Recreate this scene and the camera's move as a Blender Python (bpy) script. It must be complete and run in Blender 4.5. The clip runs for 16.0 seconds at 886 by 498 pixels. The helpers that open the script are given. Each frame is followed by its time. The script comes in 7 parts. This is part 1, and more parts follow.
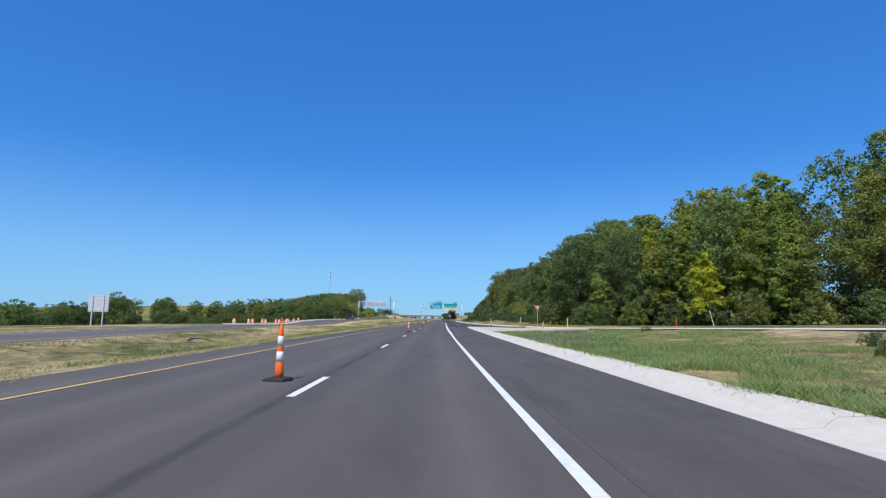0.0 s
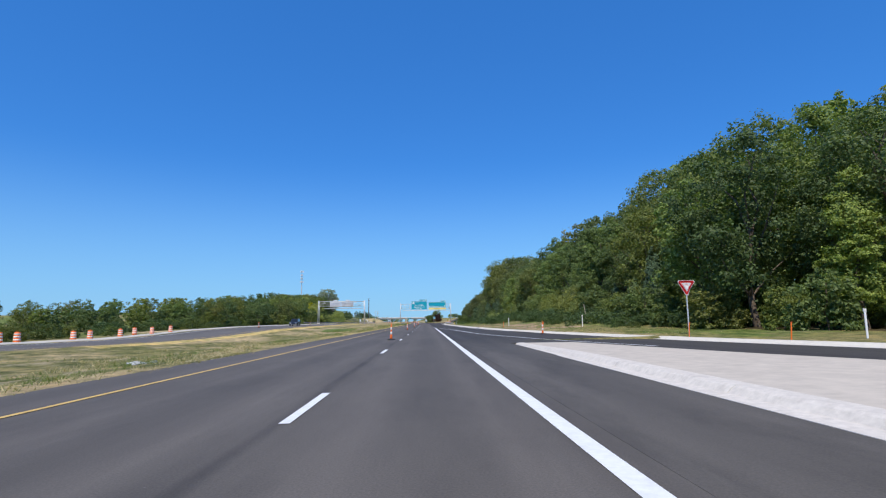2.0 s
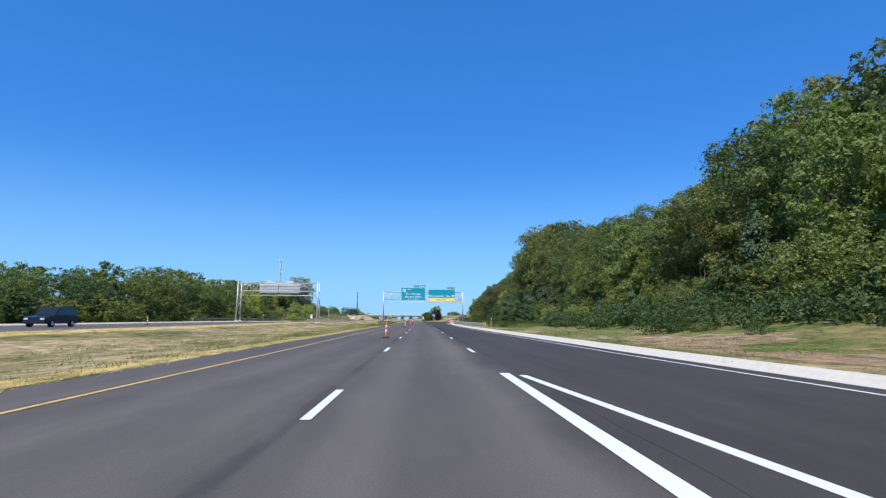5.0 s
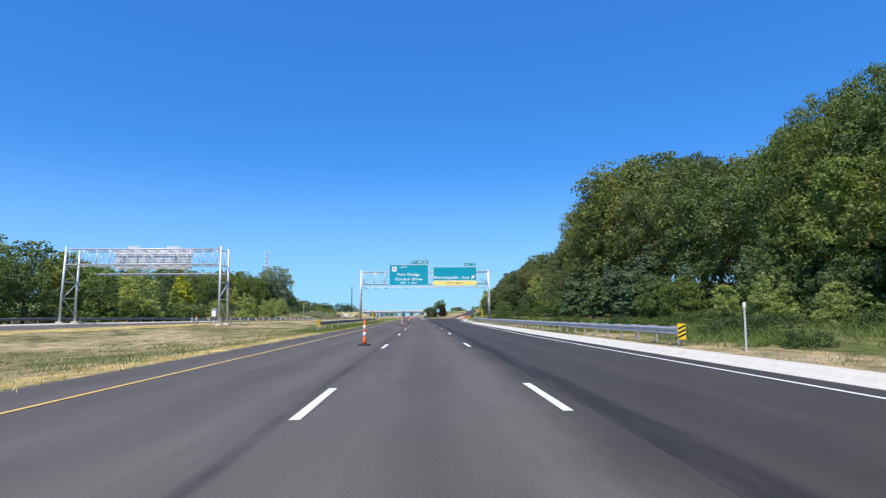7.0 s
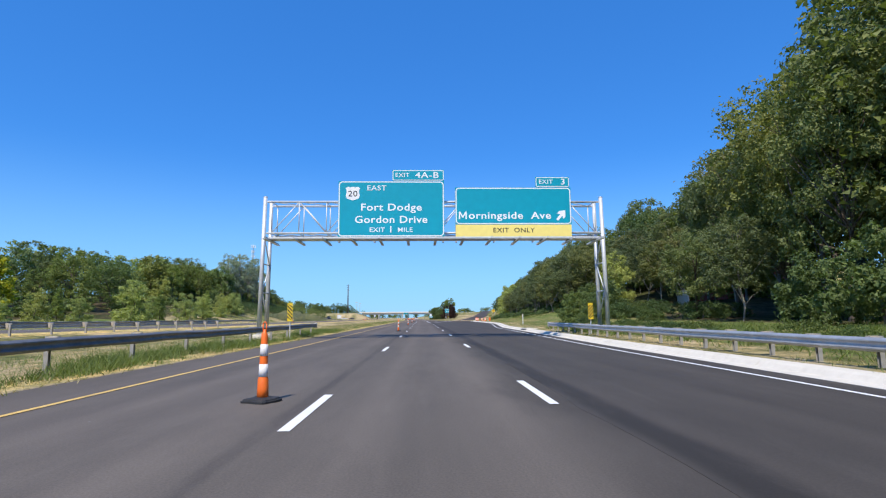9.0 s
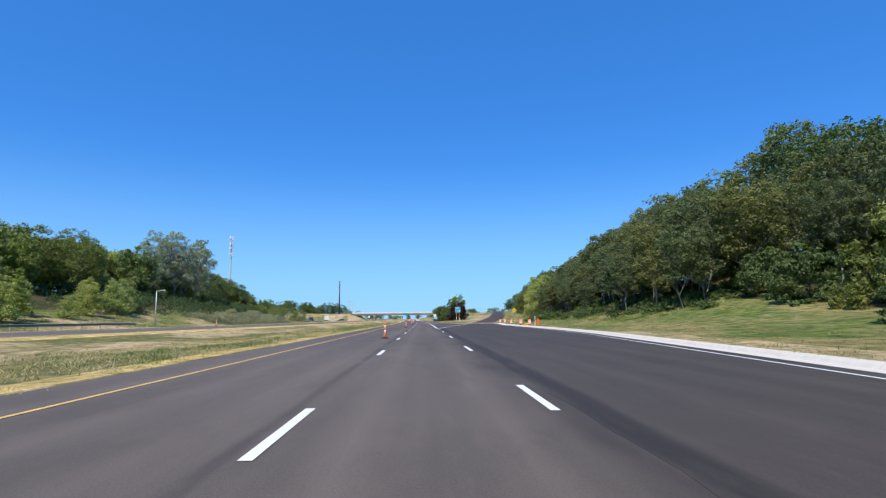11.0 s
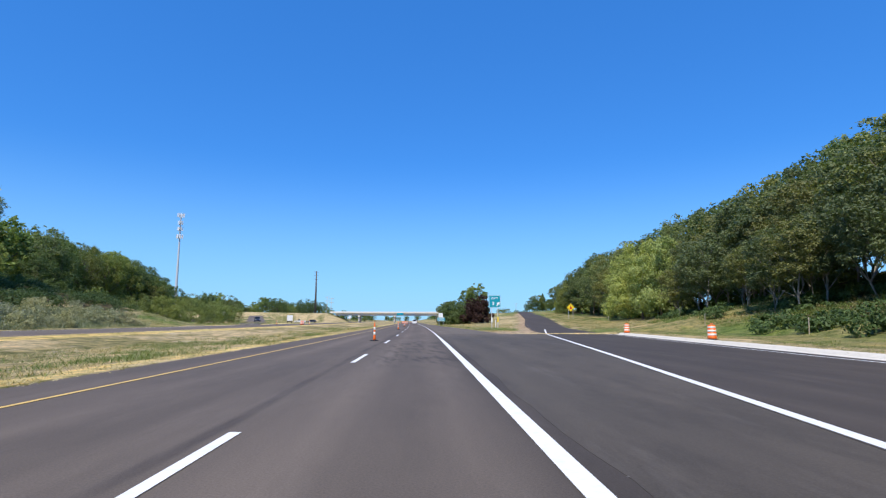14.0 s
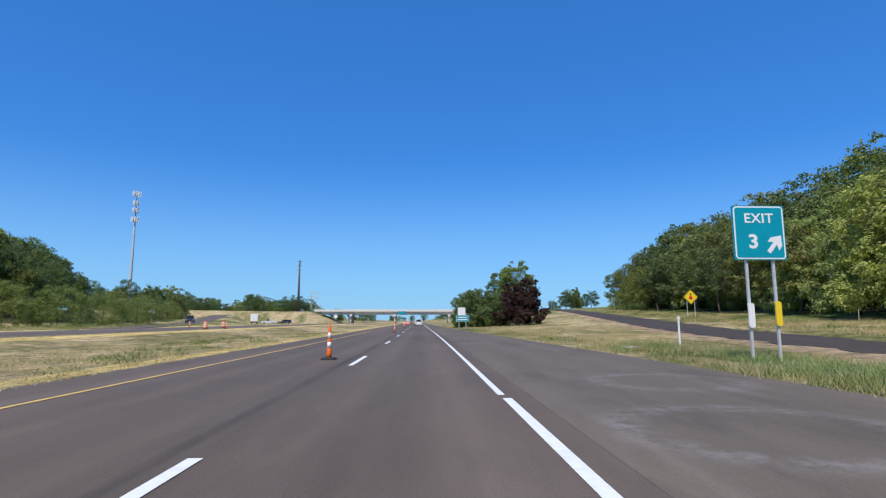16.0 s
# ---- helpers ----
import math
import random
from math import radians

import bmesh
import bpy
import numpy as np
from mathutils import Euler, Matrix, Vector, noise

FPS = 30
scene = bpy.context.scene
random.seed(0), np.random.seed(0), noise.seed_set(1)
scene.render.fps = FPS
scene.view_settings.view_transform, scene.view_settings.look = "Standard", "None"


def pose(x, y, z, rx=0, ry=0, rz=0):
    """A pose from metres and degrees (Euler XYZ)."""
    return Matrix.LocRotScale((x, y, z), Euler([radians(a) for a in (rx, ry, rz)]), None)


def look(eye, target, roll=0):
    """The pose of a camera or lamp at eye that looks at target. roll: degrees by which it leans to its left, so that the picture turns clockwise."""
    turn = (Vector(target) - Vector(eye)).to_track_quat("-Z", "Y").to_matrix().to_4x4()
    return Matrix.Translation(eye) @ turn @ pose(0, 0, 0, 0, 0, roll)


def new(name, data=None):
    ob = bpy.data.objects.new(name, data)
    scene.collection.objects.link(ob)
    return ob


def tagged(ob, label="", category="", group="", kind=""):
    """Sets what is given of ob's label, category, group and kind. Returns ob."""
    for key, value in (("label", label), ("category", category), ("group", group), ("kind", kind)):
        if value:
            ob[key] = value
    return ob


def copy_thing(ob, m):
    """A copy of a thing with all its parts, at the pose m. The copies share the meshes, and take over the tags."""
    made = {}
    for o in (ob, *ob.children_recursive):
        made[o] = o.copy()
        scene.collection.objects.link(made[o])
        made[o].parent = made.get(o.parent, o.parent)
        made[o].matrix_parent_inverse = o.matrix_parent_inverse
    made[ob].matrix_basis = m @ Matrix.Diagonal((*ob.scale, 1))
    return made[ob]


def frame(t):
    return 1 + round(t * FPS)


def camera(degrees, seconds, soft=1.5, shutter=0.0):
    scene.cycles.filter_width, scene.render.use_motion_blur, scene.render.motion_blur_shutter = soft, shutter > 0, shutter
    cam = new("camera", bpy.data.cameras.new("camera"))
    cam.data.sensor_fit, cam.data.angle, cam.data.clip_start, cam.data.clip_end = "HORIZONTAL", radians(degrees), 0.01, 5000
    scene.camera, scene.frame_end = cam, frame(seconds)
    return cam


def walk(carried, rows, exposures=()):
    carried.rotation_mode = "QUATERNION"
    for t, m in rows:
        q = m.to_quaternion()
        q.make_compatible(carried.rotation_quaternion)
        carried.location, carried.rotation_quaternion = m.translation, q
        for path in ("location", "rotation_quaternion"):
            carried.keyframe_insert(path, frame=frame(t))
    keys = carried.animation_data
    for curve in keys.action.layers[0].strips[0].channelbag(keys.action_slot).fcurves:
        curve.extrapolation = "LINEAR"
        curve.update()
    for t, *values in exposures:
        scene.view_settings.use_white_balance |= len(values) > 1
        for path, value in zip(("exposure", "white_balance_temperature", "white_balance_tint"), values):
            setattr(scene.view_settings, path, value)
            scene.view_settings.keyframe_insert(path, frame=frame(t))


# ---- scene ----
# ---------- camera and its way ----------
cam = camera(79.2, 16.0, soft=1.2)
# seconds, x, y, z, pitch, roll, yaw
PATH = [
    (0.0, 2.37, -0.92, 1.33, 7.42, -0.79, -1.1), (0.5, 2.34, 14.68, 1.33, 7.41, -0.02, -1.47),
    (1.0, 2.36, 30.28, 1.33, 7.47, 0.42, -1.82), (1.5, 2.38, 45.88, 1.33, 7.59, 0.62, -2.38),
    (2.0, 2.47, 61.39, 1.33, 7.68, 0.49, -2.95), (2.5, 2.64, 76.72, 1.33, 7.67, 0.23, -3.4),
    (3.0, 2.87, 91.99, 1.33, 7.71, -0.08, -3.57), (3.5, 3.17, 107.3, 1.33, 7.49, -0.36, -3.58),
    (4.0, 3.48, 122.65, 1.32, 7.54, -0.55, -3.44), (6.5, 4.96, 199.21, 1.32, 7.28, 0.3, -3.07),
    (7.0, 5.28, 214.46, 1.32, 7.1, 0.42, -3.09), (7.5, 5.57, 229.73, 1.32, 7.16, 0.44, -2.97),
    (8.0, 5.82, 245.05, 1.33, 7.11, 0.41, -2.81), (8.5, 6.05, 260.45, 1.33, 7.14, 0.4, -2.62),
    (9.0, 6.23, 275.94, 1.33, 7.29, 0.44, -2.56), (9.5, 6.41, 291.45, 1.34, 7.27, 0.53, -2.49),
    (10.0, 6.59, 306.96, 1.35, 7.37, 0.75, -2.21), (12.5, 7.15, 384.74, 1.35, 7.48, -0.13, -2.46),
    (13.0, 7.35, 400.2, 1.36, 7.66, -0.14, -2.41), (13.5, 7.55, 415.68, 1.35, 7.7, -0.2, -2.38),
    (14.0, 7.7, 431.21, 1.35, 7.63, -0.12, -2.24), (14.5, 7.79, 446.78, 1.35, 7.64, -0.02, -2.16),
    (15.0, 7.78, 462.36, 1.34, 7.67, -0.05, -2.08), (15.5, 7.75, 477.93, 1.34, 7.61, -0.08, -1.86),
    (16.0, 7.64, 493.5, 1.33, 7.64, 0.01, -1.5)]
walk(cam, [(t, pose(x, y, z, 90 + p, r, w)) for t, x, y, z, p, r, w in PATH], exposures=[(0, -0.05), (4, 0.03), (7, 0.2), (9.6, 0.2), (10.1, 0.1), (12.3, 0.27), (13.5, 0.33), (14, 0.2), (15, 0.05), (16, -0.03)])

# ---------- sky, sun ----------
SUN_TO = Vector((-0.25, -0.64, 1.0)).normalized()
world = bpy.data.worlds.new("sky")
scene.world = world
world.use_nodes = True
wn = world.node_tree.nodes
sky = wn.new("ShaderNodeTexSky")
sky.sky_type, sky.sun_disc = "NISHITA", False
sky.sun_elevation = math.asin(SUN_TO.z)
sky.sun_rotation = math.atan2(SUN_TO.x, SUN_TO.y) % (2 * math.pi)
sky.altitude, sky.air_density, sky.dust_density, sky.ozone_density = 300, 1.0, 0.0, 1.6
wn["Background"].inputs["Strength"].default_value = 0.122
hue = wn.new("ShaderNodeHueSaturation")
hue.inputs["Saturation"].default_value = 1.25
world.node_tree.links.new(sky.outputs[0], hue.inputs["Color"])
tint = wn.new("ShaderNodeMix")
tint.data_type, tint.blend_type = "RGBA", "MULTIPLY"
tint.inputs[0].default_value, tint.inputs[7].default_value = 1.0, (0.55, 0.97, 1.38, 1)
world.node_tree.links.new(hue.outputs[0], tint.inputs[6])
haze = wn.new("ShaderNodeMix")
haze.data_type = "RGBA"
haze.inputs[0].default_value, haze.inputs[7].default_value = 0.42, (0.36, 2.0, 6.3, 1)
world.node_tree.links.new(tint.outputs[2], haze.inputs[6])
way, up = wn.new("ShaderNodeTexCoord"), wn.new("ShaderNodeSeparateXYZ")
world.node_tree.links.new(way.outputs["Generated"], up.inputs[0])
low = wn.new("ShaderNodeMapRange")
low.interpolation_type = "SMOOTHSTEP"
low.inputs[1].default_value, low.inputs[2].default_value, low.inputs[3].default_value, low.inputs[4].default_value = -0.02, 0.3, 0.74, 0.0
world.node_tree.links.new(up.outputs[2], low.inputs[0])
pale = wn.new("ShaderNodeMix")
pale.data_type = "RGBA"
pale.inputs[7].default_value = (2.35, 4.7, 7.4, 1)
world.node_tree.links.new(low.outputs[0], pale.inputs[0])
world.node_tree.links.new(haze.outputs[2], pale.inputs[6])
world.node_tree.links.new(pale.outputs[2], wn["Background"].inputs[0])
sun = new("sun", bpy.data.lights.new("sun", "SUN"))
sun.data.energy, sun.data.angle, sun.data.color = 4.3, radians(0.53), (1.0, 0.93, 0.81)
sun.matrix_world = look(SUN_TO * 50, (0, 0, 0))

# ---------- the road's line: s metres along it, d metres to the right of the first dashed line ----------
_S = np.arange(-300.0, 1600.0, 2.0)
_K = np.interp(_S, [-50, 60, 140, 220, 300, 400, 520, 560], [-5.5, -1.9, 0.95, 0.28, 1.38, -0.18, 2.68, 0.5]) * 1e-4
_K[_S < -50] = 0
_K[_S > 560] = 0.5e-4
_T = np.concatenate([[0], np.cumsum((_K[1:] + _K[:-1]) / 2 * 2)])
_T -= np.interp(0, _S, _T)
_X = np.concatenate([[0], np.cumsum(-np.sin((_T[1:] + _T[:-1]) / 2) * 2)])
_Y = np.concatenate([[0], np.cumsum(np.cos((_T[1:] + _T[:-1]) / 2) * 2)])
_X -= np.interp(0, _S, _X)
_Y -= np.interp(0, _S, _Y)


def head(s):
    return float(np.interp(s, _S, _T))


def at(s, d, z=0.0):
    h = head(s)
    return Vector((float(np.interp(s, _S, _X)) + d * math.cos(h), float(np.interp(s, _S, _Y)) + d * math.sin(h), z))


def put(s, d, z=0.0, turn=0.0, size=(1, 1, 1), lean=(0, 0)):
    """A pose on the road's line: local x to the right, y ahead."""
    e = Euler((radians(lean[0]), radians(lean[1]), head(s) + radians(turn)))
    return Matrix.LocRotScale(at(s, d, z), e, Vector(size))


def curve_of(*pairs):
    a, b = zip(*pairs)
    return lambda s: float(np.interp(s, a, b))


# edges of the pavements
edge_right = curve_of((100, 17.3), (118, 13.8), (127, 12.9), (134, 11.9), (150, 10.8), (175, 9.8), (210, 9.2), (250, 8.9), (300, 9.6),
                      (325, 10.6), (345, 11.4), (385, 16.0), (400, 16.8), (450, 17.8), (490, 22.0), (500, 23.4))
ramp_in = curve_of((-60, 31), (0, 24.0), (30, 20.5), (60, 16.6), (77, 14.0), (100, 9.6), (121, 7.8))
ramp_out = curve_of((-60, 39), (0, 31.5), (30, 28.0), (60, 24.0), (80, 20.6), (100, 17.3), (118, 13.8))
ramp_z = curve_of((-60, 2.0), (0, 1.5), (30, 0.98), (60, 0.45), (80, 0.12), (95, 0.0), (120, 0.0))
exit_in = curve_of((415, 3.76), (430, 6.0), (451, 9.4), (476, 13.3), (506, 18.0), (541, 24.5), (590, 35), (640, 44), (700, 55), (740, 62), (800, 74))
exit_out = curve_of((450, 17.8), (490, 22.0), (520, 26.8), (545, 32.5), (590, 42), (640, 51), (700, 62), (740, 70), (800, 82))
exit_z = curve_of((486, 0.0), (520, 0.18), (545, 0.55), (590, 1.9), (640, 3.7), (700, 5.7), (740, 6.6), (800, 7.0))
main_right = curve_of((490, 10.6), (503, 10.3), (530, 9.4), (560, 8.2), (620, 7.3), (800, 7.0), (1200, 7.0))
opp_near = curve_of((-100, -13), (20, -15.2), (60, -18.5), (90, -21.5), (150, -23), (200, -24), (280, -25.6), (350, -25.5), (450, -23.5), (560, -24.5), (900, -24.5))
opp_far = curve_of((-100, -24), (20, -23.5), (60, -27.5), (90, -31), (130, -33), (160, -36), (200, -40), (280, -39.5), (350, -40), (450, -38.5), (560, -39), (900, -38.5))
opp_z = curve_of((-100, 0.1), (20, 0.05), (80, 0.0), (100, -0.2), (110, -0.32), (122, -0.35), (136, -0.1), (150, 0.2), (180, 0.4), (280, 0.6), (350, 0.35), (500, 0.25), (900, 0.2))
left_ramp = curve_of((570, -42), (610, -50), (650, -61), (700, -75), (760, -91), (830, -112), (900, -135))
left_ramp_z = curve_of((570, 0.2), (610, 0.5), (650, 1.1), (700, 2.6), (760, 4.8), (830, 6.4), (900, 6.8))
bank_slope = curve_of((-100, 0.02), (112, 0.02), (150, 0.16), (200, 0.18), (240, 0.025), (325, 0.025), (340, 0.05), (350, 0.1), (375, 0.12), (395, 0.22), (410, 0.28), (488, 0.25), (515, 0.1), (560, 0.08), (640, 0.07), (760, 0.05), (900, 0.0))
hill_slope = curve_of((-100, -0.03), (300, -0.015), (360, 0.06), (420, 0.2), (480, 0.26), (560, 0.25), (640, 0.17), (700, 0.08), (800, 0.03), (1000, 0.0))


def smooth(a, b, x):
    u = min(1.0, max(0.0, (x - a) / (b - a)))
    return u * u * (3 - 2 * u)


def ground_z(s, d):
    """Height of the soil: a little under every pavement, level with its edges beside it."""
    bump = 0.07 * noise.noise(Vector((s * 0.21, d * 0.21, 0))) + 0.07 * noise.noise(Vector((s * 0.55, d * 0.7, 5)))
    if d < -6.1:
        n, f, zo = opp_near(s), opp_far(s), opp_z(s)
        if d > n:
            u = (-6.1 - d) / (-6.1 - n)
            return zo * u - 0.45 * (math.sin(math.pi * min(1, u)) ** 1.5) + bump * min(1, 6 * u, 6 * (1 - u)) + 0.02
        if d > f:
            return zo - 0.12
        u = f - d
        z = zo + 0.03 + max(-1.3, min(7.5, hill_slope(s) * max(0, u - 5 - 30 * smooth(545, 585, s)))) + bump * min(1, u * 0.3)
        if s > 560:
            k, rz = abs(d - left_ramp(s)), left_ramp_z(s)
            w = 1 - smooth(5.5, 14, k)
            z = z * (1 - w) + (rz - 0.07) * w
        far = smooth(130, 400, -d)
        return z * (1 - far) + 1.5 * far
    if d < 3.9:
        return -0.12
    if s < 100:
        a, b, rz = ramp_in(s), ramp_out(s), ramp_z(s)
        if d < 8.04:
            return -0.12
        if d < a:
            u = (d - 8.04) / max(0.1, a - 8.04)
            return 0.13 + (rz - 0.13) * u + bump * min(1, 5 * u, 5 * (1 - u)) - 0.25 * math.sin(math.pi * u) * (1 - smooth(40, 60, s)) - 0.13 * smooth(44, 53, s)
        if d < b + 1.38:
            return rz - 0.1
        e, z0 = b + 1.38, rz
    elif s < 487:
        e, z0 = edge_right(s), exit_z(s)
        if d < e + 1.38:
            return -0.12
        e += 1.38
    else:
        m, a, b, rz = main_right(s), exit_in(s), exit_out(s), exit_z(s)
        if d < m:
            return -0.12
        if d < a:
            u = (d - m) / max(0.1, a - m)
            return rz * u ** 1.6 + 0.02 + bump * min(1, 5 * u, 5 * (1 - u)) - 0.06 * (1 - u) * smooth(0.9, 1, 1 - u)
        e, z0 = b, rz
        if d < e:
            return rz - 0.1
    u = d - e
    z = z0 + 0.13 + 0.05 * min(u, 6) + bank_slope(s) * min(45, max(0, u - 6)) + bump * min(1, u * 0.4)
    far = smooth(110, 400, d)
    return z * (1 - far) + 1.5 * far


# ---------- small builders ----------
def mesh_of(name, verts, faces, mats, smooth_shade=False, indices=None):
    me = bpy.data.meshes.new(name)
    me.from_pydata([tuple(v) for v in verts], [], faces)
    for m in (mats if isinstance(mats, (list, tuple)) else [mats]):
        me.materials.append(m)
    if indices is not None:
        me.polygons.foreach_set("material_index", indices)
    if smooth_shade:
        me.polygons.foreach_set("use_smooth", [True] * len(me.polygons))
    me.update()
    return me


def part(name, bm, material, parent=None, label="", smooth_shade=False, m=None):
    me = bpy.data.meshes.new(name)
    bm.to_mesh(me)
    bm.free()
    for x in (material if isinstance(material, (list, tuple)) else [material]):
        me.materials.append(x)
    if smooth_shade:
        me.polygons.foreach_set("use_smooth", [True] * len(me.polygons))
    ob = new(name, me)
    if parent is not None:
        ob.parent = parent
    if m is not None:
        ob.matrix_basis = m
    return tagged(ob, label) if label else ob


def piece(name, me, parent, m=None, label=""):
    ob = new(name, me)
    ob.parent = parent
    if m is not None:
        ob.matrix_basis = m
    return tagged(ob, label) if label else ob


def thing(name, m, label, category, group="", kind=""):
    ob = new(name)
    ob.empty_display_size = 0.2
    ob.matrix_basis = m
    return tagged(ob, label, category, group, kind)


def box(bm, x0, x1, y0, y1, z0, z1, bevel=0.0, mat=0):
    vs = [bm.verts.new(p) for p in ((x0, y0, z0), (x1, y0, z0), (x1, y1, z0), (x0, y1, z0), (x0, y0, z1), (x1, y0, z1), (x1, y1, z1), (x0, y1, z1))]
    fs = [bm.faces.new([vs[i] for i in f]) for f in ((3, 2, 1, 0), (4, 5, 6, 7), (0, 1, 5, 4), (1, 2, 6, 5), (2, 3, 7, 6), (3, 0, 4, 7))]
    for f in fs:
        f.material_index = mat
    if bevel:
        es = list({e for f in fs for e in f.edges})
        bmesh.ops.bevel(bm, geom=es, offset=bevel, segments=2, affect="EDGES", profile=0.5)
    return bm


def tube(bm, a, b, ra, rb=None, n=10, mat=0, caps=True):
    a, b = Vector(a), Vector(b)
    rb = ra if rb is None else rb
    q = (b - a).to_track_quat("Z", "Y")
    rings = []
    for p, r in ((a, ra), (b, rb)):
        rings.append([bm.verts.new(p + q @ Vector((r * math.cos(2 * math.pi * i / n), r * math.sin(2 * math.pi * i / n), 0))) for i in range(n)])
    for i in range(n):
        f = bm.faces.new((rings[0][i], rings[0][(i + 1) % n], rings[1][(i + 1) % n], rings[1][i]))
        f.material_index, f.smooth = mat, True
    if caps:
        bm.faces.new(list(reversed(rings[0]))).material_index = mat
        bm.faces.new(rings[1]).material_index = mat
    return bm


def limb(bm, points, radii, n=6):
    """One bending stem: rings joined along the points."""
    rings = []
    for i, (p, r) in enumerate(zip(points, radii)):
        q = (points[min(i + 1, len(points) - 1)] - points[max(i - 1, 0)]).to_track_quat("Z", "Y")
        rings.append([bm.verts.new(p + q @ Vector((r * math.cos(6.2832 * k / n), r * math.sin(6.2832 * k / n), 0))) for k in range(n)])
    for a, b in zip(rings, rings[1:]):
        for k in range(n):
            bm.faces.new((a[k], a[(k + 1) % n], b[(k + 1) % n], b[k])).smooth = True


def lathe(bm, profile, n=20, mat=0, cx=0, cy=0):
    rings = [[bm.verts.new((cx + r * math.cos(2 * math.pi * i / n), cy + r * math.sin(2 * math.pi * i / n), z)) for i in range(n)] for r, z in profile]
    for a, b in zip(rings, rings[1:]):
        for i in range(n):
            f = bm.faces.new((a[i], a[(i + 1) % n], b[(i + 1) % n], b[i]))
            f.material_index, f.smooth = mat, True
    bm.faces.new(list(reversed(rings[0]))).material_index = mat
    bm.faces.new(rings[-1]).material_index = mat
    return bm


def frange(a, b, step):
    n = max(1, int(round((b - a) / step)))
    return [a + (b - a) * i / n for i in range(n + 1)]


def strip(name, s0, s1, left, right, z, mat, step=4.0, cols=1, thick=0.25):
    """A pavement along the road between two edges, with depth at its sides."""
    verts, faces, uv = [], [], []
    rows = frange(s0, s1, step)
    for s in rows:
        a, b = left(s), right(s)
        uv += [(a + (b - a) * j / cols, s) for j in range(cols + 1)] + [(b, s), (a, s)]
        for j in range(cols + 1):
            d = a + (b - a) * j / cols
            verts.append(at(s, d, z(s, d)))
        verts.append(at(s, b, z(s, b) - thick))
        verts.append(at(s, a, z(s, a) - thick))
    w = cols + 3
    for i in range(len(rows) - 1):
        for j in range(w):
            k = (j + 1) % w
            faces.append((i * w + j, i * w + k, (i + 1) * w + k, (i + 1) * w + j))
    faces.append(tuple(range(w - 1, -1, -1)))
    faces.append(tuple(range((len(rows) - 1) * w, len(rows) * w)))
    me = mesh_of(name, verts, faces, mat)
    layer = me.uv_layers.new(name="along")
    vi = np.empty(len(me.loops), np.int32)
    me.loops.foreach_get("vertex_index", vi)
    layer.uv.foreach_set("vector", np.array(uv, np.float32)[vi].ravel())
    return me


def flat(v):
    return lambda s: v


# ---------- materials ----------
def nodes_of(name):
    m = bpy.data.materials.new(name)
    m.use_nodes = True
    return m, m.node_tree.nodes, m.node_tree.links, m.node_tree.nodes["Principled BSDF"]


def noise_node(n, l, scale, detail=4, rough=0.6, coord="Object", stretch=(1, 1, 1), kind="ShaderNodeTexNoise"):
    tc, mp, nz = n.new("ShaderNodeTexCoord"), n.new("ShaderNodeMapping"), n.new(kind)
    mp.inputs["Scale"].default_value = stretch
    nz.inputs["Scale"].default_value = scale
    if kind == "ShaderNodeTexNoise":
        nz.inputs["Detail"].default_value, nz.inputs["Roughness"].default_value = detail, rough
    l.new(tc.outputs[coord], mp.inputs[0])
    l.new(mp.outputs[0], nz.inputs["Vector"])
    return nz


def ramp_node(n, l, source, stops):
    r = n.new("ShaderNodeValToRGB")
    el = r.color_ramp.elements
    while len(el) < len(stops):
        el.new(0.5)
    for e, (p, c) in zip(el, stops):
        e.position, e.color = p, (*c, 1)
    l.new(source, r.inputs[0])
    return r


def mixed(n, l, kind, fac, a, b):
    m = n.new("ShaderNodeMix")
    m.data_type, m.blend_type = "RGBA", kind
    if isinstance(fac, (int, float)):
        m.inputs[0].default_value = fac
    else:
        l.new(fac, m.inputs[0])
    for sock, v in ((m.inputs[6], a), (m.inputs[7], b)):
        if isinstance(v, tuple):
            sock.default_value = (*v, 1)
        else:
            l.new(v, sock)
    return m.outputs[2]


def bumped(n, l, b, source, strength, dist=0.02):
    bp = n.new("ShaderNodeBump")
    bp.inputs["Strength"].default_value, bp.inputs["Distance"].default_value = strength, dist
    l.new(source, bp.inputs["Height"])
    l.new(bp.outputs[0], b.inputs["Normal"])


def painted(name, col, rough=0.5, metal=0.0, var=0.12, scale=6, bump=0.05, dirt=0.0, dirt_col=(0.1, 0.09, 0.08)):
    """Paint, plastic or metal with faint unevenness, and dirt in blotches."""
    m, n, l, b = nodes_of(name)
    nz = noise_node(n, l, scale, 5)
    lo, hi = tuple(c * (1 - var) for c in col), tuple(min(1, c * (1 + var)) for c in col)
    c = ramp_node(n, l, nz.outputs[0], [(0.3, lo), (0.7, hi)]).outputs[0]
    if dirt:
        nd = noise_node(n, l, scale * 0.35, 8, 0.7)
        f = ramp_node(n, l, nd.outputs[0], [(0.5, (0, 0, 0)), (0.75, (dirt, dirt, dirt))]).outputs[0]
        c = mixed(n, l, "MIX", f, c, dirt_col)
    l.new(c, b.inputs["Base Color"])
    b.inputs["Roughness"].default_value, b.inputs["Metallic"].default_value = rough, metal
    if bump:
        bumped(n, l, b, nz.outputs[0], bump, 0.01)
    return m


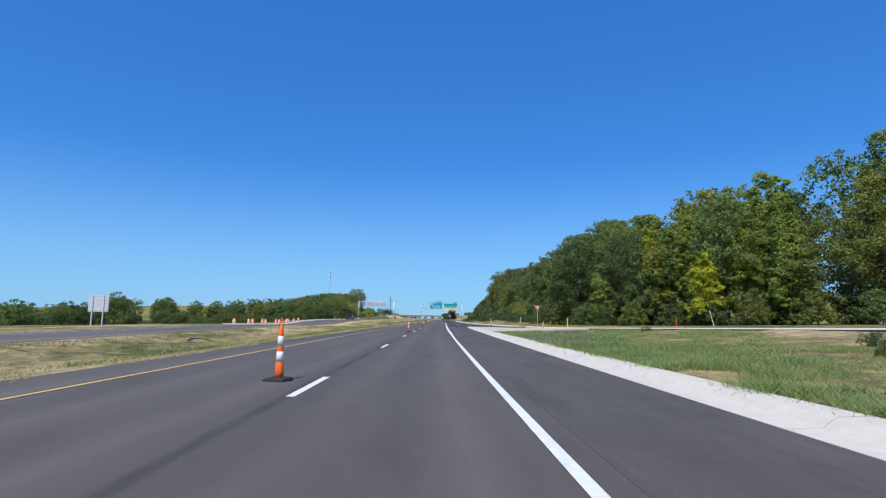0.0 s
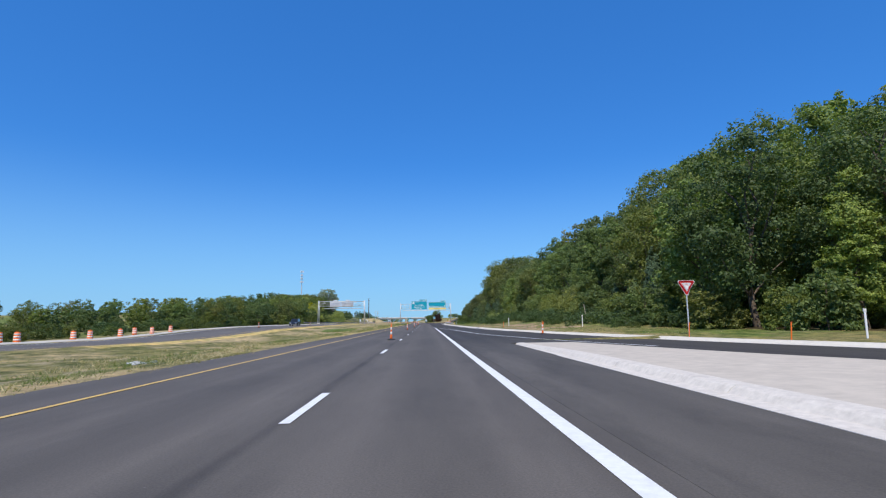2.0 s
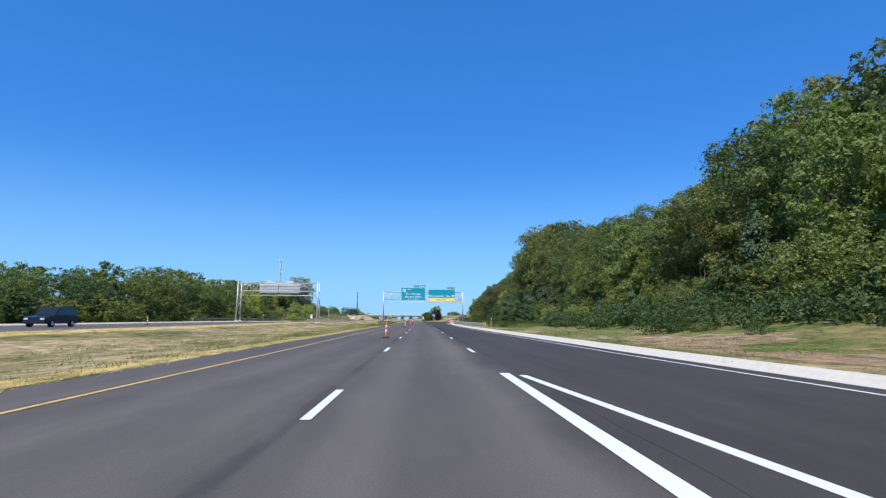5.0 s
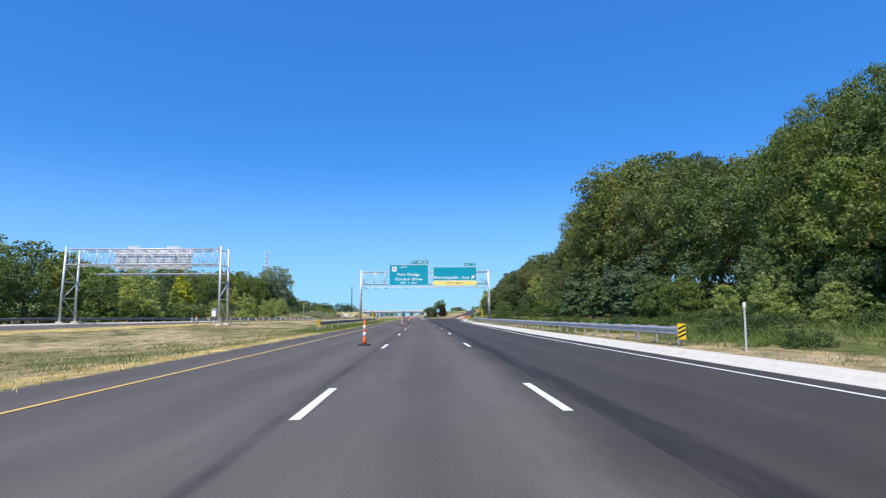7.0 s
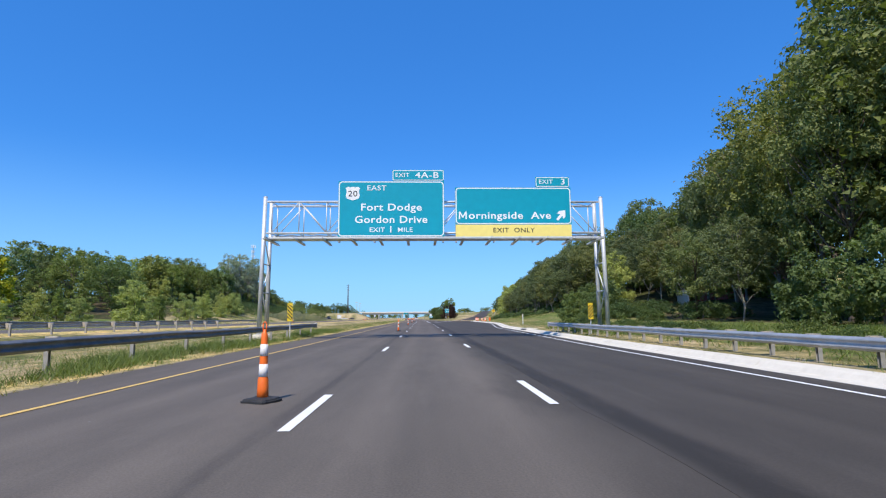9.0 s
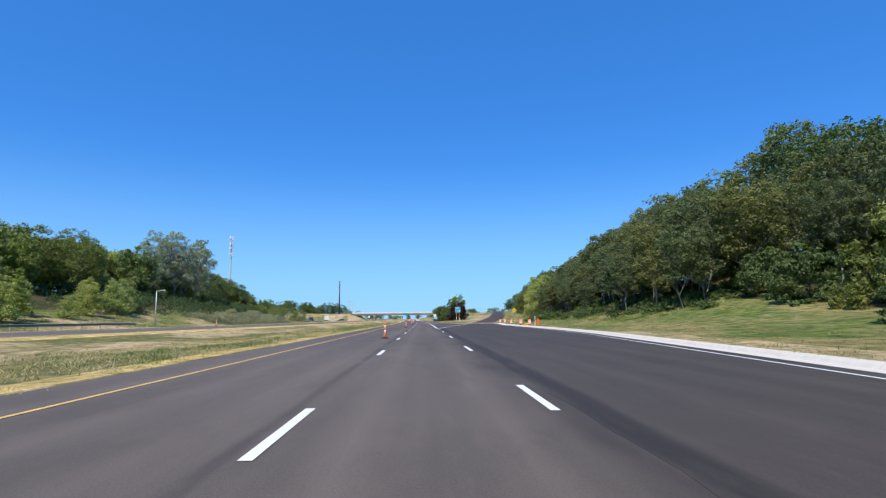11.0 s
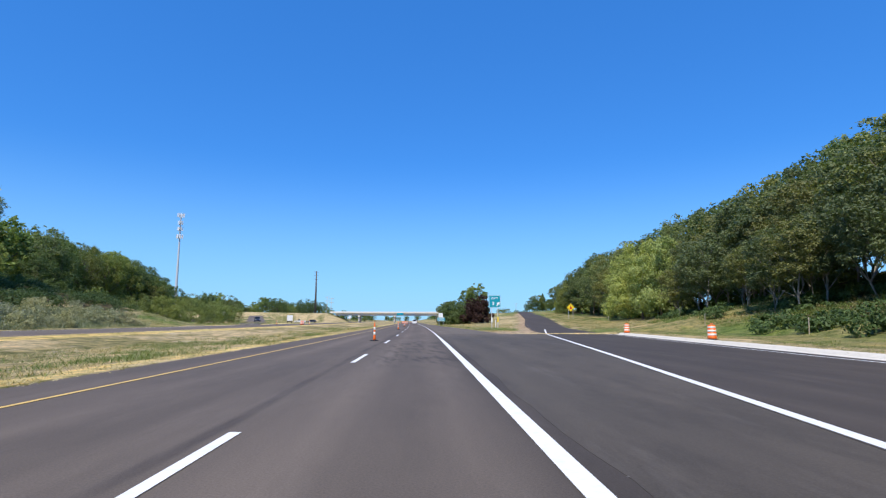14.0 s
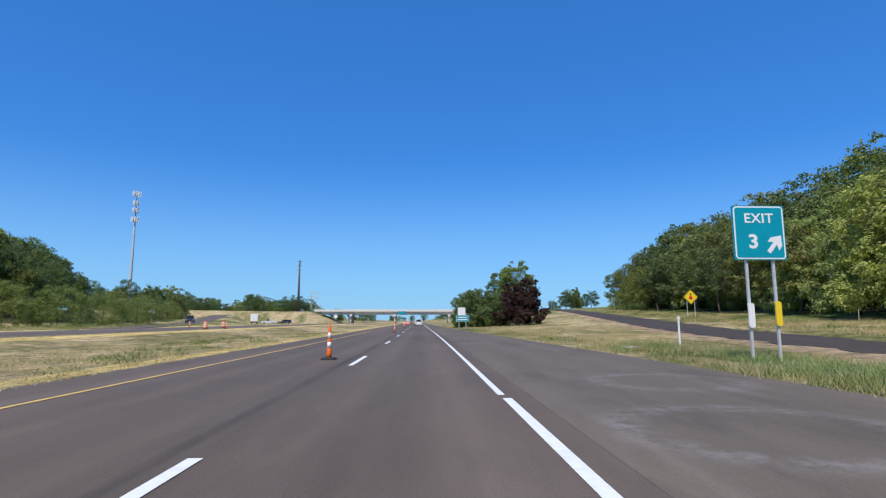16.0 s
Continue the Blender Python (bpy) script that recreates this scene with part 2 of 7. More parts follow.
def sums(n, l, kind, a, b):
    m = n.new("ShaderNodeMath")
    m.operation = kind
    for sock, v in ((m.inputs[0], a), (m.inputs[1], b)):
        if isinstance(v, (int, float)):
            sock.default_value = v
        else:
            l.new(v, sock)
    return m.outputs[0]


def eased(n, l, source, a, b):
    """0 at a, 1 at b, softly."""
    m = n.new("ShaderNodeMapRange")
    m.interpolation_type = "SMOOTHSTEP"
    m.inputs[1].default_value, m.inputs[2].default_value = min(a, b), max(a, b)
    if a > b:
        m.inputs[3].default_value, m.inputs[4].default_value = 1.0, 0.0
    l.new(source, m.inputs[0])
    return m.outputs[0]


def asphalt(name, base, warm, streak=0.22, grain=0.22, wheel=0.1, stain=0.3, aged=(1.12, 0.98, 0.87), fade=None, joint=False, rings=(), seal=None, drag=None):
    """Asphalt with streaks and wheel tracks along the road, oil stains, scuffs and grit."""
    m, n, l, b = nodes_of(name)
    big = noise_node(n, l, 0.5, 5, 0.6, "UV", (1, 0.035, 1))
    mid = noise_node(n, l, 1.5, 6, 0.65, "UV", (1, 0.2, 1))
    fine = noise_node(n, l, 42, 3, 0.7)
    lo = tuple(base * w * (1 - streak) for w in warm)
    hi = tuple(base * w * (1 + streak) for w in warm)
    c = ramp_node(n, l, big.outputs[0], [(0.3, lo), (0.7, hi)]).outputs[0]
    c = mixed(n, l, "MULTIPLY", 0.45, c, ramp_node(n, l, mid.outputs[0], [(0.25, (0.76, 0.76, 0.77)), (0.62, (1.05, 1.05, 1.05))]).outputs[0])
    c = mixed(n, l, "MULTIPLY", 1.0, c, ramp_node(n, l, fine.outputs[0], [(0.3, (1 - grain,) * 3), (0.7, (1 + grain,) * 3)]).outputs[0])
    patch = noise_node(n, l, 0.11, 3, 0.5, "UV", (1, 0.4, 1))
    c = mixed(n, l, "MULTIPLY", 0.8, c, ramp_node(n, l, patch.outputs[0], [(0.35, (0.88, 0.87, 0.87)), (0.65, (1.08, 1.06, 1.04))]).outputs[0])
    # wheel tracks: two pale bands in each lane, a dark oily one between
    sep, wrap = n.new("ShaderNodeSeparateXYZ"), n.new("ShaderNodeMath")
    tc = n.new("ShaderNodeTexCoord")
    l.new(tc.outputs["UV"], sep.inputs[0])
    wrap.operation = "WRAP"
    wrap.inputs[1].default_value, wrap.inputs[2].default_value = 3.66, 0.0
    l.new(sep.outputs[0], wrap.inputs[0])
    sc = n.new("ShaderNodeMath")
    sc.operation = "DIVIDE"
    sc.inputs[1].default_value = 3.66
    l.new(wrap.outputs[0], sc.inputs[0])
    w0, w1, w2 = (1 - wheel,) * 3, (1 + wheel,) * 3, (1 - 0.6 * wheel,) * 3
    c = mixed(n, l, "MULTIPLY", 1.0, c, ramp_node(n, l, sc.outputs[0], [(0.0, w0), (0.12, w2), (0.25, w1), (0.38, w2), (0.5, w0), (0.62, w2), (0.75, w1), (0.88, w2), (1.0, w0)]).outputs[0])
    far = n.new("ShaderNodeMapRange")
    far.inputs[1].default_value, far.inputs[2].default_value = 180, 500
    l.new(sep.outputs[1], far.inputs[0])
    c = mixed(n, l, "MULTIPLY", far.outputs[0], c, aged)
    drift = noise_node(n, l, 0.55, 4, 0.6, "UV", (1, 0.3, 1))
    if fade:
        # the fresh mat is feathered over the worn one: across from x0 to x1, along from y0 to y1 and out again
        x0, x1, y0, y1, y2, y3, shade = fade
        across = sums(n, l, "ADD", sep.outputs[0], sums(n, l, "MULTIPLY", sums(n, l, "SUBTRACT", drift.outputs[0], 0.5), 1.6))
        f = sums(n, l, "MULTIPLY", sums(n, l, "MULTIPLY", eased(n, l, across, x0, x1), eased(n, l, sep.outputs[1], y0, y1)), eased(n, l, sep.outputs[1], y3, y2))
        c = mixed(n, l, "MULTIPLY", f, c, (shade,) * 3)
    if joint:
        # the rubbed longitudinal joint beside the lane dashes
        off = sums(n, l, "ADD", sums(n, l, "ADD", sep.outputs[0], 0.08), sums(n, l, "MULTIPLY", sep.outputs[1], 0.0005))
        off = sums(n, l, "ADD", off, sums(n, l, "MULTIPLY", sums(n, l, "SUBTRACT", drift.outputs[0], 0.5), 0.3))
        f = eased(n, l, sums(n, l, "ABSOLUTE", off, 0.0), 0.17, 0.03)
        c = mixed(n, l, "MULTIPLY", sums(n, l, "MULTIPLY", f, ramp_node(n, l, mid.outputs[0], [(0.3, (1, 1, 1)), (0.6, (0.35, 0.35, 0.35))]).outputs[0]), c, (0.55, 0.55, 0.56))
    for u, v, r, w, tone in rings:
        # a pale round scuff left by turning tyres
        a, e = sums(n, l, "SUBTRACT", sep.outputs[0], u), sums(n, l, "SUBTRACT", sep.outputs[1], v)
        q = sums(n, l, "SQRT", sums(n, l, "ADD", sums(n, l, "MULTIPLY", a, a), sums(n, l, "MULTIPLY", e, e)), 0.0)
        worn = noise_node(n, l, 2.4, 8, 0.78, "UV", (1, 1, 1))
        q = sums(n, l, "ADD", q, sums(n, l, "MULTIPLY", sums(n, l, "SUBTRACT", worn.outputs[0], 0.5), 0.9))
        f = eased(n, l, sums(n, l, "ABSOLUTE", sums(n, l, "SUBTRACT", q, r), 0.0), w, 0.0)
        f = sums(n, l, "MULTIPLY", f, eased(n, l, worn.outputs[0], 0.4, 0.62))
        c = mixed(n, l, "MIX", sums(n, l, "MULTIPLY", f, 0.75), c, tone)
    if seal:
        # the sealed joint where the fresh mat meets the worn one
        u, w, v0, v1, shade = seal
        off = sums(n, l, "ADD", sums(n, l, "SUBTRACT", sep.outputs[0], u), sums(n, l, "MULTIPLY", sums(n, l, "SUBTRACT", drift.outputs[0], 0.5), 0.7))
        f = sums(n, l, "MULTIPLY", eased(n, l, sums(n, l, "ABSOLUTE", off, 0.0), w, w * 0.3), sums(n, l, "MULTIPLY", eased(n, l, sep.outputs[1], v0, v0 + 25), eased(n, l, sep.outputs[1], v1, v1 - 10)))
        f = sums(n, l, "MULTIPLY", f, eased(n, l, mid.outputs[0], 0.25, 0.55))
        c = mixed(n, l, "MULTIPLY", f, c, (shade,) * 3)
    if drag:
        # soft dark smears that braking tyres drew slantwise over the lane
        u0, u1, v0, v1, slant, shade = drag
        v, tex = n.new("ShaderNodeCombineXYZ"), n.new("ShaderNodeTexNoise")
        l.new(sums(n, l, "ADD", sep.outputs[0], sums(n, l, "MULTIPLY", sep.outputs[1], slant)), v.inputs[0])
        l.new(sums(n, l, "MULTIPLY", sep.outputs[1], 0.16), v.inputs[1])
        l.new(v.outputs[0], tex.inputs["Vector"])
        tex.inputs["Scale"].default_value, tex.inputs["Detail"].default_value = 2.6, 4
        f = sums(n, l, "MULTIPLY", eased(n, l, sep.outputs[0], u0, u0 + 0.7), eased(n, l, sep.outputs[0], u1, u1 - 0.9))
        f = sums(n, l, "MULTIPLY", f, sums(n, l, "MULTIPLY", eased(n, l, sep.outputs[1], v0, v0 + 4), eased(n, l, sep.outputs[1], v1, v1 - 6)))
        c = mixed(n, l, "MULTIPLY", sums(n, l, "MULTIPLY", f, eased(n, l, tex.outputs[0], 0.44, 0.66)), c, (shade,) * 3)
    st = noise_node(n, l, 0.55, 7, 0.72, "UV", (1, 0.3, 1))
    c = mixed(n, l, "MULTIPLY", stain, c, ramp_node(n, l, st.outputs[0], [(0.5, (1, 1, 1)), (0.62, (0.3, 0.3, 0.31))]).outputs[0])
    sf = noise_node(n, l, 0.8, 8, 0.75, "UV", (1, 0.12, 1))
    c = mixed(n, l, "ADD", stain * 0.2, c, ramp_node(n, l, sf.outputs[0], [(0.55, (0, 0, 0)), (0.72, (0.6, 0.55, 0.5))]).outputs[0])
    grit = noise_node(n, l, 5.0, 2, 0.5)
    c = mixed(n, l, "MIX", ramp_node(n, l, grit.outputs[0], [(0.79, (0, 0, 0)), (0.81, (0.5, 0.5, 0.5))]).outputs[0], c, (0.3, 0.28, 0.26))
    l.new(c, b.inputs["Base Color"])
    b.inputs["Roughness"].default_value = 0.82
    b.inputs["Specular IOR Level"].default_value = 0.35
    bumped(n, l, b, fine.outputs[0], 0.25, 0.01)
    return m


def earth(name, a, b_, c_, d_, soil=0.75):
    """Grass and soil: two greens, straw and bare earth in patches of their own."""
    m, n, l, b = nodes_of(name)
    big = noise_node(n, l, 0.12, 6, 0.62, stretch=(1, 0.45, 1))
    mid = noise_node(n, l, 0.8, 6, 0.7, stretch=(1, 0.6, 1))
    fine = noise_node(n, l, 14, 5, 0.75)
    c1 = ramp_node(n, l, mid.outputs[0], [(0.3, a), (0.65, b_)]).outputs[0]
    c2 = ramp_node(n, l, mid.outputs[0], [(0.3, c_), (0.7, d_)]).outputs[0]
    clump = noise_node(n, l, 1.5, 6, 0.72, stretch=(1, 0.6, 1))
    bare = noise_node(n, l, 0.42, 7, 0.75, stretch=(1, 0.4, 1))
    f = ramp_node(n, l, big.outputs[0], [(0.43, (0, 0, 0)), (0.57, (1, 1, 1))]).outputs[0]
    c = mixed(n, l, "MIX", f, c1, c2)
    c = mixed(n, l, "MULTIPLY", 1.0, c, ramp_node(n, l, fine.outputs[0], [(0.25, (0.6, 0.6, 0.6)), (0.75, (1.3, 1.3, 1.3))]).outputs[0])
    c = mixed(n, l, "MULTIPLY", 1.0, c, ramp_node(n, l, clump.outputs[0], [(0.36, (0.4, 0.48, 0.32)), (0.5, (0.95, 0.95, 0.9)), (0.64, (1.45, 1.3, 1.1))]).outputs[0])
    c = mixed(n, l, "MIX", ramp_node(n, l, bare.outputs[0], [(0.56, (0, 0, 0)), (0.66, (soil,) * 3)]).outputs[0], c, tuple(0.5 * x + 0.5 * y for x, y in zip(d_, (0.5, 0.4, 0.29))))
    l.new(c, b.inputs["Base Color"])
    b.inputs["Roughness"].default_value = 0.95
    b.inputs["Specular IOR Level"].default_value = 0.1
    bumped(n, l, b, fine.outputs[0], 0.8, 0.08)
    return m


def leafy(name, dark, light, spread=0.35, glow=0.3):
    """Leaves: each one its own shade, each tree its own tint, light coming through."""
    m, n, l, b = nodes_of(name)
    g, o = n.new("ShaderNodeNewGeometry"), n.new("ShaderNodeObjectInfo")
    mean = tuple((x + y) / 2 for x, y in zip(dark, light))
    c = ramp_node(n, l, g.outputs["Random Per Island"], [(0.0, tuple((x + y) / 2 for x, y in zip(dark, mean))), (0.8, tuple((x + y) / 2 for x, y in zip(light, mean))), (1.0, tuple(min(1, x * 1.2) for x in light))]).outputs[0]
    k = spread
    t = ramp_node(n, l, o.outputs["Random"], [(0.0, (1 - k, 1 - k * 0.8, 1 - k * 0.6)), (0.3, (1 - k * 0.1, 1, 1 + k * 0.4)), (0.55, (1 + k * 0.3, 1 + k * 0.35, 1 + k * 0.3)), (0.8, (1 + k, 1 + k * 0.6, 1 - k * 0.3)), (1.0, (1 + k * 0.9, 1 + k * 0.2, 1))]).outputs[0]
    c = mixed(n, l, "MULTIPLY", 1.0, c, t)
    l.new(c, b.inputs["Base Color"])
    b.inputs["Roughness"].default_value = 0.55
    b.inputs["Specular IOR Level"].default_value = 0.25
    tr, mx = n.new("ShaderNodeBsdfTranslucent"), n.new("ShaderNodeMixShader")
    l.new(mixed(n, l, "MULTIPLY", 1.0, c, (1.3, 1.5, 0.6)), tr.inputs[0])
    mx.inputs[0].default_value = glow
    l.new(b.outputs[0], mx.inputs[1])
    l.new(tr.outputs[0], mx.inputs[2])
    l.new(mx.outputs[0], n["Material Output"].inputs[0])
    return m


ASPHALT = asphalt("asphalt_worn", 0.11, (1.12, 0.99, 0.84), 0.16, 0.22, 0.1, 0.16, fade=(2.95, 4.05, 60, 105, 455, 496, 0.54), joint=True, rings=((1.9, 469.5, 0.75, 0.4, (0.22, 0.165, 0.14)),), drag=(0.2, 3.9, 446, 470, 0.14, 0.55))
ASPHALT_NEW = asphalt("asphalt_fresh", 0.058, (1.11, 0.99, 0.85), 0.12, 0.2, 0.08, 0.18, seal=(4.3, 0.4, 195, 420, 0.5))
ASPHALT_OLD = asphalt("asphalt_side", 0.13, (1.1, 1.0, 0.86), 0.2, 0.2, 0.05, 0.45)
ASPHALT_MID = asphalt("asphalt_shoulder", 0.1, (1.11, 0.99, 0.84), 0.12, 0.2, 0.05, 0.3, (1.4, 1.27, 1.12), fade=(-20, -10, 84, 100, 200, 210, 0.62), rings=((6.4, 500.2, 1.75, 0.5, (0.24, 0.215, 0.195)), (7.6, 505.5, 1.6, 0.5, (0.22, 0.2, 0.18))))
ASPHALT_GORE = asphalt("asphalt_gore", 0.1, (1.11, 0.99, 0.84), 0.12, 0.2, 0.05, 0.3, (1.38, 1.25, 1.1), fade=(-20, -10, 100, 110, 468, 500, 0.62))
GROUND_DRY = earth("grass_and_straw", (0.1, 0.125, 0.042), (0.26, 0.235, 0.1), (0.4, 0.305, 0.165), (0.6, 0.475, 0.29))
GROUND_STRAWY = earth("dry_grass", (0.16, 0.155, 0.065), (0.34, 0.28, 0.14), (0.42, 0.32, 0.18), (0.62, 0.485, 0.3))
GROUND_GREEN = earth("green_grass", (0.08, 0.13, 0.03), (0.19, 0.23, 0.07), (0.2, 0.2, 0.075), (0.36, 0.29, 0.14), 0.35)
BARE_SOIL = earth("bare_soil", (0.3, 0.2, 0.13), (0.42, 0.3, 0.2), (0.36, 0.26, 0.17), (0.55, 0.42, 0.3), 0.3)
STRAW = earth("straw_mulch", (0.5, 0.37, 0.14), (0.72, 0.54, 0.22), (0.58, 0.43, 0.17), (0.82, 0.64, 0.3))
# leaf litter under the woods; the dark colour also stands for the trees' shade
FOREST_FLOOR_SHADE = earth("forest_floor_shade", (0.035, 0.045, 0.018), (0.07, 0.08, 0.03), (0.07, 0.06, 0.035), (0.13, 0.1, 0.06), 0.1)
CONCRETE = painted("kerb_concrete", (0.66, 0.605, 0.51), 0.9, 0, 0.06, 4, 0.15, 0.18, (0.27, 0.235, 0.19))
KERB_OLD = painted("stained_concrete", (0.66, 0.6, 0.52), 0.92, 0, 0.1, 7, 0.25, 0.4, (0.3, 0.26, 0.22))
APRON = painted("apron_concrete", (0.56, 0.49, 0.4), 0.92, 0, 0.1, 2.2, 0.3, 0.3, (0.34, 0.29, 0.24))
WHITE_LINE = painted("white_road_paint", (0.8, 0.8, 0.78), 0.7, 0, 0.06, 9, 0.1, 0.3, (0.4, 0.4, 0.4))
YELLOW_LINE = painted("yellow_road_paint", (0.7, 0.46, 0.13), 0.7, 0, 0.1, 5, 0.1, 0.7, (0.3, 0.2, 0.1))
GALVANISED = painted("galvanised_steel", (0.66, 0.67, 0.67), 0.5, 0.35, 0.1, 5, 0.05, 0.25, (0.4, 0.4, 0.4))
RAIL_DARK = painted("weathered_rail", (0.2, 0.2, 0.205), 0.55, 0.4, 0.2, 3, 0.05, 0.4, (0.1, 0.09, 0.085))
RAIL_STEEL = painted("rail_steel", (0.46, 0.46, 0.46), 0.5, 0.5, 0.15, 3, 0.05, 0.3, (0.25, 0.23, 0.22))
POST_STEEL = painted("post_steel", (0.4, 0.38, 0.35), 0.65, 0.3, 0.2, 4, 0.05, 0.4, (0.22, 0.18, 0.15))
WEATHERED_WOOD = painted("weathered_wood", (0.42, 0.36, 0.28), 0.9, 0, 0.25, 8, 0.4)
ORANGE = painted("orange_plastic", (0.9, 0.17, 0.02), 0.45, 0, 0.1, 5, 0.05, 0.25, (0.4, 0.12, 0.05))
REFLECTIVE = painted("reflective_white", (0.84, 0.81, 0.77), 0.7, 0, 0.05, 8, 0.03, 0.3, (0.5, 0.45, 0.42))
RUBBER = painted("black_rubber", (0.025, 0.025, 0.027), 0.75, 0, 0.2, 9, 0.2)
SIGN_GREEN = painted("sign_green", (0.0, 0.31, 0.415), 0.4, 0, 0.05, 2, 0.0)
SIGN_WHITE = painted("sign_white", (0.82, 0.82, 0.82), 0.45, 0, 0.03, 3, 0.0)
SIGN_YELLOW = painted("sign_yellow", (0.85, 0.6, 0.03), 0.45, 0, 0.04, 3, 0.0)
STRIP_YELLOW = painted("strip_yellow", (0.86, 0.7, 0.2), 0.5, 0, 0.04, 3, 0.0)
SIGN_RED = painted("sign_red", (0.65, 0.02, 0.02), 0.45, 0, 0.05, 3, 0.0)
SIGN_BLACK = painted("sign_black", (0.02, 0.02, 0.02), 0.5, 0, 0.05, 3, 0.0)
SIGN_BACK = painted("sign_back_aluminium", (0.72, 0.73, 0.74), 0.5, 0.3, 0.08, 2, 0.0)
BARK = painted("bark", (0.13, 0.1, 0.075), 0.95, 0, 0.4, 7, 0.8)
PALE_BARK = painted("pale_bark", (0.27, 0.25, 0.21), 0.9, 0, 0.35, 5, 0.5)
BRIDGE = painted("bridge_concrete", (0.72, 0.68, 0.62), 0.85, 0, 0.1, 1.5, 0.2, 0.25, (0.4, 0.36, 0.32))
MAST_GREY = painted("mast_grey_paint", (0.5, 0.53, 0.56), 0.7, 0, 0.08, 2, 0.0)
DARK_STEEL = painted("dark_steel", (0.09, 0.075, 0.065), 0.6, 0.3, 0.15, 2, 0.05)

# ---------- ground: one sheet to the horizon ----------
def build_ground():
    rows = [-2500, -1200, -600, -300, -150] + frange(-80, 0, 8) + frange(2, 560, 2) + frange(564, 620, 4) + frange(626, 860, 6) + [880, 920, 980, 1060, 1200, 1400, 1590]
    verts, faces, w, col = [], [], 0, []
    for s in rows:
        n, f = opp_near(s), opp_far(s)
        ds = [-3500, -1800, -900, -500, -320, -220, -170, -140, -122, -108, -97, -89]
        ds += [-83 + (f - 0.35 + 83) * i / 14 for i in range(15)]
        ds[-1] = f - 0.02
        ds += [f + 0.35, n - 0.35]
        ds += [n + 0.02, n + 1.1, n + 2.2] + [n + 2.2 + (-7.2 - n - 2.2) * i / 11 for i in range(1, 12)] + [-6.6, -6.12, -5.7]
        e = 6.9 if s < 100 else (edge_right(s) if s < 487 else main_right(s))
        k = 1.19 if s < 100 else 1.43 if s < 487 else 0.12
        ds += [e - 0.2, e + k - 0.12]
        m = e + k
        ds += [m]
        ds += [m + (46 - m) * (i / 30) for i in range(1, 31)] + [49, 53, 57, 62, 68, 75, 84, 95, 110, 140, 190, 280, 450, 900, 1800, 3500]
        w = len(ds)
        col.append(ds)
        sc = max(-290, min(1590, s))
        for d in ds:
            p = at(sc, d, ground_z(sc, d))
            p.y += s - sc
            verts.append(p)
    k = len(rows)
    faces = [(i * w + j, i * w + j + 1, (i + 1) * w + j + 1, (i + 1) * w + j) for i in range(k - 1) for j in range(w - 1)]
    # the far end runs on to the horizon
    base = len(verts)
    for j in range(w):
        p = verts[(k - 1) * w + j]
        verts.append(Vector((p.x * 1.6, 5200, 0.0)))
    faces += [((k - 1) * w + j, (k - 1) * w + j + 1, base + j + 1, base + j) for j in range(w - 1)]
    kinds = []
    for i in range(k):
        s = rows[i]
        for j in range(w - 1):
            d = col[min(i, k - 1)][j]
            # from 400 to 500 the dark floor spreads down the bank as painted shade
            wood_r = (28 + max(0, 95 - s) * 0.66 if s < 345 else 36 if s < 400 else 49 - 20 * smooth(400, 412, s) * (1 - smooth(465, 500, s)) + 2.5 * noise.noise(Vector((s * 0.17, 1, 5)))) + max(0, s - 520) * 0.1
            n, f = opp_near(s), opp_far(s)
            ragged_edge = noise.noise(Vector((s * 0.04, d * 0.05, 8)))
            if 486 < s < 700 and main_right(s) < d < exit_in(s) and (s < 499 or d > exit_in(s) - 2.6):
                kinds.append(3)
            elif s < 21 and 8 < d < 13:
                kinds.append(0)
            elif s < 56 and 8 < d < ramp_in(s) and d > 13.2 + max(0, s - 20) * 0.25 + 2.2 * noise.noise(Vector((s * 0.2, d * 0.2, 9))) - max(0, 30 - s) * 0.05:
                kinds.append(3 if noise.noise(Vector((s * 0.15, d * 0.25, 2))) > -0.05 else 0)
            elif 126 < s < 186 and edge_right(s) + 2.4 < d < edge_right(s) + 8 + 5 * noise.noise(Vector((s * 0.11, 4, 4))) and noise.noise(Vector((s * 0.13, d * 0.3, 7))) > -0.2:
                kinds.append(3)
            elif 100 < s < 487 and edge_right(s) + 1.3 < d < edge_right(s) + 2.9:
                kinds.append(0)
            elif (n - 0.1 < d < n + 2.1 and s > 96) or (-7.3 < d < -6.3 and s > 105) or (s > 540 and f - 5 < d < f - 0.1):
                kinds.append(4)
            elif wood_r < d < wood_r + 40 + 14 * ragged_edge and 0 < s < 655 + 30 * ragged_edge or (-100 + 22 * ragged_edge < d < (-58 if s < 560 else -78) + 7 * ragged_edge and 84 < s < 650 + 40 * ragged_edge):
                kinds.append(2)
            elif (d > 6 and s < 500) or d < -42 or d > 40:
                kinds.append(0 if d < -42 and s > 380 and noise.noise(Vector((s * 0.07, d * 0.12, 6))) > -0.12 else 1)
            else:
                kinds.append(5 if s > 400 + 14 * noise.noise(Vector((d * 0.4, 3, 1))) and -30 < d < 0 else 0)
    ob = new("ground", mesh_of("ground", verts, faces, [GROUND_DRY, GROUND_GREEN, FOREST_FLOOR_SHADE, BARE_SOIL, STRAW, GROUND_STRAWY], True, kinds))
    return tagged(ob, "dry grass verge with straw and bare soil patches", "ground", kind="structure")


ground = build_ground()

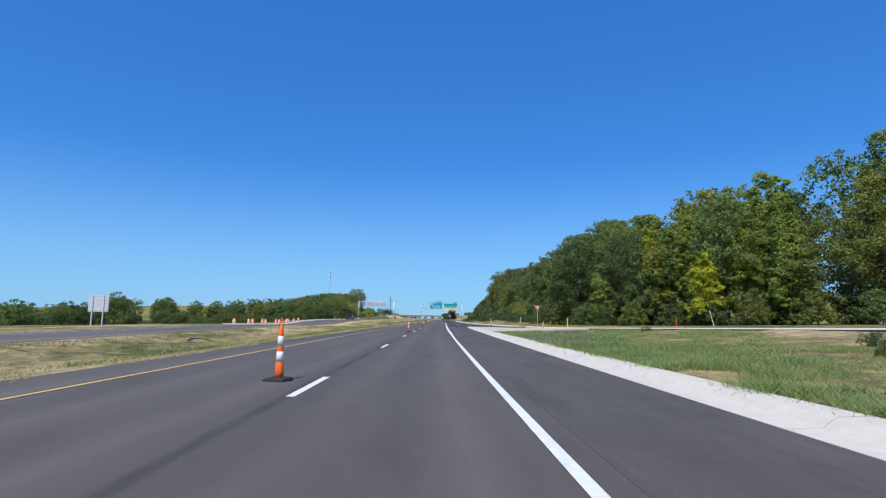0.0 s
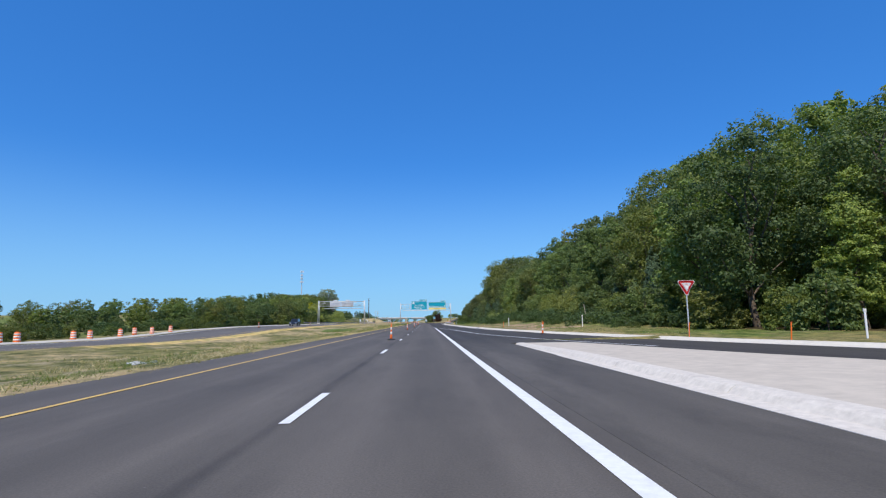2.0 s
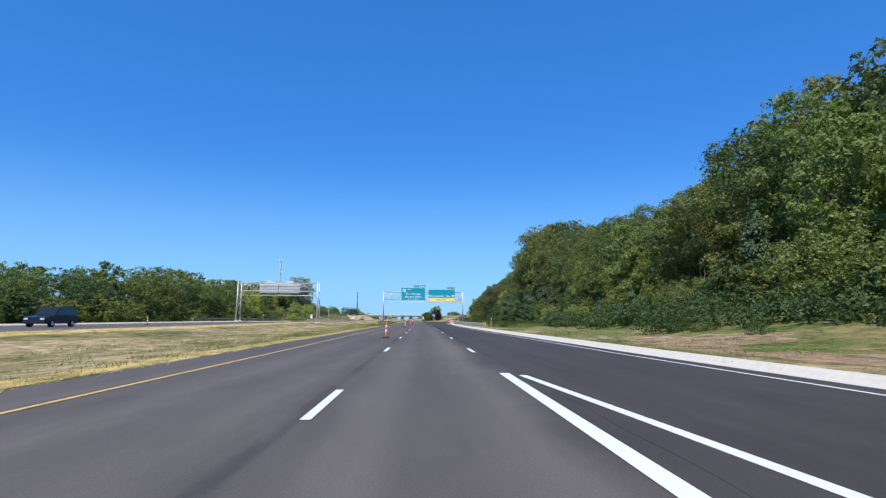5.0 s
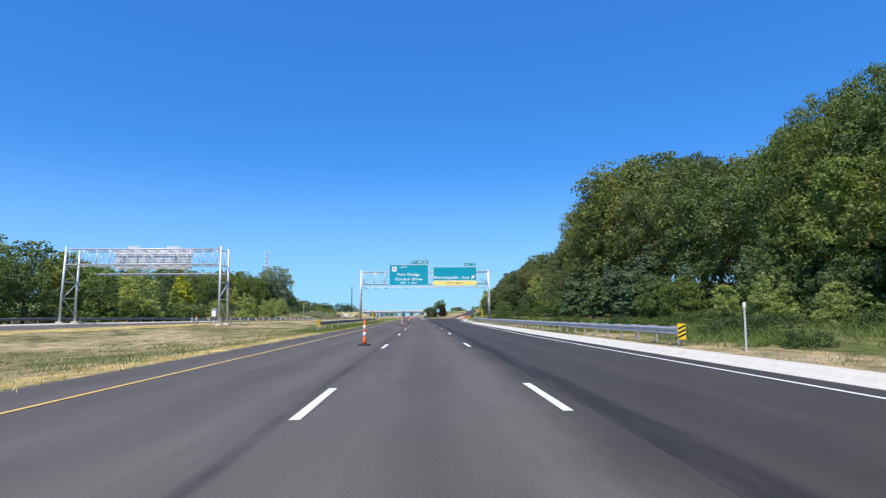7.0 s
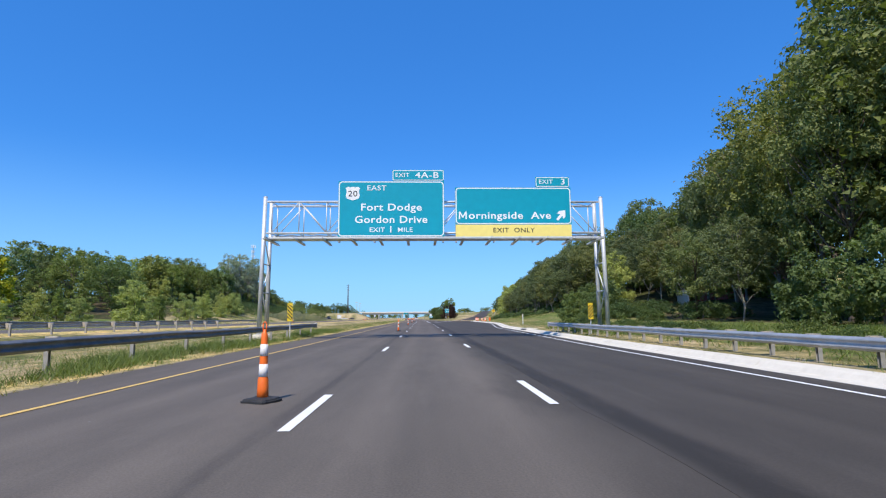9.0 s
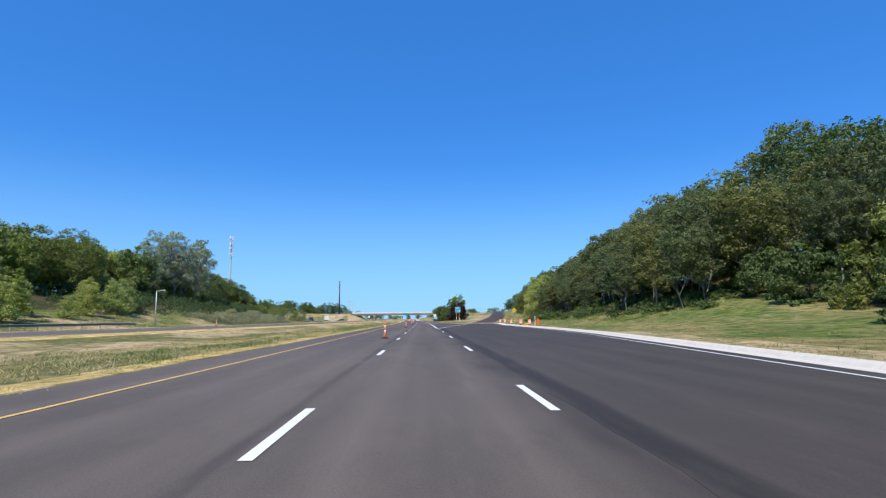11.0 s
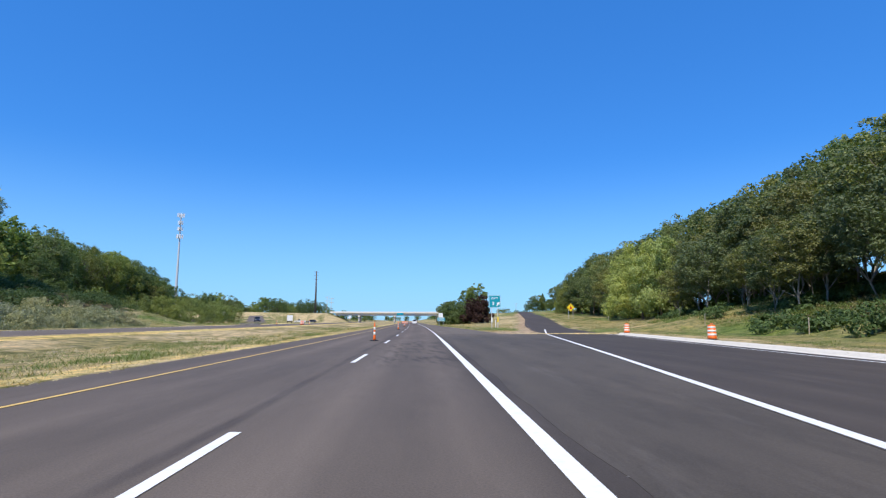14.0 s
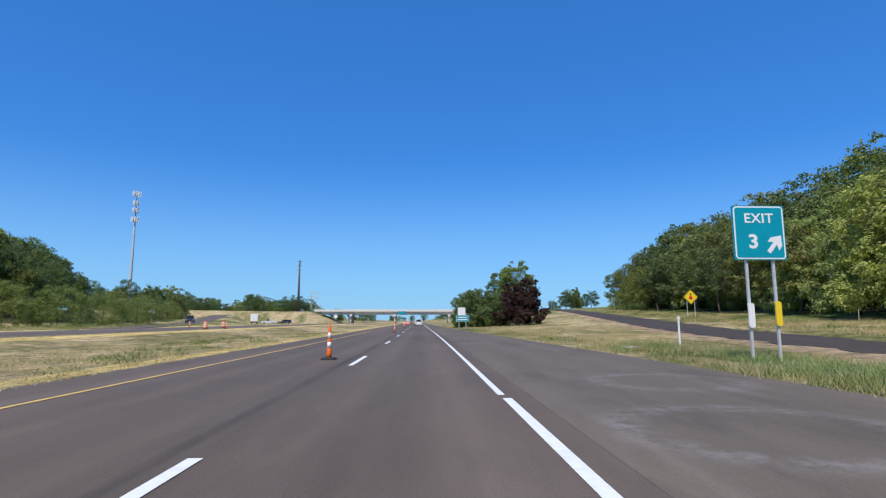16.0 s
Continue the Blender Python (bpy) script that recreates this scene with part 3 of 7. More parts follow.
# ---------- pavements ----------
def ragged(s):
    """The uneven seam of the fresh asphalt."""
    return 4.0 + 0.14 * noise.noise(Vector((s * 0.35, 0, 0))) + 0.07 * noise.noise(Vector((s * 1.3, 7, 0)))


road = tagged(new("road", strip("road", -120, 1300, flat(-6.1), flat(4.4), lambda s, d: 0.0, ASPHALT, 6)),
              "worn grey asphalt carriageway of the motorway", "road", kind="structure")
side_lane = tagged(new("road_side_lane", strip("road_side_lane", 100, 416, ragged, lambda s: edge_right(s) + 0.45 * smooth(100, 130, s), lambda s, d: 0.004, ASPHALT_NEW, 1.0)),
                   "fresh dark asphalt side lane beside the worn carriageway", "road", kind="structure")
tagged(new("road_shoulder", strip("road_shoulder", -120, 100, flat(4.05), flat(6.92), lambda s, d: 0.004, ASPHALT_MID, 6)),
       "dark asphalt shoulder along the kerb", "road", kind="structure")
tagged(new("road_far_shoulder", strip("road_far_shoulder", 488, 1300, flat(4.1), main_right, lambda s, d: 0.004, ASPHALT_MID, 5)),
       "grey asphalt shoulder beyond the exit", "road", kind="structure")
tagged(new("entry_ramp", strip("entry_ramp", -60, 100, ramp_in, ramp_out, lambda s, d: ramp_z(s), ASPHALT_NEW, 4)),
       "dark asphalt slip road that joins the motorway", "road", kind="structure")
tagged(new("road_merge", strip("road_merge", 94, 100, flat(6.92), lambda s: ramp_in(s) - 0.01, lambda s, d: 0.003 + ramp_z(s) * min(1, max(0, (d - 6.92) / max(0.5, ramp_in(s) - 6.92))), ASPHALT_MID, 2, cols=2)),
       "asphalt where the slip road merges", "road", kind="structure")
gore = tagged(new("road_gore", strip("road_gore", 416, 488, ragged, lambda s: max(ragged(s) + 0.01, exit_in(s)), lambda s, d: 0.004, ASPHALT_GORE, 1.0)),
              "worn asphalt gore beside the exit", "road", kind="structure")
exit_road = tagged(new("exit_ramp", strip("exit_ramp", 416, 800, lambda s: exit_in(s) + 0.012 if s < 488 else exit_in(s) - 0.7, lambda s: edge_right(s) + 0.45 if s < 488 else exit_out(s), lambda s, d: exit_z(s) + 0.004, ASPHALT_NEW, 4)),
       "dark asphalt exit ramp that climbs to the bridge", "road", kind="structure")
opposite = tagged(new("opposite_road", strip("opposite_road", -120, 1300, opp_far, opp_near, lambda s, d: opp_z(s), ASPHALT_OLD, 6)),
                  "grey asphalt opposite carriageway beyond the grass median", "road", kind="structure")
tagged(new("hill_ramp", strip("hill_ramp", 572, 900, lambda s: left_ramp(s) - 3.6, lambda s: left_ramp(s) + 3.6, lambda s, d: left_ramp_z(s) + 0.02, ASPHALT_OLD, 5)),
       "grey asphalt ramp climbing the grassy hill", "road", kind="structure")
tagged(new("apron", strip("apron", 53, 94, flat(7.78), lambda s: ramp_in(s) - 0.02, lambda s, d: -0.145 * smooth(80, 94, s) * min(1, max(0, 1 - (d - 7.78) / max(0.5, ramp_in(s) - 7.78))) + 0.15 + (ramp_z(s) + 0.01 - 0.15) * min(1, max(0, (d - 7.78) / max(0.5, ramp_in(s) - 7.78))), APRON, 3, cols=3)),
       "pale brown concrete apron between slip road and motorway", "pavement", kind="structure")


# ---------- kerbs, in cast lengths ----------
def kerb_length(s0, s1, edge, z, side=1, wide=1.0, mat=None):
    prof = [(-0.02, -0.2), (-0.02, 0.012), (0.55, 0.03), (0.7, 0.13), (0.8, 0.165), (1.32, 0.175), (1.36, 0.16), (1.36, -0.2)]
    rows = frange(s0 + 0.012, s1 - 0.012, 2.0)
    verts, n = [], len(prof)
    for s in rows:
        for u, h in prof:
            verts.append(at(s, edge(s) + side * u * wide, z(s) + h))
    faces = [(i * n + j, i * n + (j + 1) % n, (i + 1) * n + (j + 1) % n, (i + 1) * n + j) for i in range(len(rows) - 1) for j in range(n)]
    faces += [tuple(range(n - 1, -1, -1)), tuple(range((len(rows) - 1) * n, len(rows) * n))]
    return mesh_of("kerb_length", verts, faces, mat or CONCRETE)


def kerb(name, s0, s1, edge, z, label, side=1, step=6.1, wide=1.0, mat=None):
    k = thing(name, Matrix(), label, "kerb", kind="structure")
    for a, b in zip(frange(s0, s1, step), frange(s0, s1, step)[1:]):
        piece("kerb_length", kerb_length(a, b, edge, z, side, wide, mat), k)


# ---------- road paint ----------
def paint_mesh(s0, s1, mid, width, z, mat, step=6.0):
    rows = frange(s0, s1, step)
    verts = []
    for s in rows:
        c, w = mid(s), width(s) / 2
        verts += [at(s, c - w, z(s) + 0.009), at(s, c + w, z(s) + 0.009)]
    faces = [(2 * i, 2 * i + 1, 2 * i + 3, 2 * i + 2) for i in range(len(rows) - 1)]
    return mesh_of("line", verts, faces, mat)


def paint(name, label, parent, s0, s1, mid, width, mat=None, z=flat(0.0), step=6.0):
    w = width if callable(width) else flat(width)
    return piece(name, paint_mesh(s0, s1, mid, w, z, mat or WHITE_LINE, step), parent, label=label)


paint("yellow_line", "faded yellow edge line", road, -120, 1300, flat(-4.25), 0.115, YELLOW_LINE)
DASH = 15.24
for i in range(-4, 62):
    a = 8.3 + DASH * i + {2: -0.3, 4: -0.45, 6: 0.2, 19: 0.15, 20: 0.2, 25: 0.3}.get(i, 0.0)
    paint("lane_dash", "", road, a - (1.3 if i > 24 else 0.0), a + 3.05, flat(0.0), 0.15, step=3.05)
for i in range(11, 27):
    a = 8.37 + DASH * i + 0.274 * (i - 13) + {17: 0.2, 18: 0.3, 19: 0.45, 20: 0.4, 25: 0.4, 26: 0.6}.get(i, 0.05)
    paint("lane_dash", "", side_lane, a - (0.7 if i > 22 else 0.0), a + 3.05, flat(3.74 if i > 22 else 3.66), 0.15, step=3.05)
paint("edge_line", "white edge line", road, -120, 47, flat(3.66), 0.15)
paint("edge_line", "white edge line", road, 503.4, 1300, flat(3.6), 0.13)
paint("gore_line", "broad white gore line", road, 47, 167, curve_of((47, 3.68), (60, 3.62), (167, 3.58)), 0.25)
paint("gore_line", "broad white gore line", side_lane, 101, 166.5, curve_of((101, 10.0), (114, 7.75), (121, 7.05), (135, 6.35), (150, 5.55), (160, 4.6), (166.5, 3.95)), 0.2, step=3)
paint("gore_line", "broad white gore line", side_lane, 87, 101, curve_of((87, 12.9), (92, 12.0), (101, 10.0)), 0.2, z=lambda s: ramp_z(s) + 0.003, step=2)
paint("gore_line", "broad white gore line", road, 415, 503, flat(3.64), curve_of((415, 0.24), (470, 0.24), (476, 0.16), (503, 0.16)))
paint("gore_line", "broad white gore line", exit_road, 416, 488, lambda s: exit_in(s) + 0.16, 0.22, z=exit_z, step=2)
paint("edge_line", "white edge line", side_lane, 128, 416, lambda s: edge_right(s) - 0.35, 0.12)
paint("edge_line", "white edge line", opposite, -120, 1300, lambda s: opp_far(s) + 1.3, 0.14, z=opp_z)
paint("yellow_line", "yellow edge line", opposite, -120, 1300, lambda s: opp_near(s) - 1.3, 0.14, YELLOW_LINE, z=opp_z)
paint("edge_line", "white edge line", exit_road, 416, 488, lambda s: edge_right(s) - 0.35, 0.12)
paint("gore_line", "broad white gore line", exit_road, 488, 509, lambda s: exit_in(s) + 0.25 + (s - 488) * 0.07, 0.2, z=exit_z, step=3)


# ---------- trees ----------
def leaf_cloud(name, lobes, count, size, mat, rng, droop=0.0, tufts=13):
    """Many small leaf sprays in tufts on the lobes (centre, radii) of a crown."""
    c = np.array([l[0] for l in lobes], float)
    r = np.array([l[1] for l in lobes], float)
    w = r[:, 0] * r[:, 2]
    k = rng.choice(len(lobes), count, p=w / w.sum())
    tuft = rng.normal(size=(len(lobes), tufts, 3)) + np.array([0, 0, 0.15])
    tuft /= np.linalg.norm(tuft, axis=2)[:, :, None]
    tuft *= 0.62 + 0.3 * rng.random((len(lobes), tufts, 1))
    home = tuft[k, rng.integers(tufts, size=count)]
    off = rng.normal(size=(count, 3)) * 0.21
    u = home + off
    p = c[k] + u * r[k]
    u = u * 0.8 + off * 1.6
    u /= np.linalg.norm(u, axis=1)[:, None]
    nrm = u * 0.8 + rng.normal(size=(count, 3)) * 0.36 + np.array([0, 0, 0.3])
    nrm /= np.linalg.norm(nrm, axis=1)[:, None]
    a = np.cross(nrm, rng.normal(size=(count, 3)))
    a[:, 2] -= droop
    a /= np.linalg.norm(a, axis=1)[:, None]
    b = np.cross(nrm, a)
    sz = size * (0.6 + 0.8 * rng.random(count))[:, None]
    v = np.stack([p - a * sz * 0.5 - b * sz * 0.34, p - a * sz * 0.4 + b * sz * 0.44, p + a * sz * 0.6], 1).reshape(-1, 3)
    me = bpy.data.meshes.new(name)
    me.vertices.add(len(v))
    me.vertices.foreach_set("co", v.ravel())
    me.loops.add(len(v))
    me.loops.foreach_set("vertex_index", np.arange(len(v)))
    me.polygons.add(count)
    me.polygons.foreach_set("loop_start", np.arange(count) * 3)
    me.polygons.foreach_set("loop_total", np.full(count, 3))
    me.materials.append(mat)
    me.update(calc_edges=True)
    me.validate()
    return me


LEAF = {
    "maple": leafy("leaf_maple", (0.098, 0.145, 0.042), (0.24, 0.295, 0.088)),
    "oak": leafy("leaf_oak", (0.0722, 0.1132, 0.0374), (0.1673, 0.2096, 0.0672)),
    "elm": leafy("leaf_elm", (0.088, 0.1142, 0.0386), (0.1954, 0.2206, 0.081)),
    "cedar": leafy("leaf_cedar", (0.0789, 0.1293, 0.0647), (0.142, 0.1966, 0.0907), 0.25, 0.12),
    "shrub": leafy("leaf_shrub", (0.0711, 0.1087, 0.0291), (0.1688, 0.2088, 0.0653)),
    "yellow": leafy("leaf_yellow", (0.21, 0.2254, 0.0192), (0.546, 0.5297, 0.048), 0.1),
    "poplar": leafy("leaf_poplar", (0.21, 0.248, 0.15), (0.37, 0.41, 0.275), 0.15, 0.2),
    "purple": leafy("leaf_purple", (0.026, 0.014, 0.012), (0.078, 0.04, 0.033), 0.15),
    "linden": leafy("leaf_linden", (0.1238, 0.1708, 0.033), (0.3058, 0.35, 0.0748), 0.35, 0.3),
    "brush": leafy("leaf_brush", (0.0414, 0.075, 0.0211), (0.1058, 0.1485, 0.0465), 0.3, 0.25),
    "thicket": leafy("leaf_thicket", (0.1035, 0.1387, 0.0366), (0.2534, 0.2855, 0.0877), 0.2, 0.25),
    "sage": leafy("leaf_sage", (0.2076, 0.2218, 0.1315), (0.3804, 0.3809, 0.234), 0.15, 0.2),
    "willow": leafy("leaf_willow", (0.1924, 0.2326, 0.0687), (0.4159, 0.4507, 0.154), 0.15, 0.3),
    "locust": leafy("leaf_locust", (0.08276, 0.1065, 0.04392), (0.1801, 0.2046, 0.08784), 0.3, 0.3),
    "spruce": leafy("leaf_spruce", (0.0282, 0.0504, 0.0395), (0.0609, 0.088, 0.0647), 0.2, 0.1),
}
# kind: crown base and top as shares of the height, half width, lobes, leaves, leaf size, pale bark
KINDS = {
    "maple": (0.10, 1.0, 0.33, 42, 3600, 0.46, False),
    "oak": (0.08, 1.0, 0.40, 46, 3400, 0.5, False),
    "elm": (0.2, 1.0, 0.34, 40, 2900, 0.46, False),
    "cedar": (0.03, 1.0, 0.24, 40, 3000, 0.4, False),
    "shrub": (0.0, 1.0, 0.62, 30, 1900, 0.36, False),
    "yellow": (0.06, 1.0, 0.36, 40, 3000, 0.4, False),
    "poplar": (0.16, 1.0, 0.25, 46, 4200, 0.34, True),
    "purple": (0.05, 1.0, 0.5, 30, 2600, 0.34, False),
    "brush": (0.0, 1.0, 1.15, 26, 1500, 0.15, False),
    "thicket": (0.0, 1.0, 0.75, 40, 3600, 0.36, False),
    "sage": (0.0, 1.0, 0.9, 26, 1500, 0.15, False),
    "willow": (0.0, 1.0, 0.42, 44, 4200, 0.4, False),
    "locust": (0.26, 1.0, 0.3, 60, 3800, 0.4, True),
    "linden": (0.03, 1.0, 0.27, 46, 3600, 0.42, False),
    "spruce": (0.04, 1.0, 0.22, 40, 2600, 0.34, False),
}
LABEL = {
    "maple": "broad green maple in full leaf on the bank", "oak": "large dark green oak at the wood's edge",
    "elm": "tall elm with bare lower trunk and airy crown", "cedar": "dark green conical cedar on the grass bank",
    "shrub": "dense rounded green shrub beside the verge", "yellow": "young maple turning yellow by the slip road",
    "poplar": "pale-barked poplar with thin grey-green crown", "purple": "dark purple-leaved small tree on the grass",
    "brush": "low green brush of vines and weeds",
    "thicket": "large rounded bush on the grassy hill",
    "sage": "tall grey-green weeds on the grassy bank",
    "willow": "broad light grey-green willow, leafy to the ground",
    "locust": "slender locust with bare grey trunk and airy crown",
    "linden": "tall pointed green linden, leafy almost to the ground",
    "spruce": "dark blue-green spruce on the lawn"}
PROTO = {}


def grow(kind, variant, height, level=0, tall=False):
    """One tree of the kind, with its base at the origin."""
    lo, hi, half, nl, leaves, size, pale = KINDS[kind]
    leaves, size = int(leaves * (5.0, 2.4, 1.0)[level] * (1.6 if tall else 1)), size * (0.47, 0.64, 0.92)[level]
    nl, half = int(nl * (2.6 if tall else 1.5)), half * (0.82 if tall else 1)
    rng = np.random.default_rng(1000 * list(KINDS).index(kind) + variant)
    tree = thing(kind if kind in ("shrub", "brush", "thicket", "sage") else kind + "_tree", Matrix(), LABEL[kind], "shrub" if kind in ("shrub", "brush", "thicket", "sage") else "tree", "roadside " + kind)
    lobes = []
    pointed = kind in ("linden", "yellow")
    conical = pointed or kind in ("cedar", "spruce")
    low = kind in ("shrub", "willow", "brush", "purple", "thicket", "sage")
    for i in range(nl):
        t = ((i + 0.5) / nl) if conical else rng.random() ** (1.25 if low else 0.8)
        z = height * (lo + (hi - lo) * (0.06 + 0.88 * t))
        if conical:
            env = half * height * ((1.02 - t) ** 0.8 if not pointed else (1.02 - t) ** 0.55 * (0.75 + 0.9 * min(t, 0.28)))
        else:
            peak = 0.25 if low else 0.42 if kind not in ("elm", "locust") else 0.6
            env = half * height * math.sqrt(max(0.03, 1 - ((t - peak) / (1.02 - peak if t > peak else peak + 0.35)) ** 2))
        ang = rng.random() * 6.283
        rr = env * (0.55 + 0.45 * rng.random() ** 0.5) * (0.8 if not conical else 0.75)
        lr = height * half * (0.15 + 0.17 * rng.random()) * (0.62 if conical and not pointed else 0.85) * (0.55 + 0.45 * env / (half * height))
        z = min(z, height - lr * 0.8)
        lobes.append(((rr * math.cos(ang), rr * math.sin(ang), z), (lr, lr, lr * (0.75 if not conical else 0.5))))
    if kind != "poplar":
        for t in (0.25, 0.45, 0.65):
            lr = height * half * 0.42
            lobes.append(((0, 0, height * (lo + (hi - lo) * t)), (lr, lr, height * (hi - lo) * 0.16)))
    # trunk and limbs
    bm = bmesh.new()
    r0 = height * {"shrub": 0.02, "poplar": 0.009, "brush": 0.02, "locust": 0.009, "elm": 0.012}.get(kind, 0.016)
    knots = [Vector((0, 0, -0.5))]
    for i in range(1, 6):
        knots.append(Vector((rng.normal() * 0.014 * height, rng.normal() * 0.014 * height, height * 0.16 * i)))
    limb(bm, knots, [r0 * (1.15 - 0.19 * i) for i in range(6)], 7)
    if not low and not conical:
        for i in range(0, len(lobes), (6 if level < 2 else 12) if kind != "poplar" else 2):
            tip = Vector(lobes[i][0])
            k = min(4, max(1, int(tip.z / height / 0.16 * 0.7)))
            if tip.z > knots[k].z:
                mid = (knots[k] + tip) / 2 + Vector((rng.normal(), rng.normal(), 0.5)) * 0.03 * height
                limb(bm, [knots[k], mid, tip], [r0 * 0.42, r0 * 0.25, r0 * 0.07], 5)
    part("trunk", bm, PALE_BARK if pale else BARK, tree)
    sc = (height / 14.0) ** 0.4
    me = leaf_cloud("crown", lobes, leaves, size * (sc ** 0.5 if kind not in ("shrub", "purple", "brush", "sage") else (1.0 if kind in ("brush", "sage") else max(0.55, height / 5.0))), LEAF[kind], rng, 0.3 if kind in ("elm", "cedar") else 0.0)
    co = np.empty(len(me.vertices) * 3, np.float32)
    me.vertices.foreach_get("co", co)
    co[2::3] *= height / np.percentile(co[2::3], 99.6)
    me.vertices.foreach_set("co", co)
    me.update()
    piece("crown", me, tree)
    return tree


NOMINAL = {"maple": 13, "oak": 16, "elm": 15, "cedar": 8, "shrub": 4, "yellow": 8, "poplar": 22, "purple": 6, "spruce": 7, "linden": 14, "locust": 15, "willow": 11, "sage": 1.8, "thicket": 8, "brush": 1.6}


def plant(kind, s, d, height, wide=1.0, variants=3, label="", level=1):
    v = (random.randrange(variants), level, kind in ("maple", "oak", "elm", "locust") and height > 17)
    nom = NOMINAL[kind] * (1.6 if v[2] else 1.0)
    m = put(s, d, ground_z(s, d) - 0.12, random.random() * 360, (wide * height / nom, wide * height / nom, height / nom))
    if (kind, v) in PROTO:
        t = copy_thing(PROTO[kind, v], m)
        t.matrix_basis = m
    else:
        t = PROTO[kind, v] = grow(kind, v[0], nom, level, v[2])
        t.matrix_basis = m
    if label:
        t["label"] = label
    return t


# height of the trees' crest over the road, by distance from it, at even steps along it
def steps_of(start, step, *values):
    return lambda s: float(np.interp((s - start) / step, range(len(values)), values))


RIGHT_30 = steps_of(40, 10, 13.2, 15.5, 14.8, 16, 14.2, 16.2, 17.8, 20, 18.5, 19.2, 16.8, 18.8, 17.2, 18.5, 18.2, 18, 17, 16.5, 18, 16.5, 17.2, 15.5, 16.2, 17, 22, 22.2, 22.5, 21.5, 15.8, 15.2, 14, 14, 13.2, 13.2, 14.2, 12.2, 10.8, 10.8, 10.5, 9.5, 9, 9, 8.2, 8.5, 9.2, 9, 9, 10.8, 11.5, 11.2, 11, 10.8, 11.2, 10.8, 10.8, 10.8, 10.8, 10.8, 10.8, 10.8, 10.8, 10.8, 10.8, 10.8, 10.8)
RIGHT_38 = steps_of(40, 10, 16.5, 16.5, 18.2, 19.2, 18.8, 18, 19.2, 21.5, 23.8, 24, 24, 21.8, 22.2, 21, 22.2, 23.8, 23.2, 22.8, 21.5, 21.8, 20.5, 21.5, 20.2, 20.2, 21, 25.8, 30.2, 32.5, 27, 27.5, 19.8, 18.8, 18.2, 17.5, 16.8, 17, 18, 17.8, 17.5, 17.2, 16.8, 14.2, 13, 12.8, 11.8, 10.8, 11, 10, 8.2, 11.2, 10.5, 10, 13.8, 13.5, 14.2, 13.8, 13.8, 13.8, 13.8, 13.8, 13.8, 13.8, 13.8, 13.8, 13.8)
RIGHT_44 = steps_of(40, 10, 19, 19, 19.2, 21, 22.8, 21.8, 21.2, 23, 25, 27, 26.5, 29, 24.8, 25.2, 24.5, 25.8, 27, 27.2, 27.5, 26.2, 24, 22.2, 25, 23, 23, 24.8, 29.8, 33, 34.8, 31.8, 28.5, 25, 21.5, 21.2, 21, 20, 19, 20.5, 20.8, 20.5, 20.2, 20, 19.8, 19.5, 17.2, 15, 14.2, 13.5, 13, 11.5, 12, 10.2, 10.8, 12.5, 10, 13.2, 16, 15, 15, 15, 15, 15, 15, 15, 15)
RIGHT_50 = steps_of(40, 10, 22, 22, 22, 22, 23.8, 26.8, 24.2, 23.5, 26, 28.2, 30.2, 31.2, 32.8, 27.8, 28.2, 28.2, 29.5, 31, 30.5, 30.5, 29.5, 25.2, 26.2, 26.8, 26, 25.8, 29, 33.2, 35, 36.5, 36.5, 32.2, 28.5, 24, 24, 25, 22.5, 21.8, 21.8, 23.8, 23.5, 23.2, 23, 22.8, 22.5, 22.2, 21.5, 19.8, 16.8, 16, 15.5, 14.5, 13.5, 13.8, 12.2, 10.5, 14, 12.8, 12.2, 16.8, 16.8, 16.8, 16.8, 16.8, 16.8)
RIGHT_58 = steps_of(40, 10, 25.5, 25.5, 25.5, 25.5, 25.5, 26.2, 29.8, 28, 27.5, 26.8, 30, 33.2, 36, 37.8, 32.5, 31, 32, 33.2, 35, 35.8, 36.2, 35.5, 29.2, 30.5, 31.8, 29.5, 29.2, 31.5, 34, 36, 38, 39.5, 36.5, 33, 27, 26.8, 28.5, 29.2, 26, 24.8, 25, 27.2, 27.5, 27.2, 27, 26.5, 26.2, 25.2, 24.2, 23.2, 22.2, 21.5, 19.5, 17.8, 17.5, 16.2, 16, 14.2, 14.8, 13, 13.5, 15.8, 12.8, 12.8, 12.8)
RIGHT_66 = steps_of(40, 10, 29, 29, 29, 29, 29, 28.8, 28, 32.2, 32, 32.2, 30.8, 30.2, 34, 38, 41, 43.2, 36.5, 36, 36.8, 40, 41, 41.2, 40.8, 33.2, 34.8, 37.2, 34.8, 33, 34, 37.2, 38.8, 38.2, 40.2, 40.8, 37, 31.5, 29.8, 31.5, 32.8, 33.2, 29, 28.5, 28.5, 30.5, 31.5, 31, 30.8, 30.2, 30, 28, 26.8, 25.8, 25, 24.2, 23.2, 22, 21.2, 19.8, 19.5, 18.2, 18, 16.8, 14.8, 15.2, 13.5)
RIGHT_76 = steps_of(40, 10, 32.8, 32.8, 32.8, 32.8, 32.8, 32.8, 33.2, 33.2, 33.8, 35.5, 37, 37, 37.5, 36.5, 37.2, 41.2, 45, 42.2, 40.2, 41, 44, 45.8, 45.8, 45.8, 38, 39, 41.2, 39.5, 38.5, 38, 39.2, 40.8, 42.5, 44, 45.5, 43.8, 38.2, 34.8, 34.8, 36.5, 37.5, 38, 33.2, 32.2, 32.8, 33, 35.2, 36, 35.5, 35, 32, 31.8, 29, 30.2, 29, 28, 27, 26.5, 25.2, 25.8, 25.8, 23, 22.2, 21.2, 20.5)
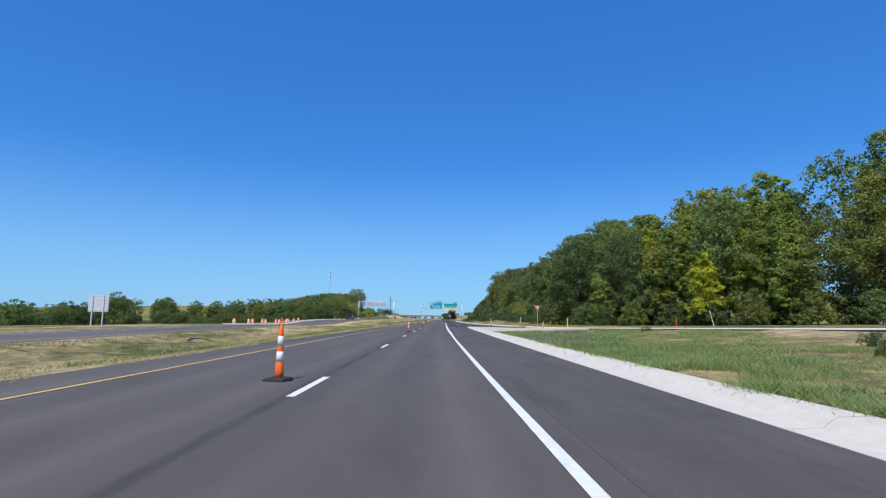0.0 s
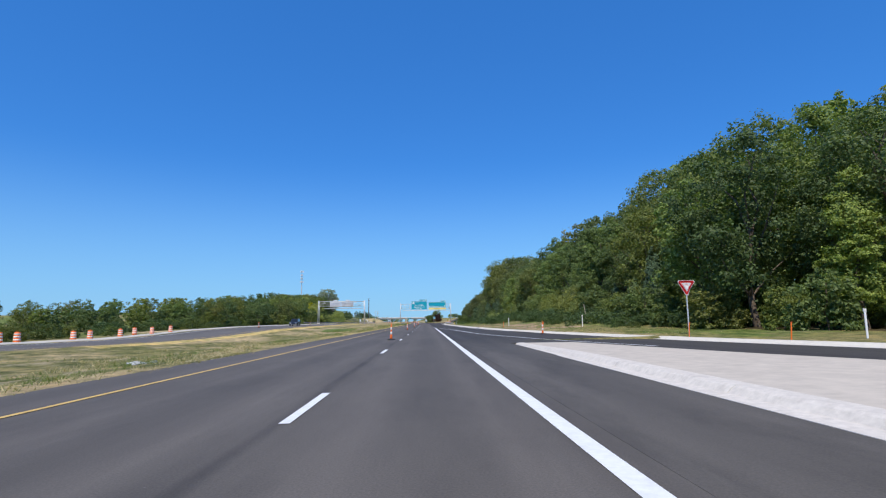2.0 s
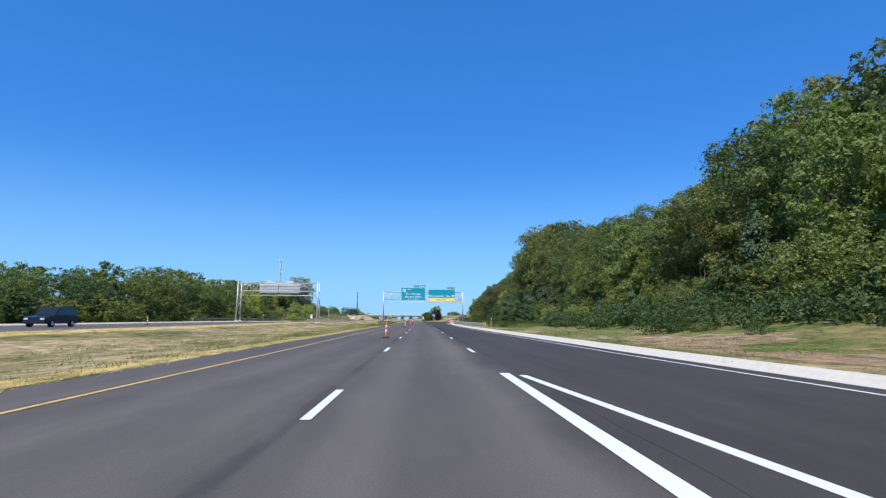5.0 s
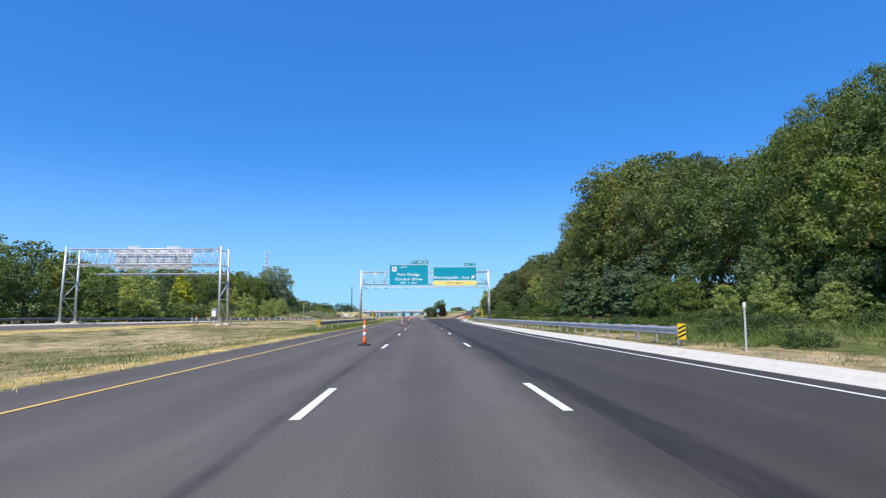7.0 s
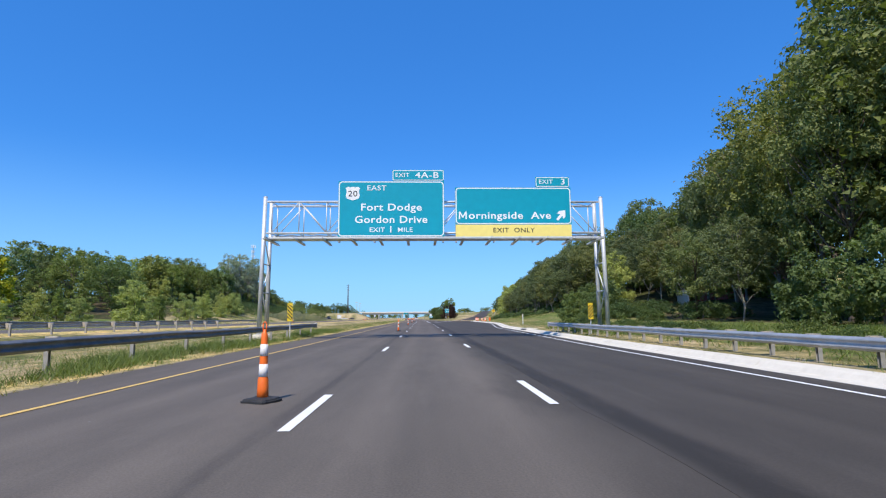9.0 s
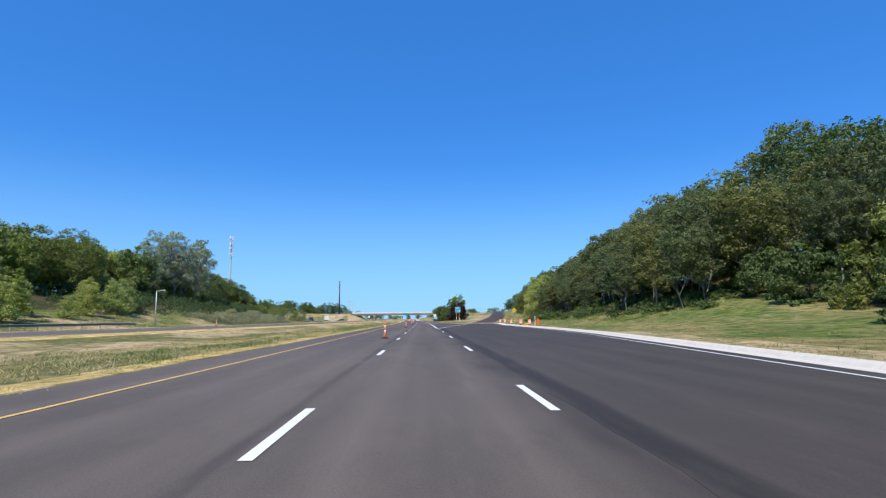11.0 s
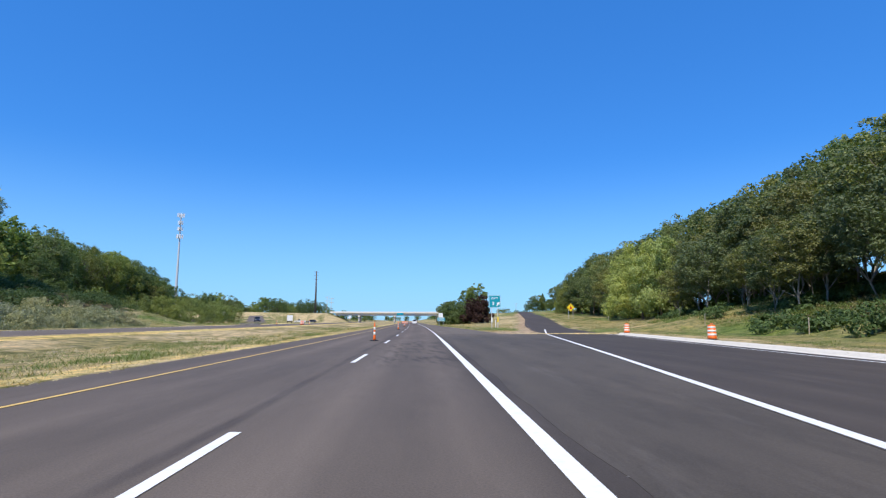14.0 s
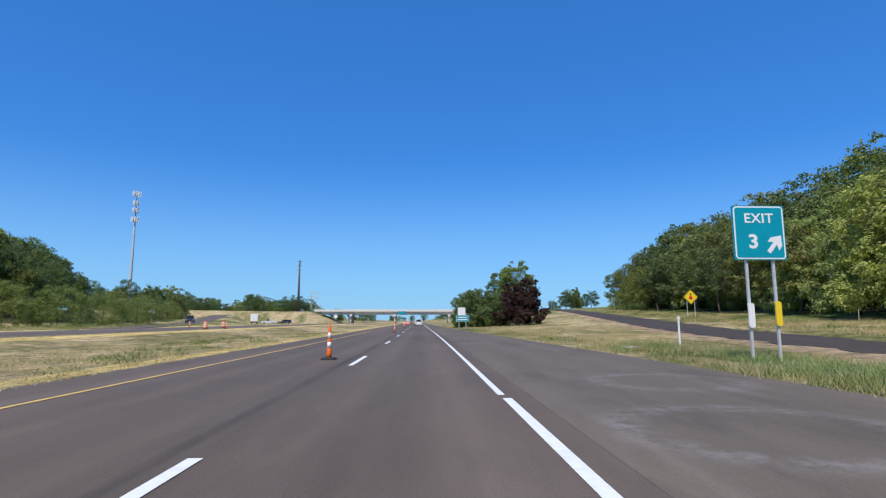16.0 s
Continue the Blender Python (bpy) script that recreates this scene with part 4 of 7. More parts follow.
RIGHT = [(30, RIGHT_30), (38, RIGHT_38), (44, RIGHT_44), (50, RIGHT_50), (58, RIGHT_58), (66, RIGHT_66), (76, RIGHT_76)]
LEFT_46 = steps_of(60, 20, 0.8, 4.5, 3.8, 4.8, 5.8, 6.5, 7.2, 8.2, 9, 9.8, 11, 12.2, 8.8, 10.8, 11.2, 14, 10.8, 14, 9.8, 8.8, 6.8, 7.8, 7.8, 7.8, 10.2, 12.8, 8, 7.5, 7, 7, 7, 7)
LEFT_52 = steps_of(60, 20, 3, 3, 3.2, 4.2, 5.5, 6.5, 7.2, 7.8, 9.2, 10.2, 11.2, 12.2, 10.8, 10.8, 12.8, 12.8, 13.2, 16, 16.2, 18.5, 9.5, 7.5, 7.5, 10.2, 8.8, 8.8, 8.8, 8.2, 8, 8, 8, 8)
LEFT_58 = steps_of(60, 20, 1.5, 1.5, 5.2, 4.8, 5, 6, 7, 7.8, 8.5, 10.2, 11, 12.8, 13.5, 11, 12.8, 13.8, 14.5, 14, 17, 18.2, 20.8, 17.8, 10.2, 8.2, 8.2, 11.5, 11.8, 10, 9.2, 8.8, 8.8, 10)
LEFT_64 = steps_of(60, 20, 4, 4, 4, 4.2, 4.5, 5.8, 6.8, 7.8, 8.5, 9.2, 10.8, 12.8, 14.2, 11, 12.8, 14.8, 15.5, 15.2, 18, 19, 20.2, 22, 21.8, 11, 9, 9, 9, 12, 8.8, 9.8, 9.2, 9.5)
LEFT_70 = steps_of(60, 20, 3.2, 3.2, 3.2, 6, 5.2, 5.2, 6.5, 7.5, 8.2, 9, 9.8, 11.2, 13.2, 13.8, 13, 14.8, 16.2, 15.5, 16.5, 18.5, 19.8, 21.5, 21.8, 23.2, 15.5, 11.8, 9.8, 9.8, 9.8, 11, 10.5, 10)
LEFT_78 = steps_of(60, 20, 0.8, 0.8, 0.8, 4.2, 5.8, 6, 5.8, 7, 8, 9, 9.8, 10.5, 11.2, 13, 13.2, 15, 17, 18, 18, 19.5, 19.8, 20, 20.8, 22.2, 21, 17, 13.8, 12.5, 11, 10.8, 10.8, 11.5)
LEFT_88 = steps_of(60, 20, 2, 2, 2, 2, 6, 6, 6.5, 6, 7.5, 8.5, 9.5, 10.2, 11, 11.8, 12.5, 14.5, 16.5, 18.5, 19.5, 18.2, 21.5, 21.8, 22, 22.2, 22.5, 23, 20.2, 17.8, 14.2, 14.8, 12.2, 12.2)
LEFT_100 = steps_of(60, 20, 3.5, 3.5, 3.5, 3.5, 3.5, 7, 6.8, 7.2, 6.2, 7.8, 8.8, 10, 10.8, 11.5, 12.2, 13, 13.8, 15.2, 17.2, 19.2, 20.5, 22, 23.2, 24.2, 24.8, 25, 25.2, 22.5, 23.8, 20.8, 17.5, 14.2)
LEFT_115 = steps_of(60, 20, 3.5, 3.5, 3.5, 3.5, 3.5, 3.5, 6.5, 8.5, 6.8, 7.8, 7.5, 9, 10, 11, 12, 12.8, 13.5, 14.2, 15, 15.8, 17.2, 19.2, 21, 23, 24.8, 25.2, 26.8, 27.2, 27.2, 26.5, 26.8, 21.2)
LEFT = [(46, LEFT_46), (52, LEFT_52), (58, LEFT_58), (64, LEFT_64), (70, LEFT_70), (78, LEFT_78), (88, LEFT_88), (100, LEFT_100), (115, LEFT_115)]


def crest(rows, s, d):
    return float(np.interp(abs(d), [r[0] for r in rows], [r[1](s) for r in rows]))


def wood_right():
    for s0 in frange(40, 650, 8.4):
        for row in range(4):
            s = s0 + random.uniform(-2.8, 2.8) + 3.1 * row
            if s < 340:
                d = (31, 38, 46, 55)[row] + random.uniform(-1.6, 1.6)
                if s < 95:
                    d += 2.5 + (95 - s) * 0.68
            elif s < 420:
                d = (47, 52, 58, 66)[row] + random.uniform(-2, 2)
            else:
                d = (48, 54, 61, 71)[row] - 5 * smooth(420, 430, s) * (1 - smooth(470, 500, s)) + random.uniform(-2, 2) + max(0, s - 520) * 0.1
            if 250 < s < 318 and row == 0:
                continue
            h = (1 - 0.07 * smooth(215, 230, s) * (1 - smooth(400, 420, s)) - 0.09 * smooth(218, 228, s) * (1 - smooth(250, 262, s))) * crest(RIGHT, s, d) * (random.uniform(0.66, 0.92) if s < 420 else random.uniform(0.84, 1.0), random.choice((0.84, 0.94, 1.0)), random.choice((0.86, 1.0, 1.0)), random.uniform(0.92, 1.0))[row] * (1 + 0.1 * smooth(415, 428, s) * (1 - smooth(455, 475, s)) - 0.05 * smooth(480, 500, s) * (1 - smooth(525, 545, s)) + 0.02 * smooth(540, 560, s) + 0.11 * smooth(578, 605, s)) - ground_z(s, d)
            if h < 4:
                continue
            if s < 235:
                kind = random.choice(("linden", "linden", "oak", "maple") if s < 115 else ("maple", "oak", "elm", "cedar" if row == 0 else "oak"))
                if kind == "cedar":
                    h = min(h, 9)
            elif s < 345:
                kind = random.choice(("oak", "elm", "elm") if s < 285 else ("elm", "locust"))
            elif s < 522 and row < 2:
                kind = "locust"
            else:
                kind = random.choice(("elm", "elm", "elm", "oak" if row > 1 else "elm"))
            plant(kind, s, d, h, random.uniform(0.95, 1.2) if s < 235 else random.uniform(1.05, 1.3), level=(0, 0, 1, 2)[row] if s < 115 else ((0, 1, 2, 2) if s < 430 else (1, 1, 2, 2))[row])


def wood_left():
    for s0 in frange(60, 660, 8.5):
        for row in range(3):
            s = s0 + random.uniform(-3.5, 3.5) + 2 * row
            if s < 340:
                d = (-49, -56, -64)[row] - 36 * (1 - smooth(135, 188, s)) - 10 * smooth(310, 340, s)
            elif s < 560:
                d = (-71, -78, -87)[row] - max(0, min(1, (s - 420) / 40)) * 6
            else:
                d = (-92, -99, -108)[row] - (s - 560) * 0.12
            d += random.uniform(-3, 3)
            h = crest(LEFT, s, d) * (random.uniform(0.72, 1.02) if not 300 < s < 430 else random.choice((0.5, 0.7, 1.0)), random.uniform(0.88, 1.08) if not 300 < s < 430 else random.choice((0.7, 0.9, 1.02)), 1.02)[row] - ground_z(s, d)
            if 120 < s < 200:
                h = max(h, 5.0)
            if h < 3.5:
                continue
            plant(random.choice(("oak", "willow", "maple", "elm") if 300 < s < 540 else ("oak", "elm", "maple", "oak")), s, d, h, random.uniform(1.0, 1.3), level=1 if row == 0 and s > 300 else 2)


random.seed(11)
wood_right()
wood_left()


def low_growth(name, label, spots, seed, mat):
    """A mass of low leafy growth: spots of (s, d, height, width)."""
    rng = np.random.default_rng(seed)
    lobes = []
    for s, d, h, w in spots:
        for k in range(4):
            q, e = s + rng.normal() * w * 0.45, d + rng.normal() * w * 0.45
            r = h * (0.35 + 0.2 * rng.random())
            c = at(q, e, ground_z(q, e) + r * 0.8 + (h - 2 * r) * rng.random())
            lobes.append((tuple(c), (w * 0.4, w * 0.4, r)))
    tagged(new(name, leaf_cloud(name, lobes, 520 * len(spots), 0.2, mat, rng)), label, "undergrowth", kind="stuff")


def undergrowth():
    """Bushes at the foot of the woods, and the separate plants that stand before them."""
    for s in frange(44, 330, 5.2):
        if not 256 < s < 332:
            d = 27.6 + random.uniform(-1.5, 1.5) + (max(0, 95 - s) * 0.68) + (2.5 if 225 < s < 330 else 0)
            plant("shrub", s + random.uniform(-1, 1), d, random.uniform(2.2, 4.6), random.uniform(0.9, 1.3))
        if s > 100 and random.random() < 0.3:
            plant("shrub", s, 35 + random.uniform(-2, 3), random.uniform(3, 6), 1.3, level=2)
    for s in frange(346, 520, 5):
        plant("shrub", s, 55 + random.uniform(-2, 6), random.uniform(4, 7), 1.2, level=2, label="dark shrub in the shade of the wood")
    for s in frange(400, 508, 4.0):
        for row in range(3):
            q = s + random.uniform(-1.5, 1.5)
            d = (32, 36.5, 41)[row] + 9 * smooth(465, 500, q) + random.uniform(-1.6, 1.6)
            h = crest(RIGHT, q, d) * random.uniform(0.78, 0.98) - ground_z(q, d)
            if h > 3.5 and (row or random.random() < 0.6):
                plant("locust", q, d, h, random.uniform(1.0, 1.4), level=1, label="young locust at the edge of the wood")
    low_growth("wood_undergrowth", "dark weeds and brush at the foot of the wood", [(s, 27.5 + 9 * smooth(465, 500, s) + 17 * random.random(), random.uniform(0.4, 1.5), random.uniform(1.0, 2.2)) for s in frange(399, 512, 0.8)], 3, LEAF["brush"])
    for s in frange(520, 620, 8):
        plant("shrub", s, 58 + random.uniform(-3, 4) + max(0, s - 520) * 0.1, random.uniform(4, 7), 1.1, level=2)
    for s in frange(520, 640, 8):
        d = (36 if s < 380 else 40 if s < 420 else 51) + random.uniform(0, 8) + max(0, s - 520) * 0.1
        plant("shrub", s, d, random.uniform(2, 4.5), random.uniform(0.9, 1.3))
    for s in frange(90, 560, 9):
        d = (-60 if s > 340 else -47 - 36 * (1 - smooth(135, 188, s))) - (5 if s > 360 else 0) - (8 if s > 430 else 0) + random.uniform(-3, 2)
        plant("shrub", s, d, random.uniform(2, 4.5), random.uniform(1.2, 1.8), level=2)
    for s in frange(570, 655, 9):
        plant("shrub", s, -88 - (s - 560) * 0.12 + random.uniform(-3, 2), random.uniform(2.5, 5), 1.3)


random.seed(23)
undergrowth()
low_growth("wood_edge_growth", "dense weeds and vines at the foot of the wood", [(s, edge_right(s) + random.uniform(11, 17) - 2.5 * smooth(165, 215, s), random.uniform(0.7, 2.4), random.uniform(1.4, 2.8)) for s in frange(112, 226, 0.8)], 6, LEAF["brush"])
for s in frange(116, 228, 3.6):
    plant(random.choice(("shrub", "thicket", "cedar")), s, random.uniform(26.5, 29.5), random.uniform(3.2, 5.6), random.uniform(0.9, 1.3), level=1, label="dense bush filling the foot of the wood")
for s in frange(112, 232, 4.5):
    plant("shrub", s, random.uniform(38, 43), random.uniform(5, 7), 1.4, level=2, label="dark shrub in the shade of the wood")
plant("yellow", 76.5, 40.6, 10.4, 1.0, level=0, label="young maple turning yellow beside the slip road")
for s, d, h in ((503, -73, 20.5), (508, -77, 20), (514, -71, 19.5), (521, -72, 21), (512, -80, 19), (498, -77, 20), (525, -75, 20), (506, -71, 17)):
    plant("poplar", s, d, h)
for s, d, h in ((327, 20.6, 1.3), (335, 20.0, 3.6), (342, 21, 3.9), (350, 22.5, 4.1), (357, 24.5, 3.9), (364, 26.5, 4)):
    plant("shrub", s, d, h, 0.9, level=0)
for s, d, h in ((362, 31.5, 5.5), (369, 34, 6), (377, 35, 5), (386, 37, 5.5), (395, 39, 5), (404, 41, 5.5)):
    plant("shrub", s, d, h, 1.0)
for s, d, h, w in ((284, 31.5, 9.6, 1.35), (280, 27.5, 7.2, 1.5), (287, 25, 7.4, 1.6), (293, 24, 6.8, 1.6), (299, 25, 6.4, 1.5), (291, 29, 8.4, 1.5), (271, 30, 6.5, 1.4), (262, 31, 6.2, 1.3)):
    plant("cedar", s, d, h, w, level=0)
for s, d, h in ((276, 29, 5.2), (268, 28, 4.6), (256, 29.5, 5.0), (304, 26.5, 5.6), (310, 27.5, 5.0), (247, 29, 4.2)):
    plant("shrub", s, d, h, 1.0, level=0)
for s, d, h in ((318, 37, 7), (323, 41, 7.5), (305, 40, 6)):
    plant("spruce", s, d, h)
# big light bushes where the exit bends away
for s, d, h, w in ((522, 44, 12.5, 1.0), (531, 44.5, 13.5, 1.0), (541, 46, 13, 1.0), (550, 49.5, 12, 1.0), (560, 52, 11, 1.0), (571, 56, 10.5, 1.0), (584, 60, 10, 1.0), (598, 64, 10, 1.0)):
    plant("willow", s, d, h + 1.5, w, level=0)
# the clump inside the exit
plant("maple", 597, 20.6, 12.2, 1.05, level=0, label="green round-headed tree on the grass inside the exit")
plant("maple", 600, 17.8, 10.4, 1.0, level=0, label="green round-headed tree on the grass inside the exit")
for s, d, h, w in ((588, 21.4, 8.2, 0.95), (586, 17.6, 7.4, 0.9), (590, 19.4, 7.0, 0.9)):
    plant("purple", s, d, h, w)
for s, d, h in ((590, 15.2, 6.4), (594, 12.2, 7.0), (600, 11.4, 7.2), (606, 12.4, 7.2), (604, 15.0, 7.4), (592, 13.6, 5.0)):
    plant("shrub", s, d, h, 1.0, level=0)
# hillside bushes and far trees
for s, d, h in ((588, -77, 7.8), (592, -71.5, 8.2), (598, -66, 7.8), (604, -61, 7.0), (610, -57.5, 6.0)):
    plant("thicket", s, d, h, 1.05, level=0)
for s, d, h in ((655, -80, 7), (664, -83, 8), (674, -84, 8), (683, -86, 7.5), (694, -88, 7), (704, -90, 6), (716, -94, 7)):
    plant("thicket", s, d, h, 0.9)
for i in range(40):
    s = random.uniform(700, 905)
    plant(random.choice(("oak", "maple", "elm", "oak")), s, left_ramp(s) - random.uniform(9, 45), random.uniform(8, 14), 1.2, level=2)
for s, d, h in ((572, -90, 17), (580, -94, 18), (588, -92, 18), (597, -90, 17.5), (604, -91, 17), (611, -90, 16.5), (616, -85, 13), (620, -91, 16), (612, -84, 12), (622, -88, 12), (632, -90, 11), (640, -94, 13)):
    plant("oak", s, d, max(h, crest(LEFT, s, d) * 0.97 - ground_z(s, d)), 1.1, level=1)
for s in frange(66, 190, 5):
    d = -84 + 34 * smooth(135, 190, s) + random.uniform(-4, 3)
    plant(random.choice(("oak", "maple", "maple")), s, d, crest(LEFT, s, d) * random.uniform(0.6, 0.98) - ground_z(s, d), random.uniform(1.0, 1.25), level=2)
for s, d, h in ((600, 62, 15.5), (612, 64.5, 16), (625, 67, 15.5), (640, 71, 15), (655, 75, 14), (670, 79, 12.5)):
    plant(random.choice(("willow", "elm", "oak")), s, d, h, 1.1)
for s, d, h in ((628, 57, 6), (640, 60, 6.5), (652, 64, 6), (668, 68, 6)):
    plant("thicket", s, d, h, 0.9, label="dark bush beside the exit ramp")
for i in range(46):
    s = random.uniform(740, 1000)
    plant(random.choice(("oak", "maple", "elm")), s, -105 - (s - 700) * 0.28 - random.uniform(0, 60), random.uniform(13, 19), 1.2, level=2)
for s, d, h in ((800, -66, 15), (812, -62, 14), (825, -75, 16), (790, -86, 15), (840, -96, 16), (806, -55, 10), (850, -50, 9), (870, -42, 8), (880, -36, 8), (890, -30, 8)):
    plant("oak", s, d, h, 1.3)
for i in range(90):
    s = random.uniform(1000, 1400)
    plant(random.choice(("oak", "maple")), s, random.uniform(-330, 260), random.uniform(6, 10), 1.7, level=2)
for s, d, h in ((800, 92, 8), (815, 99, 9), (832, 104, 9), (690, 84, 6), (705, 90, 7), (845, 112, 9), (860, 96, 8)):
    plant("oak", s, d, h, 1.3)
for s, d, h, kind in ((757, 75.5, 15.5, "oak"), (764, 80, 17.5, "oak"), (768, 84.5, 18.5, "cedar"), (762, 90, 16.5, "oak")):
    plant(kind, s, d, h - ground_z(s, d), 1.45, label="round dark tree on the rise beside the ramp" if kind == "oak" else "")
# light young growth below the left-hand wood
random.seed(31)
for s in frange(318, 446, 6):
    plant(random.choice(("willow", "willow", "linden")), s + random.uniform(-2, 2), -49 - max(0, s - 400) * 0.15 + random.uniform(-3, 2), random.uniform(3.5, 7.5), random.uniform(0.9, 1.2), label="light green young growth at the foot of the wood")
for s, d, h in ((252, 38, 19.5), (258, 36.5, 20), (264, 42, 22), (247, 43, 21), (243, 36, 17)):
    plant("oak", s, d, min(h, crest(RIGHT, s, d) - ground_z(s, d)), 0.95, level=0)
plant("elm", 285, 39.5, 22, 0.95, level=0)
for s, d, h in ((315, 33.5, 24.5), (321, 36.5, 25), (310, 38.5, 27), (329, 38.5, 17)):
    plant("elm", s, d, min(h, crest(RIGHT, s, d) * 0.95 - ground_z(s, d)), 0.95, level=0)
plant("willow", 373, 37, 11, 0.9, level=0)
for s, d, h in ((222, 30, 10.5), (229, 29.5, 8.5), (236, 30.5, 11), (243, 31, 9.5), (250, 32, 11.5), (216, 29, 8), (258, 33, 10)):
    plant("maple", s, d, h, 0.95, level=0, label="light green young maple at the wood's edge")
for s, d, h in ((251, 26, 3.6), (256, 25.5, 3.0), (246, 26.5, 2.6), (239, 26, 3.2), (230, 25, 2.4)):
    plant("willow", s, d, h, 1.2, level=1, label="light green bush in the long grass")
random.seed(37)
for s in frange(226, 262, 1.2):
    plant("brush", s, edge_right(s) + random.uniform(3.4, 17), random.uniform(0.45, 1.15), random.uniform(1.0, 1.7))
for s in frange(262, 330, 2.4):
    plant("brush", s, edge_right(s) + random.uniform(4, 9), random.uniform(0.4, 0.9), random.uniform(0.9, 1.4))
for i in range(26):
    plant("brush", random.uniform(332, 362), random.uniform(24, 37), random.uniform(1.0, 2.2), random.uniform(0.9, 1.4))
for sb, db, hb in ((14, 15.5, 0.8), (17, 17, 0.6), (4, 12, 0.5), (38, 17.5, 0.5)):
    plant("brush", sb, db, hb, 0.8, label="low green weeds on the traffic island")
for s, d, h in ((432, 46, 17.5), (438, 49, 18.5), (428, 50, 18.5), (445, 50, 18), (452, 48, 17), (424, 46, 16.5)):
    plant("locust", s, d, min(h, crest(RIGHT, s, d) - ground_z(s, d)), 1.0, level=0)
plant("yellow", 352, -58, 11, 1.1, label="tall tree with yellowing crown in the wood")
for i in range(34):
    plant(random.choice(("oak", "maple", "elm")), random.uniform(905, 1060), random.uniform(-165, -98), random.uniform(11, 17), 1.2, level=2)
random.seed(41)
low_growth("bank_weeds_dark", "tall dark weeds on the wooded bank", [(s, edge_right(s) + random.uniform(14, 26), random.uniform(0.4, 0.9), random.uniform(1.0, 1.8)) for s in frange(384, 486, 2.2)], 5, LEAF["brush"])
for s, d, h in ((446, -76, 13), (452, -70, 12.5), (460, -76, 14), (468, -80, 14), (476, -84, 13), (488, -86, 12), (496, -84, 12), (506, -88, 12), (518, -86, 12), (530, -84, 11), (538, -82, 10)):
    plant("oak", s, d, h, 1.15, label="dark oak on the wooded hill")
for s, d, h, w in ((90, 45, 18.5, 0.72), (89, 38, 14.5, 0.75), (97, 39, 15, 0.75), (78, 47, 16, 0.75), (84, 52, 18.5, 0.75), (72, 50, 17.5, 0.8)):
    plant("linden", s, d, h, w * 1.35, level=0)
random.seed(53)
for s in frange(46, 112, 3.2):
    plant("shrub", s, 32 + max(0, 95 - s) * 0.68 + random.uniform(0, 9), random.uniform(3, 6), random.uniform(0.9, 1.2))
for i in range(64):
    s = random.uniform(112, 228)
    plant("brush", s, edge_right(s) + random.uniform(8, 17), random.uniform(0.5, 1.5), random.uniform(0.9, 1.5), level=2)

random.seed(71)
for i in range(56):
    s = random.uniform(463, 520)
    plant("sage", s, opp_far(s) - random.uniform(4, 14), random.uniform(1.3, 2.6), random.uniform(0.8, 1.2))
low_growth("hill_undergrowth", "dark brush on the wooded hill", [(s, opp_far(s) - random.uniform(15, 36), random.uniform(1.0, 2.6), random.uniform(2.0, 3.6)) for s in frange(436, 548, 0.9)], 4, LEAF["brush"])
# scrub between the far kerb and the left-hand trees, and dark growth behind the open wood
random.seed(67)
for s, d, h in ((132, -78, 6.9), (138, -82, 5.4), (150, -75, 5.9), (126, -86, 4.4), (112, -84, 3.6), (160, -82, 5.6), (172, -86, 7.0)):
    plant("oak", s, d, h - ground_z(s, d), 1.1, level=1, label="dark round tree beyond the opposite carriageway")
for s in frange(88, 262, 2.2):
    plant(random.choice(("brush", "brush", "shrub")), s, opp_far(s) - random.uniform(5, 13), random.uniform(1.0, 2.3), random.uniform(1.0, 1.5), label="low scrub beside the opposite carriageway")
for s in frange(84, 250, 6):
    plant("shrub", s, opp_far(s) - random.uniform(8, 14) - 26 * (1 - smooth(135, 188, s)), random.uniform(2.4, 4.2), 1.1, level=1)
for s in frange(240, 330, 5):
    plant("shrub", s, random.uniform(50, 58), random.uniform(4, 6.5), 1.3, level=2)


# ---------- kerbs ----------
kerb("kerb", -120, 48, flat(6.84), flat(0.0), "white concrete kerb and gutter along the shoulder", wide=0.87)
kerb("kerb", 48, 94, flat(6.86), lambda s: -0.15 * smooth(80, 94, s), "weathered stained concrete kerb in front of the apron", wide=0.65, mat=KERB_OLD)
kerb("kerb", -60, 100, ramp_out, ramp_z, "white concrete kerb of the slip road")
kerb("kerb", 100, 486, lambda s: edge_right(s) + 0.42 * smooth(100, 130, s), exit_z, "white concrete kerb beside the dark side lane", wide=0.72)
kerb("kerb", 84, 330, opp_far, opp_z, "white concrete kerb of the opposite carriageway", side=-1, step=8)


def storm_drain(s):
    """A cast intake let into the kerb; its shaded opening towards the road is painted black."""
    e = edge_right(s) + 0.42
    t = thing("storm_drain", put(s, e, 0.0), "pale concrete storm drain intake set into the kerb", "storm drain")
    bm = bmesh.new()
    box(bm, 0.5, 1.5, -1.5, 1.5, 0.135, 0.215, 0.015)
    part("cover_slab", bm, CONCRETE, t)
    for y in (-1.42, 1.42):
        bm = bmesh.new()
        box(bm, 0.42, 0.7, y - 0.12, y + 0.12, -0.05, 0.131, 0.01)
        part("side_block", bm, CONCRETE, t)
    # solid black block in place of the shade inside the opening
    bm = bmesh.new()
    box(bm, 0.36, 0.46, -1.29, 1.29, 0.02, 0.128)
    part("mouth", bm, SIGN_BLACK, t, "black block for the shade in the intake")


storm_drain(329.5)
storm_drain(159.5)


